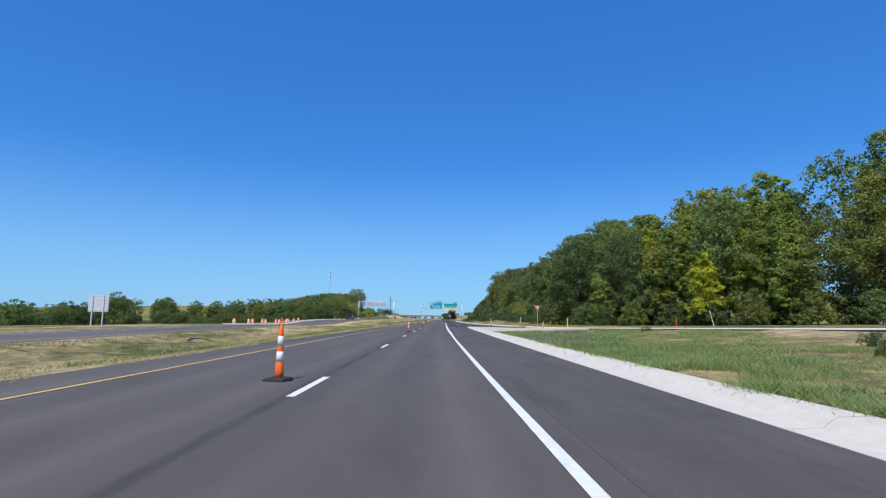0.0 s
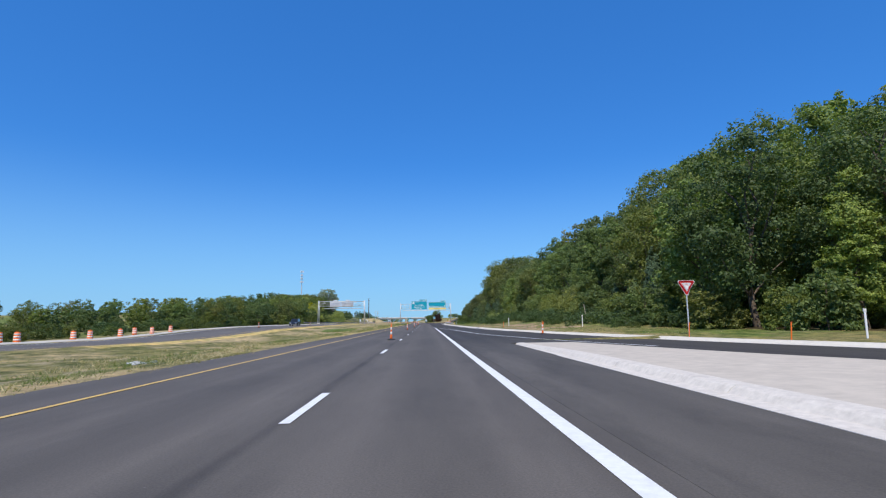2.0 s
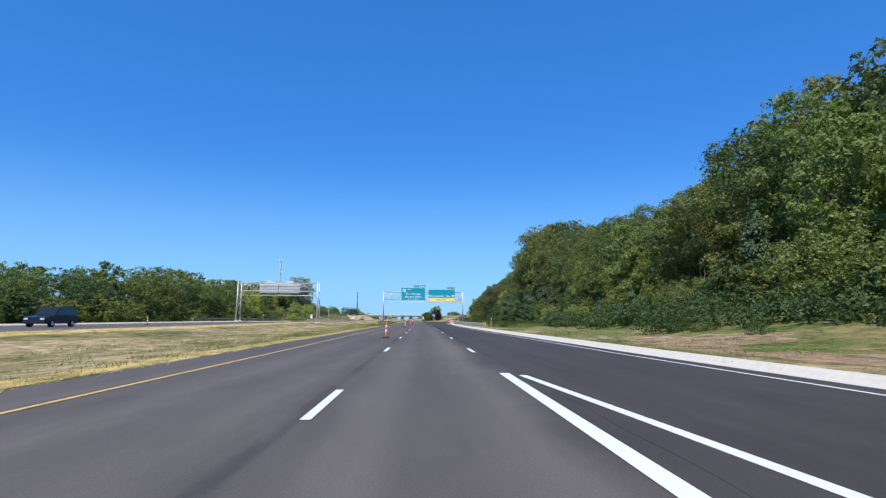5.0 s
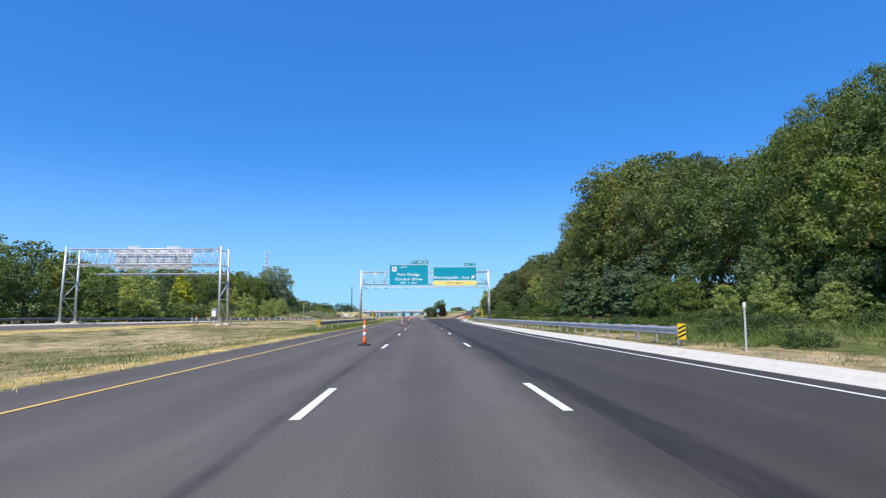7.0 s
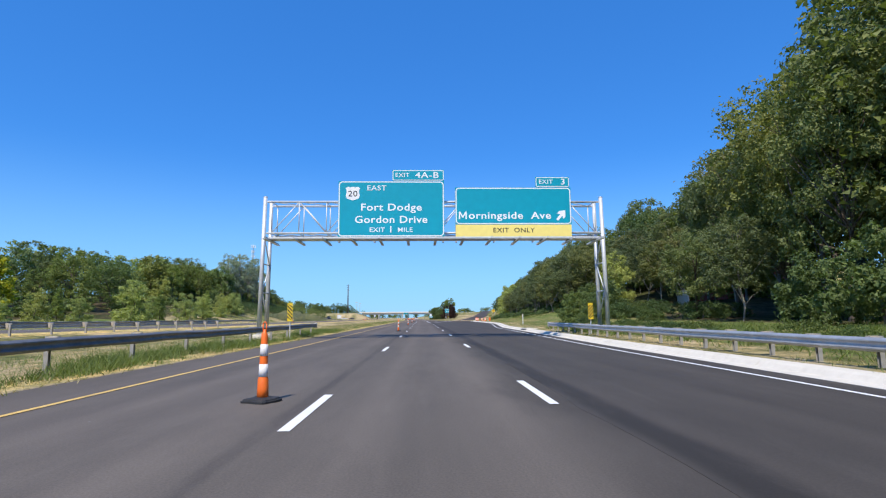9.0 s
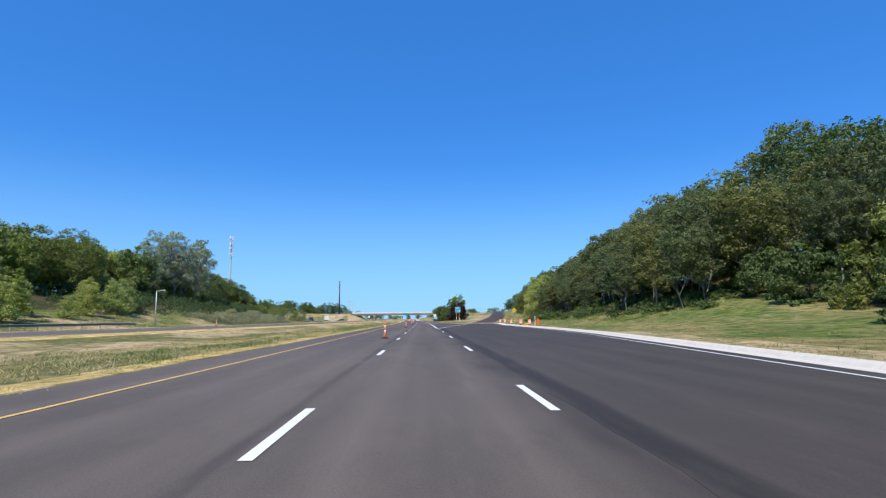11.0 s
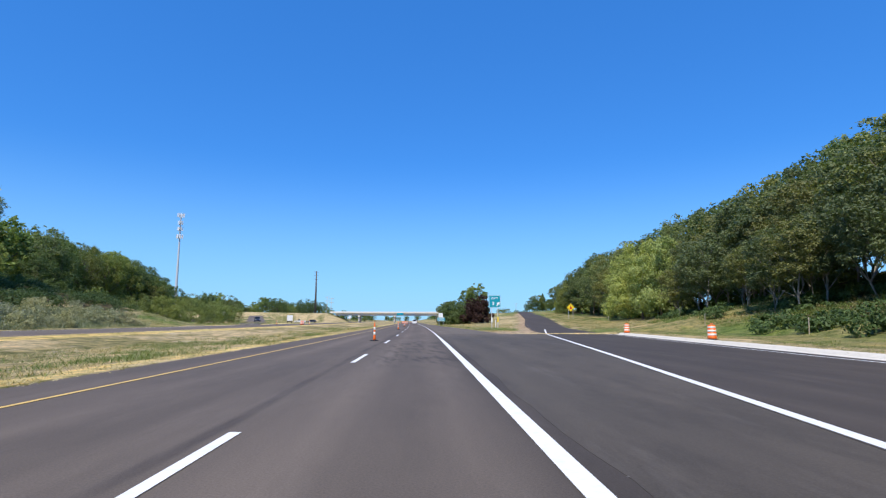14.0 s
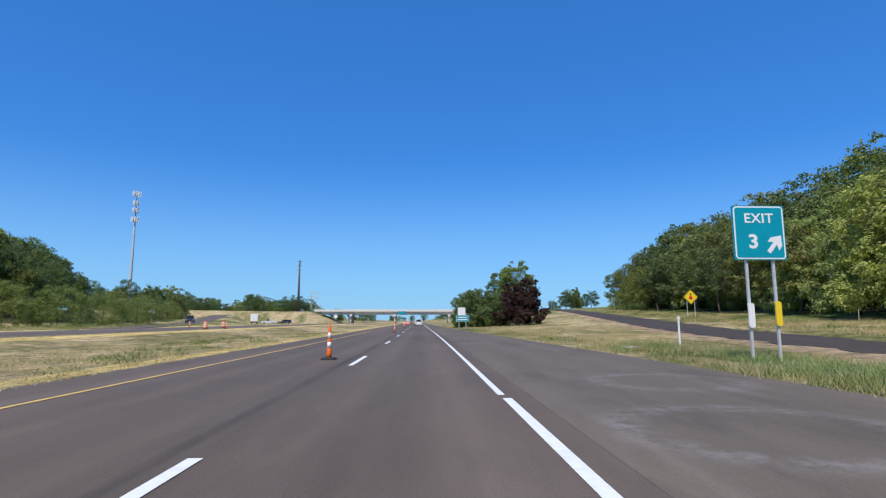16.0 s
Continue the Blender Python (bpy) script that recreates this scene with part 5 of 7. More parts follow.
# ---------- traffic cones and drums ----------
def tall_cone():
    t = thing("traffic_cone", Matrix(), "tall orange traffic cone with white bands on a black rubber base", "traffic cone", "cones along the lane line")
    bm = bmesh.new()
    rim = [(0.265 * (1 + 0.05 * math.sin(5 * a + 1)) / max(abs(math.cos(a)), abs(math.sin(a))) ** 0.85, a) for a in [radians(10 * i) for i in range(36)]]
    rings = []
    for k, z, w in ((0.96, 0.0, 0.0), (0.96, 0.034, 0.004), (0.88, 0.038, 0.004), (0.84, 0.062, 0.005), (0.45, 0.08, 0.003)):
        rings.append([bm.verts.new((r * k * math.cos(a), r * k * math.sin(a), z + w * math.sin(3 * a))) for r, a in rim])
    for u, v in zip(rings, rings[1:]):
        for i in range(36):
            j = (i + 1) % 36
            bm.faces.new((u[i], u[j], v[j], v[i]))
    bm.faces.new(rings[-1])
    bm.faces.new(list(reversed(rings[0])))
    part("rubber_base", bm, RUBBER, t, "flat black rubber base")
    body = curve_of((0.05, 0.094), (0.36, 0.083), (0.38, 0.073), (0.75, 0.062), (1.08, 0.05))
    bm = bmesh.new()
    lathe(bm, [(body(z), z) for z in (0.05, 0.2, 0.36, 0.38, 0.56, 0.75, 0.92, 1.08)] + [(0.034, 1.11), (0.022, 1.13), (0.02, 1.16)], 18)
    part("cone_body", bm, ORANGE, t)
    for a, b in ((0.4, 0.6), (0.73, 0.92)):
        bm = bmesh.new()
        lathe(bm, [(body(a) + 0.003, a), (body((a + b) / 2) + 0.003, (a + b) / 2), (body(b) + 0.003, b)], 18)
        part("reflective_band", bm, REFLECTIVE, t, "white reflective band")
    bm = bmesh.new()
    for x in (-0.035, 0.035):
        tube(bm, (x, 0, 1.12), (x, 0, 1.25), 0.011, n=6)
    tube(bm, (-0.035, 0, 1.25), (0.0, 0, 1.285), 0.011, n=6)
    tube(bm, (0.0, 0, 1.285), (0.035, 0, 1.25), 0.011, n=6)
    tube(bm, (-0.035, 0, 1.125), (0.035, 0, 1.125), 0.012, n=6)
    part("handle", bm, ORANGE, t, "orange loop handle")
    return t


random.seed(3)
CONE = None
CONES = [(10.6, -0.85), (54.2, -0.53), (101.35, -0.7), (146.4, -1.15), (192, -1.0), (239.4, -1.0), (285.0, -0.95), (330.3, -0.85), (376.5, -1.0),
         (425.3, -1.07), (467.6, -0.94), (512.6, -1.1), (557, -1.0), (602, -1.1), (640, -1.0), (668, -0.9), (690, 0.1), (705, 0.7), (722, 1.4)]
for s, d in CONES:
    m = put(s, d, 0.0, random.uniform(-25, 25))
    if CONE is None:
        CONE = tall_cone()
        CONE.matrix_basis = m
    else:
        copy_thing(CONE, m)
for s, d, z in ((77, 17.4, 0.1), (113.5, 13.1, 0.01), (171, -31.7, 0), (221, -32.0, 0), (313, -38.5, 0), (590, -38.2, 0), (572, -25.6, 0), (442, -37.4, 0)):
    c = copy_thing(CONE, put(s, d, opp_z(s) if d < -20 else z, random.uniform(0, 90)))
    c["group"] = "cones beside the roads"


def drum():
    t = thing("traffic_drum", Matrix(), "orange and white striped traffic drum with black base", "traffic drum", "drums along the road")
    bm = bmesh.new()
    lathe(bm, [(0.36, 0.0), (0.36, 0.06), (0.3, 0.09)], 20)
    part("rubber_base", bm, RUBBER, t, "black rubber base ring")
    bm = bmesh.new()
    lathe(bm, [(0.28, 0.05), (0.28, 0.27), (0.27, 0.28), (0.265, 0.5), (0.255, 0.51), (0.25, 0.73), (0.24, 0.74), (0.232, 0.95), (0.2, 0.99), (0.05, 1.0)], 20)
    part("drum_body", bm, ORANGE, t)
    for a, b, r in ((0.3, 0.42, 0.276), (0.54, 0.66, 0.262), (0.78, 0.88, 0.246)):
        bm = bmesh.new()
        lathe(bm, [(r, a), (r - 0.003, b)], 20)
        part("reflective_band", bm, REFLECTIVE, t, "white reflective band")
    bm = bmesh.new()
    for x in (-0.06, 0.06):
        tube(bm, (x, 0, 0.98), (x, 0, 1.08), 0.015, n=6)
    tube(bm, (-0.075, 0, 1.08), (0.075, 0, 1.08), 0.016, n=6)
    part("handle", bm, ORANGE, t)
    return t


DRUM = None
DRUMS = [(s, 19.6, 0.24) for s in (428.5, 436.5, 447.3)] + [(466, 21.2, 0.3), (485, 22.9, 0.3)]
DRUMS += [(s, d, None) for s, d in ((92, -33), (98.5, -32.8), (101, -33), (107, -33.2), (109, -33.2), (117, -33.6), (120, -33.8), (126, -34), (131, -35), (134.5, -34.6), (141, -35.2),
                                   (579, -28.5), (567, -26.6), (690, -3.5), (697, -3.0), (703, -2.2), (711, -2.6), (719, -1.8), (726, -3.2))]
for s, d, z in DRUMS:
    if z is None:
        z = (opp_z(s) if opp_far(s) < d else ground_z(s, d) - 0.01) if d < -10 else 0.0
    else:
        z = ground_z(s, d) - 0.02
    m = put(s, d, z, random.uniform(0, 360), lean=(random.uniform(-1.5, 1.5), random.uniform(-1.5, 1.5)))
    if DRUM is None:
        DRUM = drum()
        DRUM.matrix_basis = m
    else:
        copy_thing(DRUM, m)


# ---------- signs ----------
def rounded(w, h, r, n=5):
    pts = []
    for cx, cz, a0 in ((w / 2 - r, h / 2 - r, 0), (-w / 2 + r, h / 2 - r, 90), (-w / 2 + r, -h / 2 + r, 180), (w / 2 - r, -h / 2 + r, 270)):
        for i in range(n + 1):
            a = radians(a0 + 90 * i / n)
            pts.append((cx + r * math.cos(a), cz + r * math.sin(a)))
    return pts


def plate(name, pts, y0, y1, mat, parent, m=None, label=""):
    """A flat plate with outline pts in x and z; its front is at y0, towards the traffic."""
    bm = bmesh.new()
    f = [bm.verts.new((x, y0, z)) for x, z in pts]
    b = [bm.verts.new((x, y1, z)) for x, z in pts]
    n = len(pts)
    bm.faces.new(f)
    bm.faces.new(list(reversed(b)))
    for i in range(n):
        bm.faces.new((f[(i + 1) % n], f[i], b[i], b[(i + 1) % n]))
    bmesh.ops.recalc_face_normals(bm, faces=bm.faces)
    return part(name, bm, mat, parent, label, m=m)


def lettering(text, size, mat, parent, x, y, z, align="CENTER", fat=0.012, wide=1.0, label=""):
    cu = bpy.data.curves.new("lettering", "FONT")
    cu.body, cu.size, cu.align_x, cu.align_y = text, size * 1.38, align, "CENTER"
    cu.extrude, cu.offset, cu.resolution_u, cu.space_character = 0.004, fat * size, 3, 1.08
    tmp = bpy.data.objects.new("lettering", cu)
    me = bpy.data.meshes.new_from_object(tmp)
    bpy.data.objects.remove(tmp)
    me.materials.clear()
    me.materials.append(mat)
    return piece("lettering", me, parent, Matrix.LocRotScale((x, y, z), Euler((radians(90), 0, 0)), (wide, 1, 1)), label)


ARROW = [(-0.1, -0.55), (0.1, -0.55), (0.1, 0.0), (0.34, -0.16), (0.34, 0.1), (0.0, 0.5), (-0.34, 0.1), (-0.34, -0.16), (-0.1, 0.0)]


def arrow(parent, x, y, z, size, turn, mat, name="arrow"):
    a = radians(turn)
    pts = [(x + size * (u * math.cos(a) + v * math.sin(a)), z + size * (-u * math.sin(a) + v * math.cos(a))) for u, v in ARROW]
    return plate(name, pts, y, y + 0.006, mat, parent)


def guide_panel(parent, x0, x1, z0, z1, y, name="sign_panel", r=0.25, border=0.07, green=None):
    cx, cz, w, h = (x0 + x1) / 2, (z0 + z1) / 2, x1 - x0, z1 - z0
    p = plate(name, [(cx + a, cz + b) for a, b in rounded(w, h, 0.02, 1)], y, y + 0.07, green or SIGN_GREEN, parent)
    plate("white_border", [(cx + a, cz + b) for a, b in rounded(w - 0.05, h - 0.05, r)], y - 0.004, y, SIGN_WHITE, p)
    plate("sign_face", [(cx + a, cz + b) for a, b in rounded(w - 0.05 - 2 * border, h - 0.05 - 2 * border, max(0.02, r - border))], y - 0.008, y - 0.004, green or SIGN_GREEN, p)
    return p


def truss_gantry(name, m, x0, x1, z0, z1, depth, label, foot=lambda x: 0.0, bays=12):
    """A sign bridge: box truss of tubes on two tubular legs at each end."""
    g = thing(name, m, label, "sign gantry")
    for y in (0, depth):
        for z in (z0, z1):
            bm = bmesh.new()
            tube(bm, (x0, y, z), (x1, y, z), 0.075, n=10)
            part("chord", bm, GALVANISED, g)
    xs = frange(x0 + 0.3, x1 - 0.3, (x1 - x0 - 0.6) / bays)
    for i, x in enumerate(xs):
        for y in (0, depth):
            bm = bmesh.new()
            tube(bm, (x, y, z0), (x, y, z1), 0.036, n=7)
            part("strut", bm, GALVANISED, g)
            if i + 1 < len(xs):
                bm = bmesh.new()
                a, b = (z0, z1) if (i % 2 == 0) else (z1, z0)
                tube(bm, (x, y, a), (xs[i + 1], y, b), 0.034, n=7)
                part("diagonal", bm, GALVANISED, g)
        for z in (z0, z1):
            bm = bmesh.new()
            tube(bm, (x, 0, z), (x, depth, z), 0.03, n=6)
            if i + 1 < len(xs):
                tube(bm, (x, 0, z), (xs[i + 1], depth, z), 0.026, n=6)
            part("cross_tie", bm, GALVANISED, g)
    for x, sg in ((x0 - 0.16, -1), (x1 + 0.16, 1)):
        f = foot(x)
        for y in (0, depth):
            bm = bmesh.new()
            tube(bm, (x + 0.12 * sg, y + (0.12 if y else -0.12), f - 0.3), (x, y, z1 + 0.35), 0.15, 0.13, n=16)
            leg = part("leg", bm, GALVANISED, g)
            bm = bmesh.new()
            lathe(bm, [(0.145, 0), (0.14, 0.03), (0.06, 0.06)], 14)
            part("cap", bm, GALVANISED, leg, m=Matrix.Translation((x, y, z1 + 0.33)))
            bm = bmesh.new()
            lathe(bm, [(0.38, f - 0.3), (0.38, f + 0.12), (0.35, f + 0.15)], 16, cx=x + 0.12 * sg, cy=y + (0.12 if y else -0.12))
            part("footing", bm, CONCRETE, g, "concrete footing")
        h = z0 - f
        for k, (za, zb) in enumerate(((0.12, 0.42), (0.42, 0.70), (0.70, 0.97))):
            bm = bmesh.new()
            ya, yb = (0, depth) if k % 2 else (depth, 0)
            tube(bm, (x, ya, f + h * za), (x, yb, f + h * zb), 0.045, n=8)
            part("leg_brace", bm, GALVANISED, g)
            bm = bmesh.new()
            tube(bm, (x, 0, f + h * zb), (x, depth, f + h * zb), 0.045, n=8)
            part("leg_tie", bm, GALVANISED, g)
    return g


def walkway(g, x0, x1, y, z, n):
    """Service walkway below the signs, on long brackets."""
    bm = bmesh.new()
    box(bm, x0, x1, y - 0.65, y + 0.45, z, z + 0.05)
    part("walkway", bm, GALVANISED, g, "steel grating walkway")
    bm = bmesh.new()
    box(bm, x0 + 0.7, x1 - 0.7, y - 1.72, y - 1.65, z - 0.13, z - 0.03, 0.01)
    part("light_rail", bm, GALVANISED, g)
    for yy, zz, r in ((y - 1.5, z - 0.05, 0.04), (y + 0.5, z + 0.1, 0.04)):
        bm = bmesh.new()
        tube(bm, (x0 + 0.7, yy, zz), (x1 - 0.7, yy, zz), r, n=8)
        part("light_rail", bm, GALVANISED, g)
    for x in frange(x0 + 0.5, x1 - 0.5, (x1 - x0 - 1) / n):
        bm = bmesh.new()
        box(bm, x - 0.035, x + 0.035, y - 1.9, y + 1.5, z - 0.14, z - 0.024)
        box(bm, x - 0.09, x + 0.09, y - 1.9, y + 1.5, z - 0.16, z - 0.14)
        part("bracket", bm, GALVANISED, g)


def main_gantry():
    g = truss_gantry("sign_gantry", put(312.7, 0), -9.1, 14.0, 7.15, 9.35, 1.5, "galvanised truss sign bridge across the motorway", lambda x: 0.15)
    walkway(g, -8.6, 13.4, -2.1, 6.35, 12)
    for x in (-4.1, -1.7, 0.6, 3.0, 3.9, 6.5, 9.2, 11.7):
        bm = bmesh.new()
        box(bm, x - 0.05, x + 0.05, -0.6, -0.08, 6.45, 10.0)
        part("sign_hanger", bm, GALVANISED, g)
    a = thing("guide_sign", put(312.0, -0.55, 0.05), "large green motorway guide sign with white lettering", "road sign", "signs on the gantry")
    p = guide_panel(a, -3.6, 3.62, 6.75, 10.6, 0)
    tab = guide_panel(a, 0.06, 3.62, 10.63, 11.4, 0, "exit_tab", 0.1, 0.05)
    lettering("EXIT", 0.3, SIGN_WHITE, tab, 0.75, -0.014, 11.01, fat=0.012, wide=1.1)
    lettering("4A-B", 0.42, SIGN_WHITE, tab, 2.45, -0.014, 11.01, fat=0.016, wide=1.3)
    lettering("EAST", 0.36, SIGN_WHITE, p, -1.0, -0.014, 10.1, fat=0.012, wide=1.15)
    lettering("Fort Dodge", 0.5, SIGN_WHITE, p, 0.0, -0.014, 8.75, fat=0.019, wide=1.19)
    lettering("Gordon Drive", 0.5, SIGN_WHITE, p, 0.0, -0.014, 7.9, fat=0.019, wide=1.15)
    lettering("EXIT", 0.32, SIGN_WHITE, p, -0.95, -0.014, 7.2, fat=0.012, wide=1.1)
    lettering("1", 0.46, SIGN_WHITE, p, -0.02, -0.014, 7.22, fat=0.016, wide=1.1)
    lettering("MILE", 0.32, SIGN_WHITE, p, 0.95, -0.014, 7.2, fat=0.004, wide=1.1)
    sh = [(0.0, -0.5), (0.2, -0.44), (0.42, -0.36), (0.5, -0.14), (0.44, 0.1), (0.46, 0.28), (0.52, 0.4), (0.36, 0.5), (0.18, 0.46), (0.0, 0.5)]
    sh += [(-x, z) for x, z in reversed(sh[1:-1])]
    s = plate("route_shield", [(-2.62 + 0.95 * x, 9.72 + 0.95 * z) for x, z in sh], -0.014, -0.009, SIGN_WHITE, p, label="white route shield")
    lettering("20", 0.42, SIGN_BLACK, s, -2.62, -0.02, 9.7, fat=0.005, wide=1.1)
    b = thing("guide_sign", put(312.0, 7.83, 0.17), "large green guide sign with a yellow lower strip", "road sign", "signs on the gantry")
    p = guide_panel(b, -4.0, 4.02, 7.46, 10.05, 0)
    q = plate("exit_strip", [(x, z) for x, z in ((-3.98, 6.6), (4.0, 6.6), (4.0, 7.44), (-3.98, 7.44))], -0.006, 0.06, STRIP_YELLOW, b, label="pale yellow strip")
    tab = guide_panel(b, 1.58, 3.95, 10.08, 10.8, 0, "exit_tab", 0.1, 0.05)
    lettering("EXIT", 0.3, SIGN_WHITE, tab, 2.3, -0.014, 10.44, fat=0.012, wide=1.1)
    lettering("3", 0.42, SIGN_WHITE, tab, 3.5, -0.014, 10.44, fat=0.016, wide=1.2)
    lettering("orningside  Ave", 0.5, SIGN_WHITE, p, -3.1, -0.014, 8.06, "LEFT", fat=0.019, wide=1.2)
    cap = [(0, 0), (0.09, 0), (0.09, 0.37), (0.245, 0.08), (0.295, 0.08), (0.45, 0.37), (0.45, 0), (0.54, 0), (0.54, 0.52), (0.435, 0.52), (0.27, 0.21), (0.105, 0.52), (0, 0.52)]
    plate("lettering", [(-3.76 + x, 7.83 + z) for x, z in cap], -0.018, -0.01, SIGN_WHITE, p)
    arrow(p, 3.32, -0.014, 8.12, 0.86, 40, SIGN_WHITE)
    lettering("EXIT  ONLY", 0.32, SIGN_BLACK, q, 0.0, -0.012, 7.04, fat=0.01, wide=1.15)


main_gantry()


def far_gantry():
    z = ground_z(281, -22.9)
    g = truss_gantry("sign_gantry", put(280.3, 0), -40.9, -22.9, 7.75, 9.6, 2.6, "pale steel truss sign bridge over the opposite carriageway",
                     lambda x: ground_z(281, x) if x > -30 else 0.8, 11)
    walkway(g, -39.5, -23.5, 4.6, 6.9, 12)
    for x0, x1 in ((-37.0, -32.6), (-32.4, -27.4)):
        t = thing("far_guide_sign", put(283.3, (x0 + x1) / 2), "ribbed aluminium back of a motorway sign", "road sign", "sign backs on the far gantry")
        w = x1 - x0
        bm = bmesh.new()
        box(bm, -w / 2, w / 2, 0.0, 0.05, 7.4, 9.9)
        part("panel", bm, SIGN_BACK, t)
        for zz in frange(7.6, 9.7, 0.35):
            bm = bmesh.new()
            box(bm, -w / 2 + 0.05, w / 2 - 0.05, -0.05, -0.004, zz - 0.03, zz + 0.03)
            part("rib", bm, GALVANISED, t)
        bm = bmesh.new()
        box(bm, -0.7, 0.9, 0.0, 0.05, 9.92, 10.35)
        part("tab", bm, SIGN_BACK, t)


far_gantry()


def post_sign(s, d, name, label, category="road sign"):
    return thing(name, put(s, d, ground_z(s, d)), label, category)


def post(parent, x, z1, r=0.03, y=0.06, mat=None, name="post"):
    bm = bmesh.new()
    box(bm, x - r, x + r, y, y + 2 * r, -0.3, z1, 0.006)
    return part(name, bm, mat or GALVANISED, parent)


def hazard_marker(s, d, way, z0=0.75, h=1.0, w=0.3, base=None):
    t = post_sign(s, d, "hazard_marker", "yellow hazard marker with black diagonal stripes on a post")
    post(t, 0.0, z0 + h, 0.03)
    p = plate("panel", [(x, z0 + h / 2 + z) for x, z in rounded(w, h, 0.03)], 0.0, 0.02, SIGN_YELLOW, t)
    n = max(3, int(h / 0.2))
    for i in range(n):
        zc = z0 + h * (i + 0.5) / n
        k = w * 0.5 * way
        lo, hi = -0.06, 0.06
        pts = [(-w / 2 + 0.012, zc - k + lo), (w / 2 - 0.012, zc + k + lo), (w / 2 - 0.012, zc + k + hi), (-w / 2 + 0.012, zc - k + hi)]
        pts = [(x, max(z0 + 0.02, min(z0 + h - 0.02, z))) for x, z in pts]
        plate("stripe", pts, -0.004, 0.0, SIGN_BLACK, p)


hazard_marker(311.0, -6.95, -1, 1.15, 1.15, 0.34)
hazard_marker(311.0, 12.6, 1, 0.95, 1.05, 0.32)


def yield_sign():
    t = post_sign(99.0, 20.4, "yield_sign", "red and white triangular yield sign on a steel post")
    post(t, 0.0, 3.6, 0.035)

    def tri(k, y0, y1, mat, name, parent):
        pts, c = [], 0.62
        for a in (90, 210, 330):
            for da in (-14, 14):
                r = c * k
                pts.append((r * 1.0 * math.cos(radians(-a + da * 0.5)), 3.45 + r * math.sin(radians(-a + da * 0.5))))
        return plate(name, pts, y0, y1, mat, parent)
    p = tri(1.08, 0.03, 0.04, SIGN_WHITE, "panel", t)
    tri(1.0, 0.025, 0.03, SIGN_RED, "red_border", p)
    tri(0.6, 0.02, 0.025, SIGN_WHITE, "white_centre", p)
    bm = bmesh.new()
    box(bm, -0.13, 0.13, 0.012, 0.018, 3.5, 3.54)
    part("text_bar", bm, SIGN_RED, p)


yield_sign()


def exit_sign():
    t = post_sign(510.5, 13.18, "exit_sign", "green exit sign with white arrow on two steel posts")
    z = -ground_z(510.5, 13.18)
    for x in (-0.45, 0.45):
        post(t, x, z + 4.95, 0.04, 0.07)
    p = guide_panel(t, -0.86, 0.86, z + 3.3, z + 5.1, 0.0, r=0.12, border=0.045)
    lettering("EXIT", 0.32, SIGN_WHITE, p, 0.0, -0.014, z + 4.66, fat=0.024, wide=1.02)
    lettering("3", 0.46, SIGN_WHITE, p, -0.22, -0.014, z + 3.88, fat=0.04, wide=1.1)
    arrow(p, 0.5, -0.014, z + 3.84, 0.68, 38, SIGN_WHITE)
    plate("marker_panel", [(-0.45 + x, z + 1.5 + q) for x, q in rounded(0.2, 0.78, 0.06)], 0.0, 0.05, SIGN_WHITE, t, label="white marker panel")
    plate("marker_panel", [(0.45 + x, z + 1.56 + q) for x, q in rounded(0.2, 0.78, 0.06)], 0.0, 0.05, SIGN_YELLOW, t, label="yellow marker panel")


exit_sign()


def diamond_sign(s, d, z, size, mat, back, label, two=False):
    t = post_sign(s, d, "diamond_sign", label)
    z -= ground_z(s, d)
    for x in ((-0.6, 0.6) if two else (0.0,)):
        post(t, x, z + (0.2 if two else size * 0.6), 0.035, 0.05)
    h = size * 0.707
    p = plate("panel", [(h, z), (0, z + h), (-h, z), (0, z - h)], 0.0, 0.03, mat, t)
    if not back:
        k = h - 0.09
        plate("black_border", [(k, z), (0, z + k), (-k, z), (0, z - k)], -0.004, 0.0, SIGN_BLACK, p)
        k -= 0.05
        q = plate("sign_face", [(k, z), (0, z + k), (-k, z), (0, z - k)], -0.008, -0.004, mat, p)
        plate("arrow_symbol", [(x * 0.2, z + 0.34 + y * 0.2) for x, y in ((-0.35, -0.6), (0.35, -0.6), (0.35, 0.1), (1.0, 0.1), (0, 1.2), (-1.0, 0.1), (-0.35, 0.1))], -0.012, -0.008, SIGN_BLACK, p)
        plate("red_octagon", [(0.3 * math.cos(0.3927 + i * 0.7854), z - 0.14 + 0.3 * math.sin(0.3927 + i * 0.7854)) for i in range(8)], -0.012, -0.008, SIGN_RED, p)


diamond_sign(574, 43.4, 4.95, 1.6, SIGN_YELLOW, False, "yellow diamond warning sign on two posts", True)
diamond_sign(649, -73.1, 3.9, 1.3, SIGN_WHITE, True, "pale diamond sign beside the hill ramp")
diamond_sign(705, -30, 3.0, 1.3, SIGN_WHITE, True, "pale diamond sign near the bridge")


def place_sign():
    t = post_sign(579, 8.75, "place_sign", "green place sign below a white notice on two posts")
    for x in (-0.55, 0.55):
        post(t, x, 2.7, 0.04)
    p = guide_panel(t, -1.05, 1.05, 1.25, 2.2, 0, r=0.1, border=0.04)
    for zz, w in ((1.9, 0.7), (1.56, 0.8)):
        bm = bmesh.new()
        box(bm, -w, w, -0.014, -0.009, zz - 0.07, zz + 0.07)
        part("text_bar", bm, SIGN_WHITE, p)
    plate("white_notice", [(-0.15 + x, 2.85 + z) for x, z in rounded(1.2, 1.2, 0.08)], 0.0, 0.04, SIGN_WHITE, t)


place_sign()


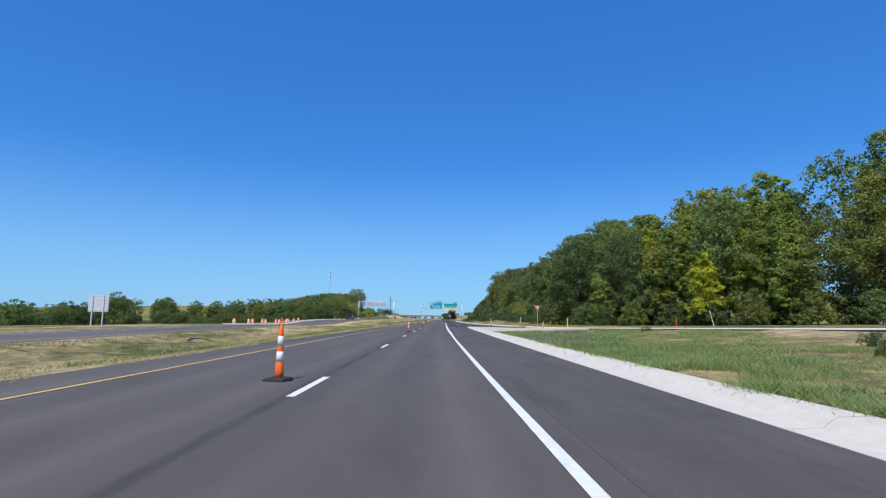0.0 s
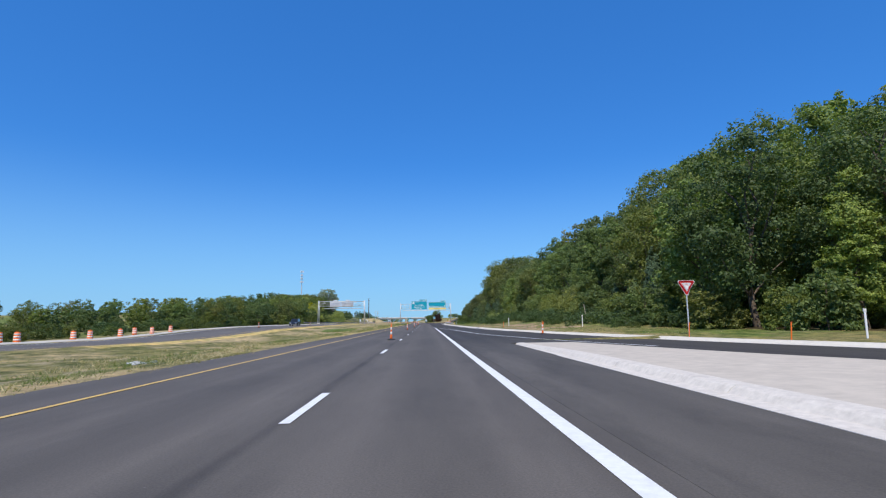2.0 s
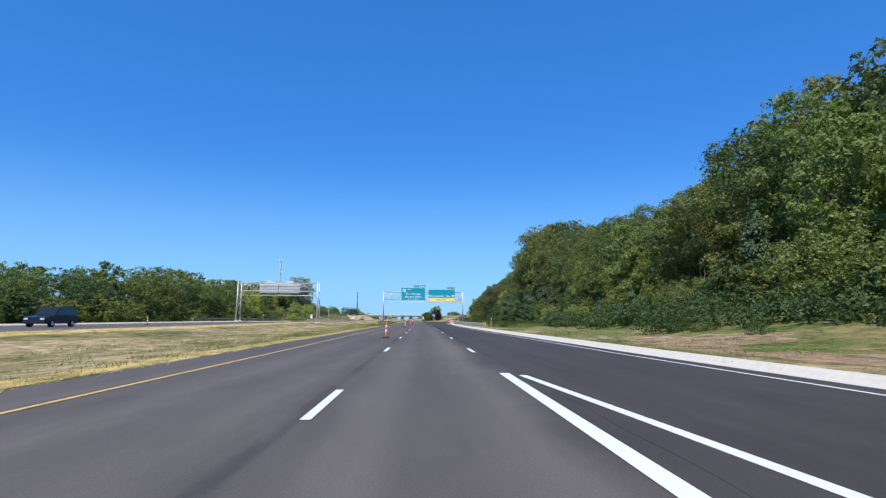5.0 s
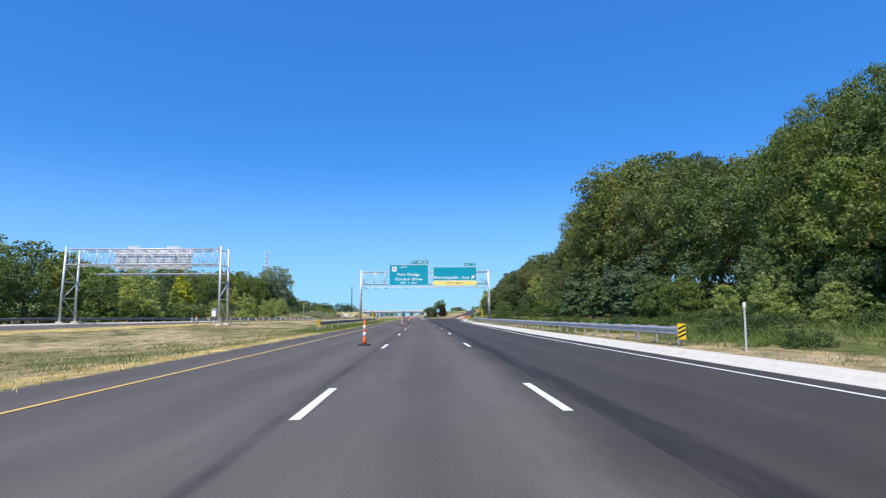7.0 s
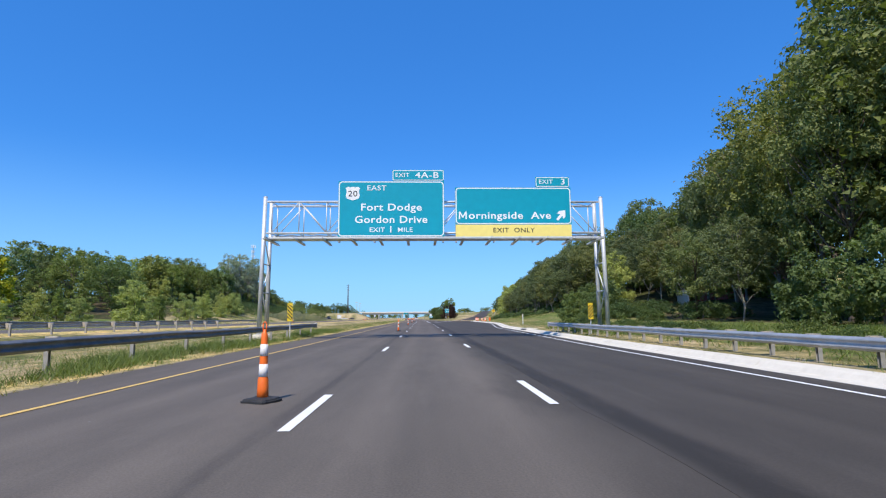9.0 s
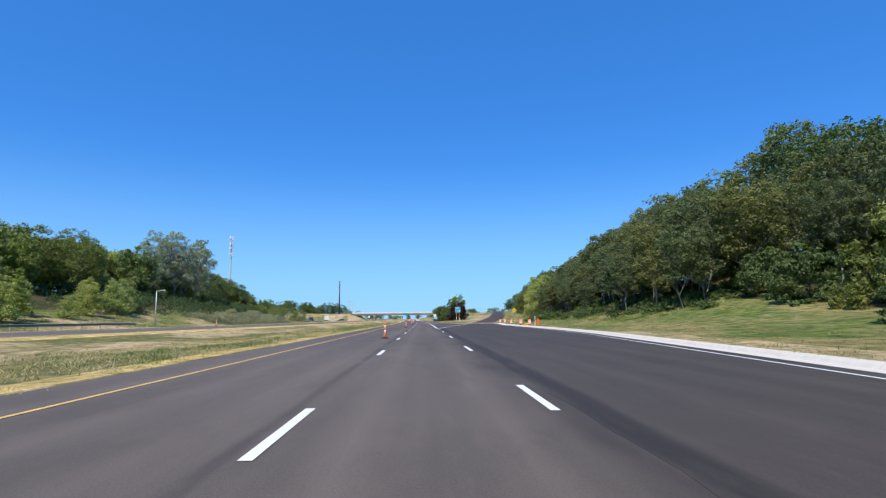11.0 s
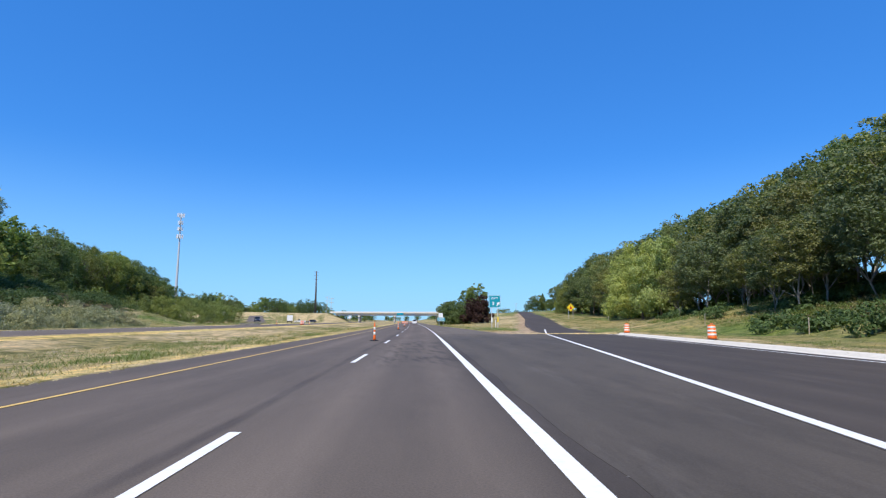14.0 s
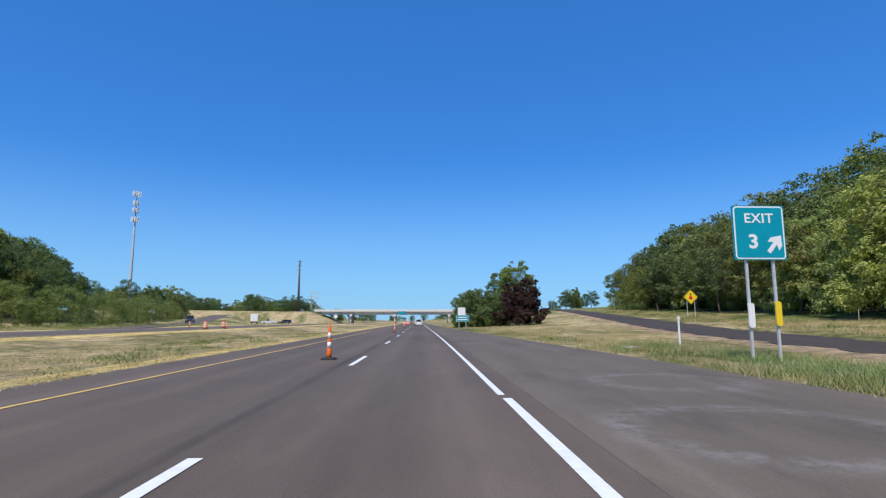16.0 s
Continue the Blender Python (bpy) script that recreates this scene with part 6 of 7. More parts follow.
def notice_back():
    """The pale sign at the edge of the opposite carriageway."""
    t = post_sign(53, -31.5, "notice_board", "pale grey back of a road sign on two posts")
    z = 0.55
    for x in (-0.55, 0.55):
        post(t, x, z + 2.6, 0.05, -0.1)
    bm = bmesh.new()
    box(bm, -1.0, 1.0, 0.0, 0.05, z + 0.95, z + 2.6)
    p = part("panel", bm, SIGN_BACK, t)
    for zz in frange(z + 1.1, z + 2.45, 0.33):
        bm = bmesh.new()
        box(bm, -0.96, 0.96, -0.03, -0.004, zz - 0.02, zz + 0.02)
        part("rib", bm, GALVANISED, p)


notice_back()


# ---------- marker posts and stakes ----------
def marker_post(s, d, h, r, mat, label, name="marker_post", lean=(0, 0)):
    t = thing(name, put(s, d, ground_z(s, d), 0, lean=lean), label, "marker post")
    bm = bmesh.new()
    box(bm, -r, r, -r * 0.6, r * 0.6, -0.2, h, r * 0.3)
    part("post", bm, mat, t)
    if h > 1.0 and mat is not WEATHERED_WOOD:
        bm = bmesh.new()
        box(bm, -r * 1.5, r * 1.5, -r * 0.8, r * 0.8, h - 0.01, h + 0.14, r * 0.3)
        part("reflector", bm, REFLECTIVE, t, "white reflector")


for s, d in ((161.8, 17.2), (129, 21.5), (87, 23.2), (427.0, 20.2), (352, 15.8), (519.4, 14.6)):
    marker_post(s, d, 1.3, 0.045, SIGN_WHITE, "white marker post in the grass")
marker_post(230.8, 11.55, 1.35, 0.028, GALVANISED, "tall pale steel marker post behind the kerb", lean=(0, 1.5))
marker_post(54, 30.5, 1.5, 0.028, SIGN_WHITE, "white post leaning beside the slip road", lean=(0, -14))
marker_post(134.9, 23.9, 2.6, 0.04, WEATHERED_WOOD, "leaning pale pole at the wood's edge", lean=(0, -9))
for s, d in ((124, 15.4), (148, 14.2), (89, 20.8), (97.5, 19.6), (56, 27.5)):
    marker_post(s, d, 0.95, 0.03, ORANGE, "thin orange survey stake in the grass", "survey_stake", (2, 3))
for s, d in ((465, 27), (485, 31), (540, 41)):
    marker_post(s, d, 1.1, 0.03, WEATHERED_WOOD, "thin wooden stake in the grass", "survey_stake", (1, 2))


# ---------- guard rails ----------
W_BEAM = [(0.0, -0.155), (0.022, -0.14), (0.075, -0.1), (0.08, -0.075), (0.03, -0.03), (0.02, 0.0), (0.03, 0.03), (0.08, 0.075), (0.075, 0.1), (0.022, 0.14), (0.0, 0.155)]


def rail_piece(s0, s1, line, z, face, mat, step=1.905):
    rows, verts = frange(s0, s1, step), []
    n = len(W_BEAM)
    for s in rows:
        for u, h in W_BEAM:
            verts.append(at(s, line(s) + face * u, z(s) + 0.62 + h))
        for u, h in reversed(W_BEAM):
            verts.append(at(s, line(s) + face * (u - 0.012), z(s) + 0.62 + h))
    w = 2 * n
    faces = [(i * w + j, i * w + (j + 1) % w, (i + 1) * w + (j + 1) % w, (i + 1) * w + j) for i in range(len(rows) - 1) for j in range(w)]
    faces += [tuple(range(w)), tuple(range((len(rows) - 1) * w, len(rows) * w))]
    return mesh_of("rail", verts, faces, mat)


def guard_rail(s0, s1, line, face, label, near_end=False, marker=False, post_step=1.905, lift=0.0, steel=None):
    """face: the side of the traffic, +1 to the right."""
    z = lambda s: ground_z(s, line(s) - face * 0.15) + lift
    g = thing("guard_rail", Matrix(), label, "guard rail")
    joints = frange(s0, s1, 7.62)
    for a, b in zip(joints, joints[1:]):
        piece("rail", rail_piece(a - 0.06, b + 0.06, line, z, face, steel or RAIL_STEEL), g)
    for s in frange(s0 + 0.5, s1 - 0.3, post_step):
        bm = bmesh.new()
        for u in ((-0.055, 0.055, -0.05, -0.043), (-0.055, 0.055, 0.043, 0.05), (-0.004, 0.004, -0.043, 0.043)):
            box(bm, u[0], u[1], u[2], u[3], -0.45, 0.8)
        part("post", bm, POST_STEEL, g, m=put(s, line(s) - face * 0.27, z(s)))
        bm = bmesh.new()
        box(bm, -0.1, 0.1, -0.07, 0.07, 0.46, 0.8, 0.008)
        part("block", bm, WEATHERED_WOOD, g, m=put(s, line(s) - face * 0.11, z(s)))
    if near_end:
        bm = bmesh.new()
        box(bm, -0.07, 0.1, -0.3, -0.03, 0.42, 0.82, 0.02)
        part("end_head", bm, RAIL_STEEL, g, m=put(s0, line(s0), z(s0)))
        bm = bmesh.new()
        box(bm, -0.025, 0.025, -0.02, 0.02, -0.2, 0.6)
        tube(bm, (0, 0.2, 0.05), (0, 2.2, 0.6), 0.015, n=6)
        part("anchor_cable", bm, RAIL_STEEL, g, m=put(s0, line(s0) - face * 0.1, z(s0)))
    if marker:
        p = plate("end_marker", [(x, 0.62 + v) for x, v in rounded(0.3, 0.56, 0.02)], -0.335, -0.325, SIGN_YELLOW, g, put(s0, line(s0), z(s0)), "yellow and black end marker")
        for i in range(3):
            zc = 0.47 + 0.15 * i
            plate("stripe", [(-0.14, zc - 0.1), (0.14, zc + 0.03), (0.14, zc + 0.1), (-0.14, zc - 0.03)], -0.34, -0.336, SIGN_BLACK, p)
    bm = bmesh.new()
    box(bm, -0.1, 0.12, -0.02, 0.3, 0.42, 0.82, 0.05)
    part("end_shoe", bm, RAIL_STEEL, g, m=put(s1, line(s1), z(s1)))


guard_rail(234, 322, lambda s: edge_right(s) + 1.95, -1, "galvanised steel guard rail on wooden posts behind the kerb", True, True, lift=-0.1)
guard_rail(262, 321, flat(-7.3), 1, "galvanised steel guard rail on wooden posts beside the median", True, True, 3.81, 0.12, RAIL_DARK)
guard_rail(276, 344, lambda s: opp_near(s) + 1.6, -1, "galvanised steel guard rail beyond the median", True, False, 3.81)
guard_rail(258, 420, lambda s: opp_far(s) - 2.1, 1, "dark grey steel guard rail along the opposite carriageway", False, False, 3.81, 0.0, RAIL_DARK)


def control_box(s, d):
    t = thing("control_box", put(s, d, ground_z(s, d)), "white control cabinet on a post by the gantry leg", "control box")
    post(t, 0.0, 1.0, 0.05, -0.05)
    bm = bmesh.new()
    box(bm, -0.28, 0.28, -0.18, 0.18, 0.9, 1.9, 0.02)
    b = part("cabinet", bm, SIGN_WHITE, t)
    bm = bmesh.new()
    box(bm, -0.24, 0.24, -0.195, -0.183, 0.95, 1.85, 0.004)
    part("door", bm, SIGN_WHITE, b)


control_box(284, -24.6)


# ---------- the bridge over the motorway ----------
def bridge():
    b = thing("road_bridge", put(750, -3.9), "pale concrete road bridge on round piers over the motorway", "bridge")
    x0, x1 = -38.5, 27.0
    for y in (-5.2, -1.8, 1.8, 5.2):
        bm = bmesh.new()
        for a, c, e, f in ((-0.35, 0.35, 4.25, 4.5), (-0.12, 0.12, 4.49, 5.35), (-0.45, 0.45, 5.34, 5.55)):
            box(bm, x0, x1, y + a, y + c, e, f)
        part("girder", bm, BRIDGE, b)
    bm = bmesh.new()
    box(bm, x0 - 3, x1 + 3, -6.4, 6.4, 5.553, 5.82, 0.02)
    part("deck", bm, BRIDGE, b)
    for y in (-6.25, 6.25):
        bm = bmesh.new()
        box(bm, x0 - 3, x1 + 3, y - 0.16, y + 0.16, 5.823, 6.5, 0.03)
        part("parapet", bm, BRIDGE, b)
    for x in (-25.0, -4.6, 20.5):
        bm = bmesh.new()
        box(bm, x - 0.55, x + 0.55, -5.8, 5.8, 3.35, 4.247, 0.05)
        cap = part("pier_cap", bm, BRIDGE, b)
        for y in (-4.4, 0, 4.4):
            bm = bmesh.new()
            tube(bm, (x, y, -0.2), (x, y, 3.36), 0.45, n=18)
            part("pier", bm, BRIDGE, b)
    for x, sg in ((x0, -1), (x1, 1)):
        bm = bmesh.new()
        box(bm, x + (0.1 if sg > 0 else -1.6), x + (1.6 if sg > 0 else -0.1), -6.3, 6.3, 2.4, 4.245, 0.03)
        part("abutment", bm, BRIDGE, b)
    bm = bmesh.new()
    box(bm, -3.4, 0.4, -6.46, -6.415, 4.6, 5.7)
    part("small_guide_panel", bm, SIGN_GREEN, b, "small green guide sign")
    # earth ramps that carry the side street
    for name, xa, xb, far in (("embankment_left", x0, x0 + 9, -95), ("embankment_right", x1, x1 - 5.5, 75)):
        verts, faces = [], []
        sg = -1 if far < 0 else 1
        rows = [(xb, 0.0), (xa, 4.1), (xa + sg * 6, 5.6), (xa + sg * 25, 5.7), (far, 6.2), (far * 1.6, 6.2)]
        for x, h in rows:
            for y, k in ((-30, 0.0), (-18, 0.35), (-9, 0.93), (-6.8, 1.0), (6.8, 1.0), (9, 0.93), (18, 0.35), (30, 0.0)):
                yy = y if abs(y) > 10 or h > 1 else y
                verts.append((x, yy, max(-0.3, h * k - 0.05) + 0.12 * noise.noise(Vector((x * 0.2, yy * 0.2, 3)))))
        faces = [(i * 8 + j, i * 8 + j + 1, (i + 1) * 8 + j + 1, (i + 1) * 8 + j) for i in range(len(rows) - 1) for j in range(7)]
        e = new(name, mesh_of(name, verts, faces, GROUND_DRY, True))
        e.matrix_basis = put(750, -3.9)
        tagged(e, "dry grass embankment that carries the side street", "embankment", kind="structure")


bridge()


# ---------- mast, poles, wires ----------
def phone_mast():
    s, d = 778, -146
    z = ground_z(s, d)
    t = thing("phone_mast", put(s, d, z), "tall galvanised phone mast with white aerials at four levels", "mast")
    top = 68.6 - z
    bm = bmesh.new()
    limb(bm, [Vector((0, 0, top * q - 0.3)) for q in (0, 0.2, 0.4, 0.55, 0.75, 1.0)], [0.95, 0.82, 0.7, 0.6, 0.48, 0.32], 14)
    part("mast_pole", bm, MAST_GREY, t)
    for h, r, n in ((0.985, 2.1, 9), (0.91, 1.5, 6), (0.85, 1.7, 6), (0.775, 2.0, 9)):
        bm = bmesh.new()
        zc = top * h
        for i in range(3):
            a0, a1 = radians(120 * i + 30), radians(120 * i + 150)
            p, q = Vector((r * math.cos(a0), r * math.sin(a0), zc)), Vector((r * math.cos(a1), r * math.sin(a1), zc))
            tube(bm, p, q, 0.08, n=6)
            tube(bm, (0, 0, zc), p, 0.08, n=6)
            tube(bm, p + Vector((0, 0, 0.9)), q + Vector((0, 0, 0.9)), 0.06, n=6)
        f = part("aerial_frame", bm, MAST_GREY, t)
        for i in range(n):
            a = radians(360 * i / n + 15)
            bm = bmesh.new()
            box(bm, -0.22, 0.22, -0.12, 0.12, -1.2, 1.4, 0.05)
            part("aerial", bm, SIGN_WHITE, f, m=pose(r * math.cos(a) * 0.95, r * math.sin(a) * 0.95, zc, 0, 0, math.degrees(a) + 90))


phone_mast()


def power_pole(s, d, top, r, arms, label):
    z = ground_z(s, d)
    t = thing("power_pole", put(s, d, z), label, "utility pole")
    bm = bmesh.new()
    tube(bm, (0, 0, -0.3), (0, 0, top - z), r, r * 0.45, n=12)
    part("pole", bm, DARK_STEEL if top > 20 else WEATHERED_WOOD, t)
    for k in range(arms):
        zc = top - z - 0.6 - 2.2 * k
        bm = bmesh.new()
        box(bm, -1.3, 1.3, -0.07, 0.07, zc - 0.08, zc + 0.08)
        a = part("cross_arm", bm, DARK_STEEL if top > 20 else WEATHERED_WOOD, t)
        for x in (-1.2, 1.2):
            bm = bmesh.new()
            lathe(bm, [(0.05, zc + 0.075), (0.09, zc + 0.15), (0.05, zc + 0.25), (0.09, zc + 0.3), (0.04, zc + 0.4)], 8, cx=x)
            part("insulator", bm, GALVANISED, a)


power_pole(766, -57.5, 31.6, 0.75, 3, "tall dark steel power pole near the bridge")
power_pole(747, -45.3, 14.5, 0.2, 2, "wooden power pole beside the bridge ramp")
power_pole(749, -48.0, 15.5, 0.2, 2, "wooden power pole beside the bridge ramp")
power_pole(900, 95, 17, 0.2, 1, "wooden power pole on the rise")


def lamp_post(s, d, h):
    z = ground_z(s, d)
    t = thing("street_lamp", put(s, d, z), "grey steel street lamp beside the opposite carriageway", "street lamp")
    bm = bmesh.new()
    tube(bm, (0, 0, -0.3), (0, 0, h), 0.09, 0.06, n=10)
    tube(bm, (0, 0, h), (0.9, 0, h + 0.15), 0.04, n=8)
    part("pole", bm, GALVANISED, t)
    bm = bmesh.new()
    box(bm, 0.8, 1.5, -0.13, 0.13, h + 0.08, h + 0.2, 0.03)
    part("lamp_head", bm, GALVANISED, t)


lamp_post(432, -44, 6.0)


# ---------- vehicles ----------
GLASS = painted("dark_car_glass", (0.02, 0.024, 0.028), 0.08, 0, 0.1, 3, 0)
LAMP_RED = painted("red_lamp", (0.4, 0.01, 0.01), 0.25, 0, 0.05, 5, 0)
LAMP_CLEAR = painted("clear_lamp", (0.7, 0.7, 0.7), 0.15, 0.2, 0.05, 5, 0)


def vehicle(m, name, label, col, length=4.7, width=1.85, height=1.65, hood=0.28, boot=0.05, pickup=False):
    t = thing(name, m, label, "car")
    paint_mat = painted(name + "_paint", col, 0.3, 0.1, 0.05, 3, 0)
    L, W, H = length / 2, width / 2, height
    belt = H * 0.58
    prof = [(-L, 0.35), (-L * 0.98, 0.3), (L * 0.98, 0.3), (L, 0.42), (L * 0.99, belt * 0.8), (L - length * hood * 0.9, belt), (-L + 0.05, belt), (-L, belt * 0.9)]
    bm = bmesh.new()
    rings = []
    for x, k in ((-W, 0.96), (-W * 0.97, 1.0), (W * 0.97, 1.0), (W, 0.96)):
        rings.append([bm.verts.new((x, y * (1 if abs(x) < W else 0.985), 0.3 + (z - 0.3) * k)) for y, z in prof])
    n = len(prof)
    for a, b in zip(rings, rings[1:]):
        for i in range(n):
            bm.faces.new((a[i], a[(i + 1) % n], b[(i + 1) % n], b[i]))
    bm.faces.new(rings[0])
    bm.faces.new(list(reversed(rings[-1])))
    bmesh.ops.recalc_face_normals(bm, faces=bm.faces)
    bmesh.ops.bevel(bm, geom=[e for e in bm.edges if e.calc_face_angle(0) > 0.5], offset=0.05, segments=2, affect="EDGES")
    part("body", bm, paint_mat, t)
    y0, y1 = (-L * (0.1 if pickup else 0.96), L - length * hood)
    bm = bmesh.new()
    lo = [(-W * 0.95, y0, belt - 0.02), (W * 0.95, y0, belt - 0.02), (W * 0.95, y1, belt - 0.02), (-W * 0.95, y1, belt - 0.02)]
    hi = [(-W * 0.8, y0 + 0.22, H), (W * 0.8, y0 + 0.22, H), (W * 0.8, y1 - 0.75, H), (-W * 0.8, y1 - 0.75, H)]
    a, b = [bm.verts.new(v) for v in lo], [bm.verts.new(v) for v in hi]
    bm.faces.new(b)
    for i in range(4):
        bm.faces.new((a[i], a[(i + 1) % 4], b[(i + 1) % 4], b[i]))
    bmesh.ops.bevel(bm, geom=list(bm.edges), offset=0.05, segments=2, affect="EDGES")
    part("cabin", bm, paint_mat, t)

    def pane(q, name):
        c = sum((Vector(v) for v in q), Vector()) / 4
        nrm = (Vector(q[1]) - Vector(q[0])).cross(Vector(q[3]) - Vector(q[0])).normalized()
        if nrm.dot(c - Vector((0, (y0 + y1) / 2, belt))) < 0:
            nrm = -nrm
        bm = bmesh.new()
        outer = [bm.verts.new(c + (Vector(v) - c) * 0.84 + nrm * 0.014) for v in q]
        inner = [bm.verts.new(c + (Vector(v) - c) * 0.84 - nrm * 0.02) for v in q]
        bm.faces.new(outer)
        bm.faces.new(list(reversed(inner)))
        for i in range(4):
            bm.faces.new((outer[i], inner[i], inner[(i + 1) % 4], outer[(i + 1) % 4]))
        bmesh.ops.recalc_face_normals(bm, faces=bm.faces)
        part(name, bm, GLASS, t)
    for i, nm in ((0, "rear_window"), (1, "side_window"), (2, "windscreen"), (3, "side_window")):
        pane((lo[i], lo[(i + 1) % 4], hi[(i + 1) % 4], hi[i]), nm)
    for x in (-W * 0.93, W * 0.93):
        for y in (-L * 0.6, L * 0.62):
            bm = bmesh.new()
            tube(bm, (x - 0.12, y, 0.34), (x + 0.12, y, 0.34), 0.34, n=20)
            w = part("wheel", bm, RUBBER, t)
            bm = bmesh.new()
            tube(bm, (x - 0.126, y, 0.34), (x + 0.126, y, 0.34), 0.2, n=14)
            part("rim", bm, GALVANISED, w)
        bm = bmesh.new()
        sx = -1 if x < 0 else 1
        box(bm, sx * W * 0.72 - 0.16, sx * W * 0.72 + 0.16, -L - 0.02, -L + 0.1, belt * 0.72, belt * 0.95, 0.02)
        part("tail_light", bm, LAMP_RED, t)
        bm = bmesh.new()
        box(bm, sx * W * 0.7 - 0.18, sx * W * 0.7 + 0.18, L - 0.14, L + 0.012, belt * 0.6, belt * 0.76, 0.02)
        part("headlight", bm, LAMP_CLEAR, t)
    for y in (-L - 0.05, L - 0.05):
        bm = bmesh.new()
        box(bm, -W * 0.94, W * 0.94, y, y + 0.12, 0.32, 0.52, 0.03)
        part("bumper", bm, paint_mat, t)


vehicle(put(645, 1.9, 0.0), "white_car", "white estate car driving ahead in the lane", (0.75, 0.75, 0.74), 4.8, 1.9, 1.75)
vehicle(put(632, -55.5, left_ramp_z(632) + 0.03, 200), "dark_car", "dark blue off-road car on the hill ramp", (0.02, 0.03, 0.06), 4.7, 1.9, 1.8)
vehicle(put(694, -52.5, ground_z(694, -52.5), 100), "parked_car", "white pickup parked at the works site", (0.7, 0.7, 0.7), 5.4, 1.95, 1.8, pickup=True)
vehicle(put(699, -48.0, ground_z(699, -48.0), 80), "parked_car", "dark grey car parked at the works site", (0.05, 0.05, 0.055), 4.6, 1.8, 1.5)
vehicle(put(204.5, -32.5, opp_z(204.5), 182), "dark_car", "dark blue off-road car on the opposite carriageway", (0.012, 0.018, 0.035), 4.8, 1.95, 1.85)


def box_truck(s, d, turn):
    t = thing("box_truck", put(s, d, ground_z(s, d), turn), "white box truck parked at the works site", "truck")
    bm = bmesh.new()
    box(bm, -1.2, 1.2, -3.4, 1.4, 0.95, 3.5, 0.06)
    part("cargo_box", bm, SIGN_WHITE, t)
    bm = bmesh.new()
    box(bm, -1.05, 1.05, 1.5, 3.2, 0.6, 2.4, 0.2)
    cab = part("cab", bm, SIGN_WHITE, t)
    bm = bmesh.new()
    box(bm, -0.9, 0.9, 3.15, 3.22, 1.5, 2.2, 0.02)
    part("windscreen", bm, GLASS, cab)
    bm = bmesh.new()
    box(bm, -0.9, 0.9, -3.4, 3.0, 0.6, 0.93)
    part("chassis", bm, DARK_STEEL, t)
    for x in (-0.95, 0.95):
        for y in (-2.2, 2.3):
            bm = bmesh.new()
            tube(bm, (x - 0.15, y, 0.45), (x + 0.15, y, 0.45), 0.45, n=18)
            part("wheel", bm, RUBBER, t)


box_truck(687, -55.8, 15)


def excavator(s, d, turn):
    t = thing("excavator", put(s, d, ground_z(s, d), turn), "small orange excavator at the works site", "excavator")
    for x in (-0.9, 0.9):
        bm = bmesh.new()
        box(bm, x - 0.25, x + 0.25, -1.5, 1.5, 0.0, 0.7, 0.25)
        part("track", bm, RUBBER, t)
    bm = bmesh.new()
    box(bm, -1.1, 1.1, -1.6, 1.0, 0.75, 1.5, 0.12)
    part("body", bm, ORANGE, t)
    bm = bmesh.new()
    box(bm, -1.0, 0.0, -0.3, 0.95, 1.5, 2.6, 0.1)
    part("cab", bm, GLASS, t)
    bm = bmesh.new()
    tube(bm, (0.35, 0.9, 1.3), (0.35, 2.6, 3.3), 0.16, n=8)
    tube(bm, (0.35, 2.6, 3.3), (0.35, 4.2, 1.5), 0.13, n=8)
    part("arm", bm, ORANGE, t)
    bm = bmesh.new()
    box(bm, 0.0, 0.7, 3.9, 4.6, 0.7, 1.5, 0.1)
    part("bucket", bm, DARK_STEEL, t)


excavator(735, -66, 60)


# ---------- houses behind the trees ----------
WALL_RED = painted("red_siding", (0.32, 0.07, 0.06), 0.8, 0, 0.12, 2, 0.1)
WALL_WHITE = painted("white_siding", (0.74, 0.74, 0.72), 0.8, 0, 0.06, 2, 0.1)
ROOF = painted("grey_shingles", (0.22, 0.21, 0.2), 0.95, 0, 0.25, 5, 0.5)


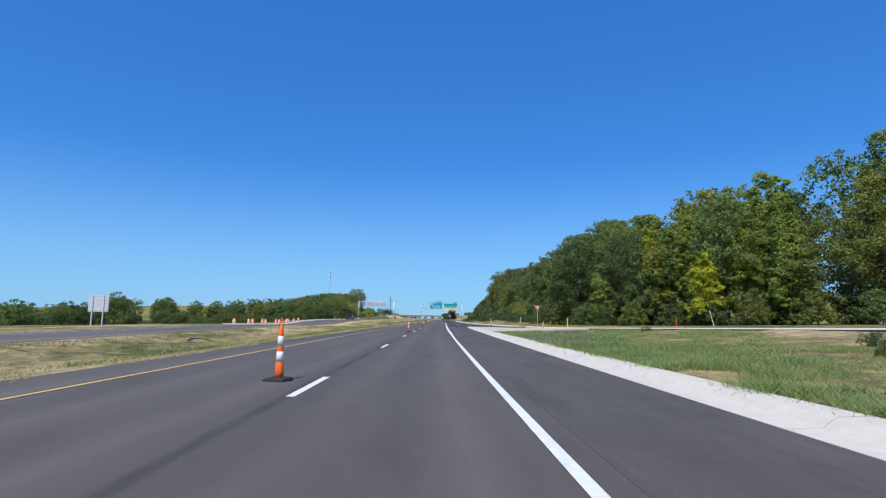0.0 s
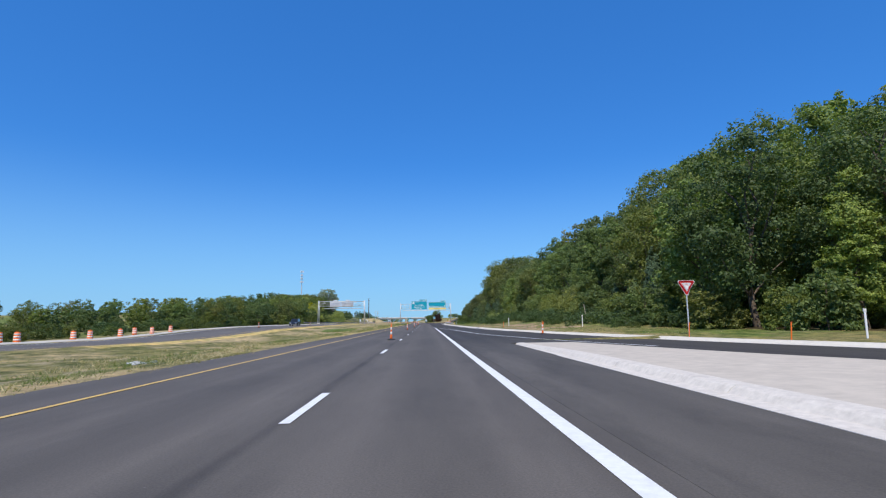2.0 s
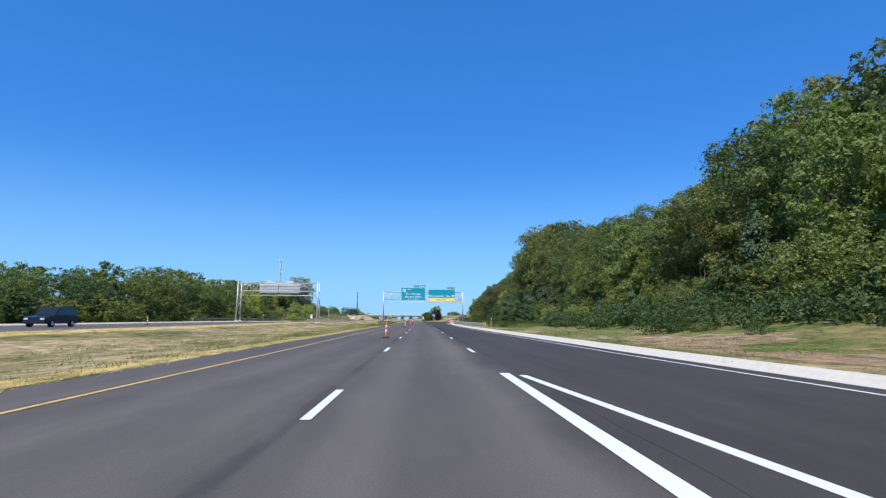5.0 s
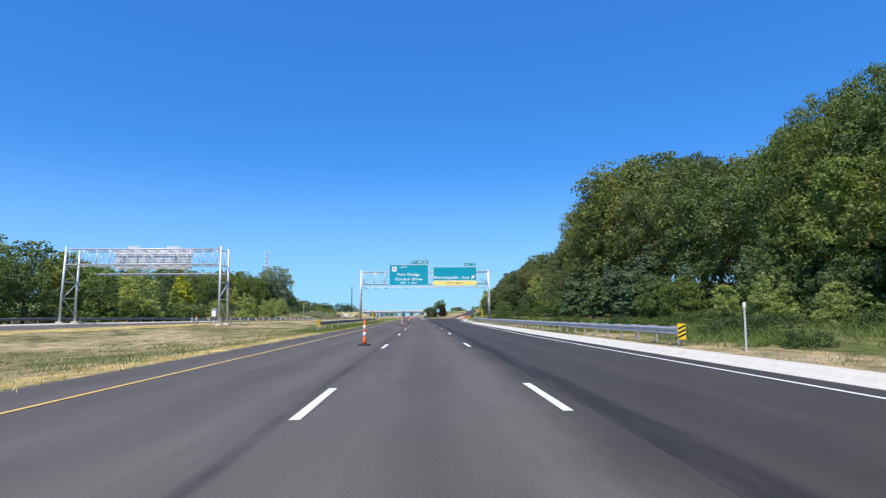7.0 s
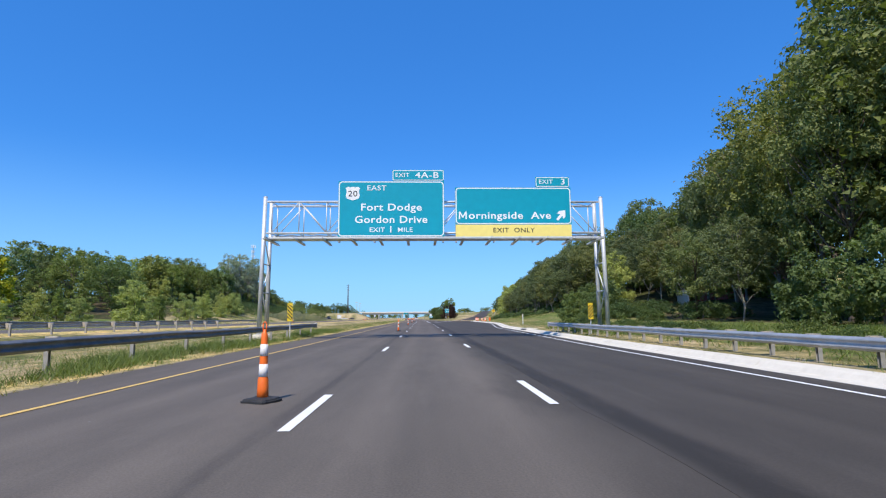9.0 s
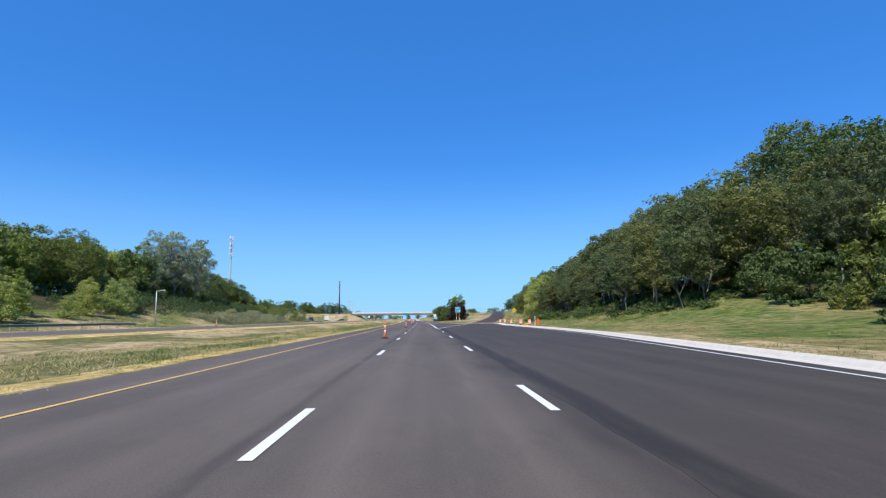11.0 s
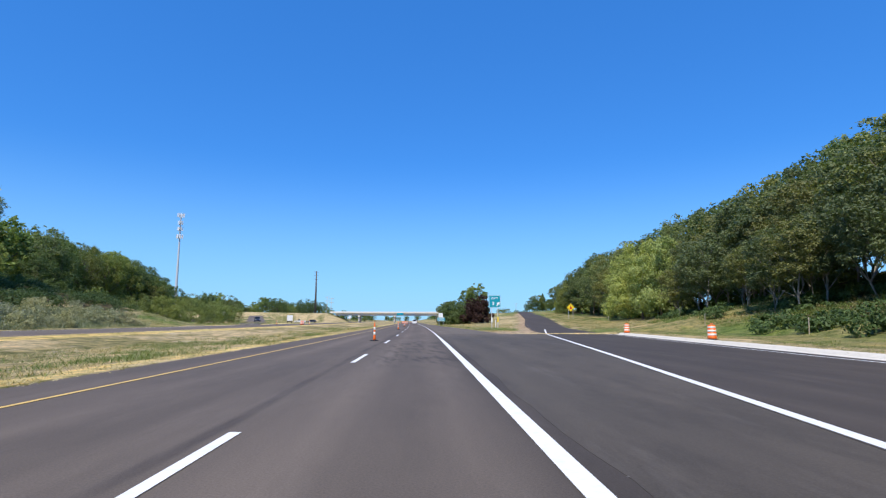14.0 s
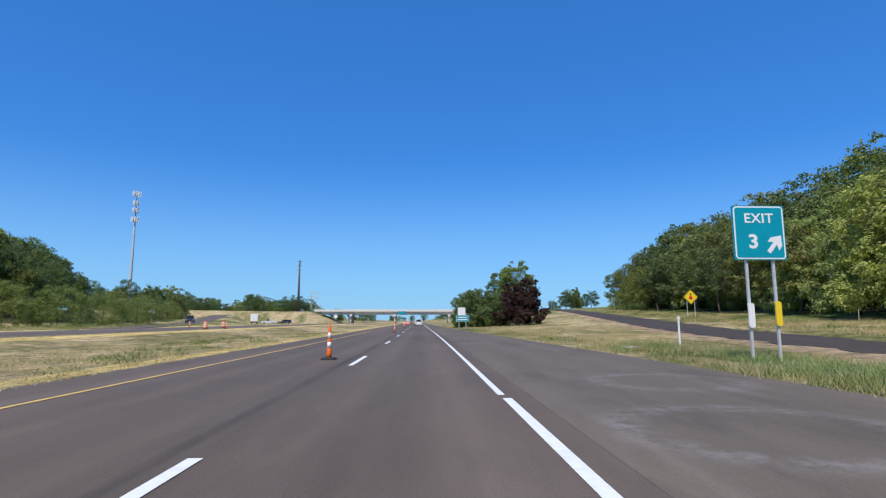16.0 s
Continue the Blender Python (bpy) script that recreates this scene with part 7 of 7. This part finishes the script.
def house(s, d, z, turn, w, l, h, wall, label):
    t = thing("house", put(s, d, z, turn), label, "house")
    bm = bmesh.new()
    r = w * 0.32
    a = [bm.verts.new(p) for p in ((-w / 2, -l / 2, -1.5), (w / 2, -l / 2, -1.5), (w / 2, -l / 2, h), (0, -l / 2, h + r), (-w / 2, -l / 2, h))]
    b = [bm.verts.new((v.co.x, l / 2, v.co.z)) for v in a]
    bm.faces.new(a)
    bm.faces.new(list(reversed(b)))
    for i in range(5):
        bm.faces.new((a[(i + 1) % 5], a[i], b[i], b[(i + 1) % 5]))
    bmesh.ops.recalc_face_normals(bm, faces=bm.faces)
    part("wall", bm, wall, t)
    for sg in (-1, 1):
        bm = bmesh.new()
        p = [(0, h + r + 0.05), (sg * (w / 2 + 0.45), h - 0.25), (sg * (w / 2 + 0.45), h - 0.07), (0, h + r + 0.25)]
        u = [bm.verts.new((x, -l / 2 - 0.4, q)) for x, q in p]
        v = [bm.verts.new((x, l / 2 + 0.4, q)) for x, q in p]
        bm.faces.new(u)
        bm.faces.new(list(reversed(v)))
        for i in range(4):
            bm.faces.new((u[(i + 1) % 4], u[i], v[i], v[(i + 1) % 4]))
        bmesh.ops.recalc_face_normals(bm, faces=bm.faces)
        part("roof", bm, ROOF, t)
    for x, y, turn2 in ((-w * 0.25, -l / 2, 0), (w * 0.2, -l / 2, 0), (-w / 2, -l * 0.2, -90), (-w / 2, l * 0.22, -90)):
        win = new("window")
        win.parent = t
        win.matrix_basis = pose(x, y, h * 0.5, 0, 0, turn2)
        bm = bmesh.new()
        for q in ((-0.6, -0.5, -0.75, 0.75), (0.5, 0.6, -0.75, 0.75), (-0.5, 0.5, 0.65, 0.75), (-0.5, 0.5, -0.75, -0.65)):
            box(bm, q[0], q[1], -0.06, 0.04, q[2], q[3])
        part("window_frame", bm, SIGN_WHITE, win)
        bm = bmesh.new()
        box(bm, -0.5, 0.5, -0.02, 0.03, -0.65, 0.65)
        part("pane", bm, GLASS, win)


house(367.5, 57, ground_z(367.5, 57), 20, 8, 11, 4.0, WALL_RED, "red sided house with white trim behind a fence")
house(300, 76, ground_z(300, 76), 15, 10, 13, 6.2, WALL_WHITE, "white sided house among the trees")
house(268, 84, ground_z(268, 84), 5, 10, 12, 5.5, WALL_WHITE, "white sided house behind the trees")


def shed(s, d):
    house_thing = thing("garden_shed", put(s, d, ground_z(s, d) - 0.05, 25), "small grey garden shed with a pitched roof", "shed")
    bm = bmesh.new()
    a = [bm.verts.new(p) for p in ((-1.0, -1.1, 0), (1.0, -1.1, 0), (1.0, -1.1, 1.7), (0, -1.1, 2.3), (-1.0, -1.1, 1.7))]
    b = [bm.verts.new((v.co.x, 1.1, v.co.z)) for v in a]
    bm.faces.new(a)
    bm.faces.new(list(reversed(b)))
    for i in range(5):
        bm.faces.new((a[(i + 1) % 5], a[i], b[i], b[(i + 1) % 5]))
    bmesh.ops.recalc_face_normals(bm, faces=bm.faces)
    part("wall", bm, SIGN_BACK, house_thing)
    for sg in (-1, 1):
        bm = bmesh.new()
        u = [bm.verts.new((x * sg, -1.25, q)) for x, q in ((0, 2.32), (1.2, 1.6), (1.2, 1.66), (0, 2.4))]
        v = [bm.verts.new((q.co.x, 1.25, q.co.z)) for q in u]
        bm.faces.new(u)
        bm.faces.new(list(reversed(v)))
        for i in range(4):
            bm.faces.new((u[(i + 1) % 4], u[i], v[i], v[(i + 1) % 4]))
        bmesh.ops.recalc_face_normals(bm, faces=bm.faces)
        part("roof", bm, ROOF, house_thing)
    bm = bmesh.new()
    box(bm, -0.4, 0.4, -1.14, -1.1, 0.05, 1.6)
    part("door", bm, SIGN_WHITE, house_thing)


shed(289, 38.5)


def board_fence(s0, s1, d0, d1, h):
    f = thing("board_fence", Matrix(), "weathered wooden board fence behind the bushes", "fence")
    bm = bmesh.new()
    box(bm, -0.07, 0.07, -0.01, 0.01, 0.0, h, 0.004)
    me = bpy.data.meshes.new("board")
    bm.to_mesh(me)
    bm.free()
    me.materials.append(WEATHERED_WOOD)
    n = int(math.hypot(s1 - s0, d1 - d0) / 0.15)
    turn = math.degrees(math.atan2(s1 - s0, d1 - d0))
    for i in range(n):
        u = i / n
        s, d = s0 + (s1 - s0) * u, d0 + (d1 - d0) * u
        piece("board", me, f, put(s, d, ground_z(s, d) + random.uniform(-0.03, 0.03), turn))
    for zz in (0.4, h - 0.35):
        bm = bmesh.new()
        p, q = at(s0, d0, ground_z(s0, d0) + zz), at(s1, d1, ground_z(s1, d1) + zz)
        tube(bm, p, q, 0.05, n=4)
        part("rail", bm, WEATHERED_WOOD, f)


board_fence(352, 372, 40, 48, 2.45)


# ---------- small things on the ground ----------
def tyre_scrap(s, d, z):
    t = thing("tyre_scrap", put(s, d, z, 70), "torn black tyre tread lying in the grass", "tyre scrap")
    bm = bmesh.new()
    prev = None
    for i in range(11):
        u = i / 10
        c = Vector((u * 1.5 - 0.75, 0.18 * math.sin(u * 5), 0.05 + 0.13 * math.sin(u * 3.1)))
        ring = [bm.verts.new(c + Vector((0, y, q))) for y, q in ((-0.13, 0), (0.13, 0.02), (0.13, 0.05), (-0.13, 0.03))]
        if prev:
            for k in range(4):
                bm.faces.new((prev[k], prev[(k + 1) % 4], ring[(k + 1) % 4], ring[k]))
        else:
            bm.faces.new(list(reversed(ring)))
        prev = ring
    bm.faces.new(prev)
    part("tread", bm, RUBBER, t)


tyre_scrap(33, -12.4, ground_z(33, -12.4) + 0.02)


def litter(s, d):
    t = thing("litter", put(s, d, ground_z(s, d) + 0.02, 40), "crumpled white plastic sheet on the grass", "litter")
    bm = bmesh.new()
    grid = [[bm.verts.new((0.13 * i - 0.5, 0.08 * j - 0.16, 0.06 + 0.12 * noise.noise(Vector((i * 0.9, j * 1.1, s))))) for j in range(5)] for i in range(9)]
    for i in range(8):
        for j in range(4):
            bm.faces.new((grid[i][j], grid[i + 1][j], grid[i + 1][j + 1], grid[i][j + 1]))
    bmesh.ops.solidify(bm, geom=bm.faces[:], thickness=0.01)
    part("sheet", bm, SIGN_WHITE, t)


litter(82.3, -8.8)
litter(518.0, 11.6)


def fallen_sign(s, d):
    z = ground_z(s, d)
    t = thing("folded_sign", put(s, d, z, 30), "orange folded roadworks sign leaning on the grass", "road sign")
    bm = bmesh.new()
    box(bm, -0.3, 0.3, -0.02, 0.02, 0.1, 1.05, 0.01)
    part("panel", bm, ORANGE, t, m=pose(0, 0, 0, -14, 12, 0))
    bm = bmesh.new()
    tube(bm, (-0.3, 0.0, 0.0), (0.25, 0.3, 1.0), 0.025, n=6)
    tube(bm, (0.35, 0.0, 0.0), (-0.2, 0.3, 1.0), 0.025, n=6)
    part("stand", bm, DARK_STEEL, t)


fallen_sign(426.4, 20.6)


def sandbags(s, d):
    t = thing("sandbag", put(s, d, ground_z(s, d), 20), "orange sandbag lying on the grass", "sandbag")
    bm = bmesh.new()
    bmesh.ops.create_uvsphere(bm, u_segments=12, v_segments=8, radius=0.3)
    for v in bm.verts:
        v.co = Vector((v.co.x * 1.5, v.co.y, max(-0.05, v.co.z * 0.55 + 0.08) + 0.03 * noise.noise(v.co * 6)))
    part("bag", bm, painted("orange_bag", (0.8, 0.32, 0.06), 0.8, 0, 0.2, 6, 0.3), t, smooth_shade=True)


sandbags(432.6, 19.7)
sandbags(433.5, 20.2)


def work_board(s, d, z):
    t = thing("work_sign", put(s, d, z, 0), "orange roadworks board on a low stand", "road sign")
    bm = bmesh.new()
    box(bm, -0.42, 0.42, -0.02, 0.02, 0.15, 0.85, 0.02)
    part("panel", bm, ORANGE, t)
    for x in (-0.3, 0.3):
        bm = bmesh.new()
        box(bm, x - 0.03, x + 0.03, 0.021, 0.06, 0, 0.8)
        part("leg", bm, DARK_STEEL, t)


work_board(190, -45.5, ground_z(190, -45.5))


# ---------- grass ----------
BLADE_GREEN = leafy("blade_green", (0.07, 0.1, 0.022), (0.2, 0.25, 0.075), 0.0, 0.3)
BLADE_KERB = leafy("blade_kerb", (0.13, 0.175, 0.06), (0.33, 0.39, 0.17), 0.0, 0.35)
BLADE_GREY = leafy("blade_grey", (0.13, 0.15, 0.1), (0.3, 0.31, 0.2), 0.0, 0.25)
BLADE_DRY = leafy("blade_dry", (0.29, 0.23, 0.115), (0.58, 0.475, 0.27), 0.0, 0.25)


def grass(name, label, count, s0, s1, near, far, height, mat, seed, blades=8, lie=0.25, spread=0.16, bias=1.5, blade=1.0, gaps=-0.12):
    """Tufts of blades, thicker towards the near edge."""
    rng = np.random.default_rng(seed)
    v = []
    for i in range(count):
        s = rng.uniform(s0, s1)
        a, b = near(s), far(s)
        d = a + (b - a) * rng.random() ** bias
        thick = noise.noise(Vector((s * 0.16, d * 0.3, seed))) + 0.8 * noise.noise(Vector((s * 0.6, d * 0.9, seed + 3.5)))
        if thick < gaps:
            continue
        base = np.array(at(s, d, ground_z(s, d) - 0.02))
        hh = height * (0.5 + 0.6 * rng.random() + 0.7 * max(0.0, thick))
        ang = rng.random(blades) * 6.283
        off = rng.normal(size=(blades, 2)) * spread
        for k in range(blades):
            h = hh * (0.6 + 0.5 * rng.random())
            w = (0.01 + 0.014 * rng.random()) * blade
            cx, sx = math.cos(ang[k]), math.sin(ang[k])
            p = base + np.array([off[k, 0], off[k, 1], 0])
            tip = p + np.array([cx * h * lie * 2 * rng.random(), sx * h * lie * 2 * rng.random(), h * (1 - 0.6 * lie)])
            v += [p + np.array([-sx * w, cx * w, 0]), p - np.array([-sx * w, cx * w, 0]), tip]
    v = np.array(v)
    n = len(v) // 3
    me = bpy.data.meshes.new(name)
    me.vertices.add(len(v))
    me.vertices.foreach_set("co", v.ravel())
    me.loops.add(len(v))
    me.loops.foreach_set("vertex_index", np.arange(len(v)))
    me.polygons.add(n)
    me.polygons.foreach_set("loop_start", np.arange(n) * 3)
    me.polygons.foreach_set("loop_total", np.full(n, 3))
    me.materials.append(mat)
    me.update(calc_edges=True)
    tagged(new(name, me), label, "grass", kind="stuff")


grass("median_grass", "dry straw-coloured grass tufts on the median", 17000, 2, 560, flat(-6.35), lambda s: max(-17, opp_near(s) + 0.5), 0.24, BLADE_DRY, 1, 10, 0.75, 0.28, 1.5, 0.75, 0.0)
grass("median_green_grass", "green grass tufts on the median", 15000, 2, 470, flat(-6.8), lambda s: max(-17, opp_near(s) + 0.5), 0.27, BLADE_GREEN, 2, 10, 0.7, 0.28, 1.4, 0.75, 0.1)
grass("straw_edge", "pale straw mulch along the asphalt", 6500, 2, 600, flat(-6.05), flat(-6.75), 0.12, BLADE_DRY, 3, 10, 0.95, 0.14, 1.0)
grass("rail_weeds", "tall green weeds under the guard rail", 3600, 258, 332, flat(-6.5), flat(-9.2), 0.6, BLADE_GREEN, 4, 12, 0.6, 0.25, 1.2, 0.6)
grass("island_grass", "green grass on the traffic island", 19000, -4, 51, flat(8.15), lambda s: ramp_in(s) - 0.6 - 5 * (1 - smooth(14, 34, s)), 0.27, BLADE_KERB, 5, 11, 0.8, 0.26, 1.15, 0.55)
grass("island_dry_grass", "dry grass on the traffic island", 6000, -4, 47, flat(8.6), lambda s: ramp_in(s) - 0.6, 0.12, BLADE_DRY, 6, 10, 0.9, 0.26, 0.9, 0.5)
grass("verge_grass", "green grass on the bank behind the kerb", 9000, 100, 500, lambda s: edge_right(s) + 1.7, lambda s: edge_right(s) + 11, 0.24, BLADE_GREEN, 7, 10, 0.8, 0.32, 1.3, 0.65)
grass("verge_dry_grass", "dry grass on the bank behind the kerb", 4500, 100, 500, lambda s: edge_right(s) + 1.5, lambda s: edge_right(s) + 9, 0.2, BLADE_DRY, 8, 10, 0.9, 0.32, 1.8, 0.65)
grass("bank_weeds", "tall weeds at the foot of the wood", 4200, 222, 330, lambda s: edge_right(s) + 2.6, lambda s: edge_right(s) + 14, 0.75, BLADE_GREEN, 9, 12, 0.75, 0.25, 1.0)
grass("gore_grass", "tall dry grass beside the exit", 9500, 499, 640, lambda s: main_right(s) + 0.15, lambda s: max(main_right(s) + 0.3, min(main_right(s) + 14, exit_in(s) - 3.2)), 0.36, BLADE_DRY, 10, 14, 0.6, 0.3, 1.2, 0.42)
grass("gore_green_grass", "green weeds beside the exit", 900, 500, 600, lambda s: main_right(s) + 0.3, lambda s: min(main_right(s) + 4, exit_in(s) - 3), 0.34, BLADE_GREEN, 11, 14, 0.45, 0.3, 1.3, 0.55)
grass("bank_green_weeds", "tall green weeds below the wood", 5200, 395, 505, lambda s: edge_right(s) + 9, lambda s: edge_right(s) + 18, 0.55, BLADE_GREEN, 25, 14, 0.7, 0.3, 0.8, 1.0, -0.05)
grass("bank_dry_grass", "tall dry grass on the wooded bank", 5200, 395, 540, lambda s: edge_right(s) + 11 if s < 495 else exit_out(s) + 9, lambda s: 50 + max(0, s - 500) * 0.1, 0.6, BLADE_DRY, 12, 12, 0.75, 0.25, 0.8)
grass("far_straw", "golden straw mulch along the opposite carriageway", 4200, 96, 600, lambda s: opp_near(s) + 0.1, lambda s: opp_near(s) + 2.2, 0.14, BLADE_DRY, 13, 8, 0.9, 0.2, 1.0)
grass("apron_weeds", "weeds growing in the apron's cracks", 900, 56.6, 58.8, lambda s: 7.95 + (s - 56.4) * 0.95, lambda s: 8.75 + (s - 56.4) * 0.95, 0.14, BLADE_GREEN, 14, 10, 0.8, 0.1, 1.0, 1.0, -1.0)
grass("apron_weeds", "dry weeds growing in the apron's cracks", 700, 58.8, 62.4, lambda s: 9.9 + (s - 58.6) * 1.0, lambda s: 10.4 + (s - 58.6) * 1.0, 0.11, BLADE_DRY, 15, 10, 0.8, 0.1, 1.0, 1.0, -0.6)
grass("sign_weeds", "green weeds round the exit sign's posts", 1300, 501, 520, lambda s: main_right(s) + 0.3, lambda s: main_right(s) + 4.5, 0.46, BLADE_KERB, 16, 16, 0.55, 0.28, 1.0, 0.5)
grass("hill_weeds", "tall grey-green weeds on the hill", 2600, 400, 620, lambda s: opp_far(s) - 3, lambda s: opp_far(s) - 26, 0.8, BLADE_GREEN, 17, 12, 0.75, 0.35, 0.9)
grass("hill_dry_grass", "dry grass on the hill", 2600, 400, 640, lambda s: opp_far(s) - 2.5, lambda s: opp_far(s) - 28, 0.6, BLADE_DRY, 18, 12, 0.75, 0.35, 0.9)
grass("kerb_weeds", "tall green weeds along the island's kerb", 6500, 8, 52, lambda s: 8.02 + 0.3 * math.sin(s * 1.9) * math.sin(s * 0.7), lambda s: 10.2 + 4 * smooth(22, 34, s), 0.42, BLADE_KERB, 19, 13, 0.7, 0.22, 1.25, 0.6, 0.0)
grass("kerb_reedgrass", "tall grey-green grass along the island's kerb", 3000, 20, 53, flat(8.3), lambda s: 10 + 4.5 * smooth(22, 34, s), 0.44, BLADE_GREY, 22, 12, 0.65, 0.25, 1.0, 0.6, 0.05)
grass("median_weeds", "tall green weeds in the dip of the median", 900, 151, 166, flat(-11.8), flat(-15.4), 0.62, BLADE_KERB, 26, 14, 0.6, 0.28, 1.0, 0.8, -0.3)
grass("ramp_weeds", "tall dry weeds beyond the exit", 5200, 500, 640, lambda s: exit_out(s) + 0.8, lambda s: exit_out(s) + 9, 0.55, BLADE_DRY, 27, 13, 0.65, 0.3, 1.0, 0.6, -0.05)
grass("ramp_green_weeds", "tall green weeds beyond the exit", 3200, 500, 640, lambda s: exit_out(s) + 1.2, lambda s: exit_out(s) + 10, 0.5, BLADE_GREEN, 28, 13, 0.65, 0.3, 0.9, 0.7, 0.05)
grass("hill_reeds", "tall grey-green reeds on the bank beyond the opposite carriageway", 3600, 462, 522, lambda s: opp_far(s) - 3.2, lambda s: opp_far(s) - 15, 1.25, BLADE_GREY, 21, 15, 0.6, 0.45, 1.0, 1.3, -0.1)
grass("median_clumps", "coarse green clumps on the median", 7000, 300, 560, flat(-7.2), lambda s: max(-16.5, opp_near(s) + 1.5), 0.36, BLADE_GREEN, 23, 14, 0.7, 0.22, 1.2, 0.7, 0.28)
grass("median_dead_clumps", "coarse straw-brown clumps on the median", 6000, 300, 560, flat(-7), lambda s: max(-16.5, opp_near(s) + 1), 0.3, BLADE_DRY, 24, 14, 0.8, 0.22, 1.2, 0.7, 0.25)
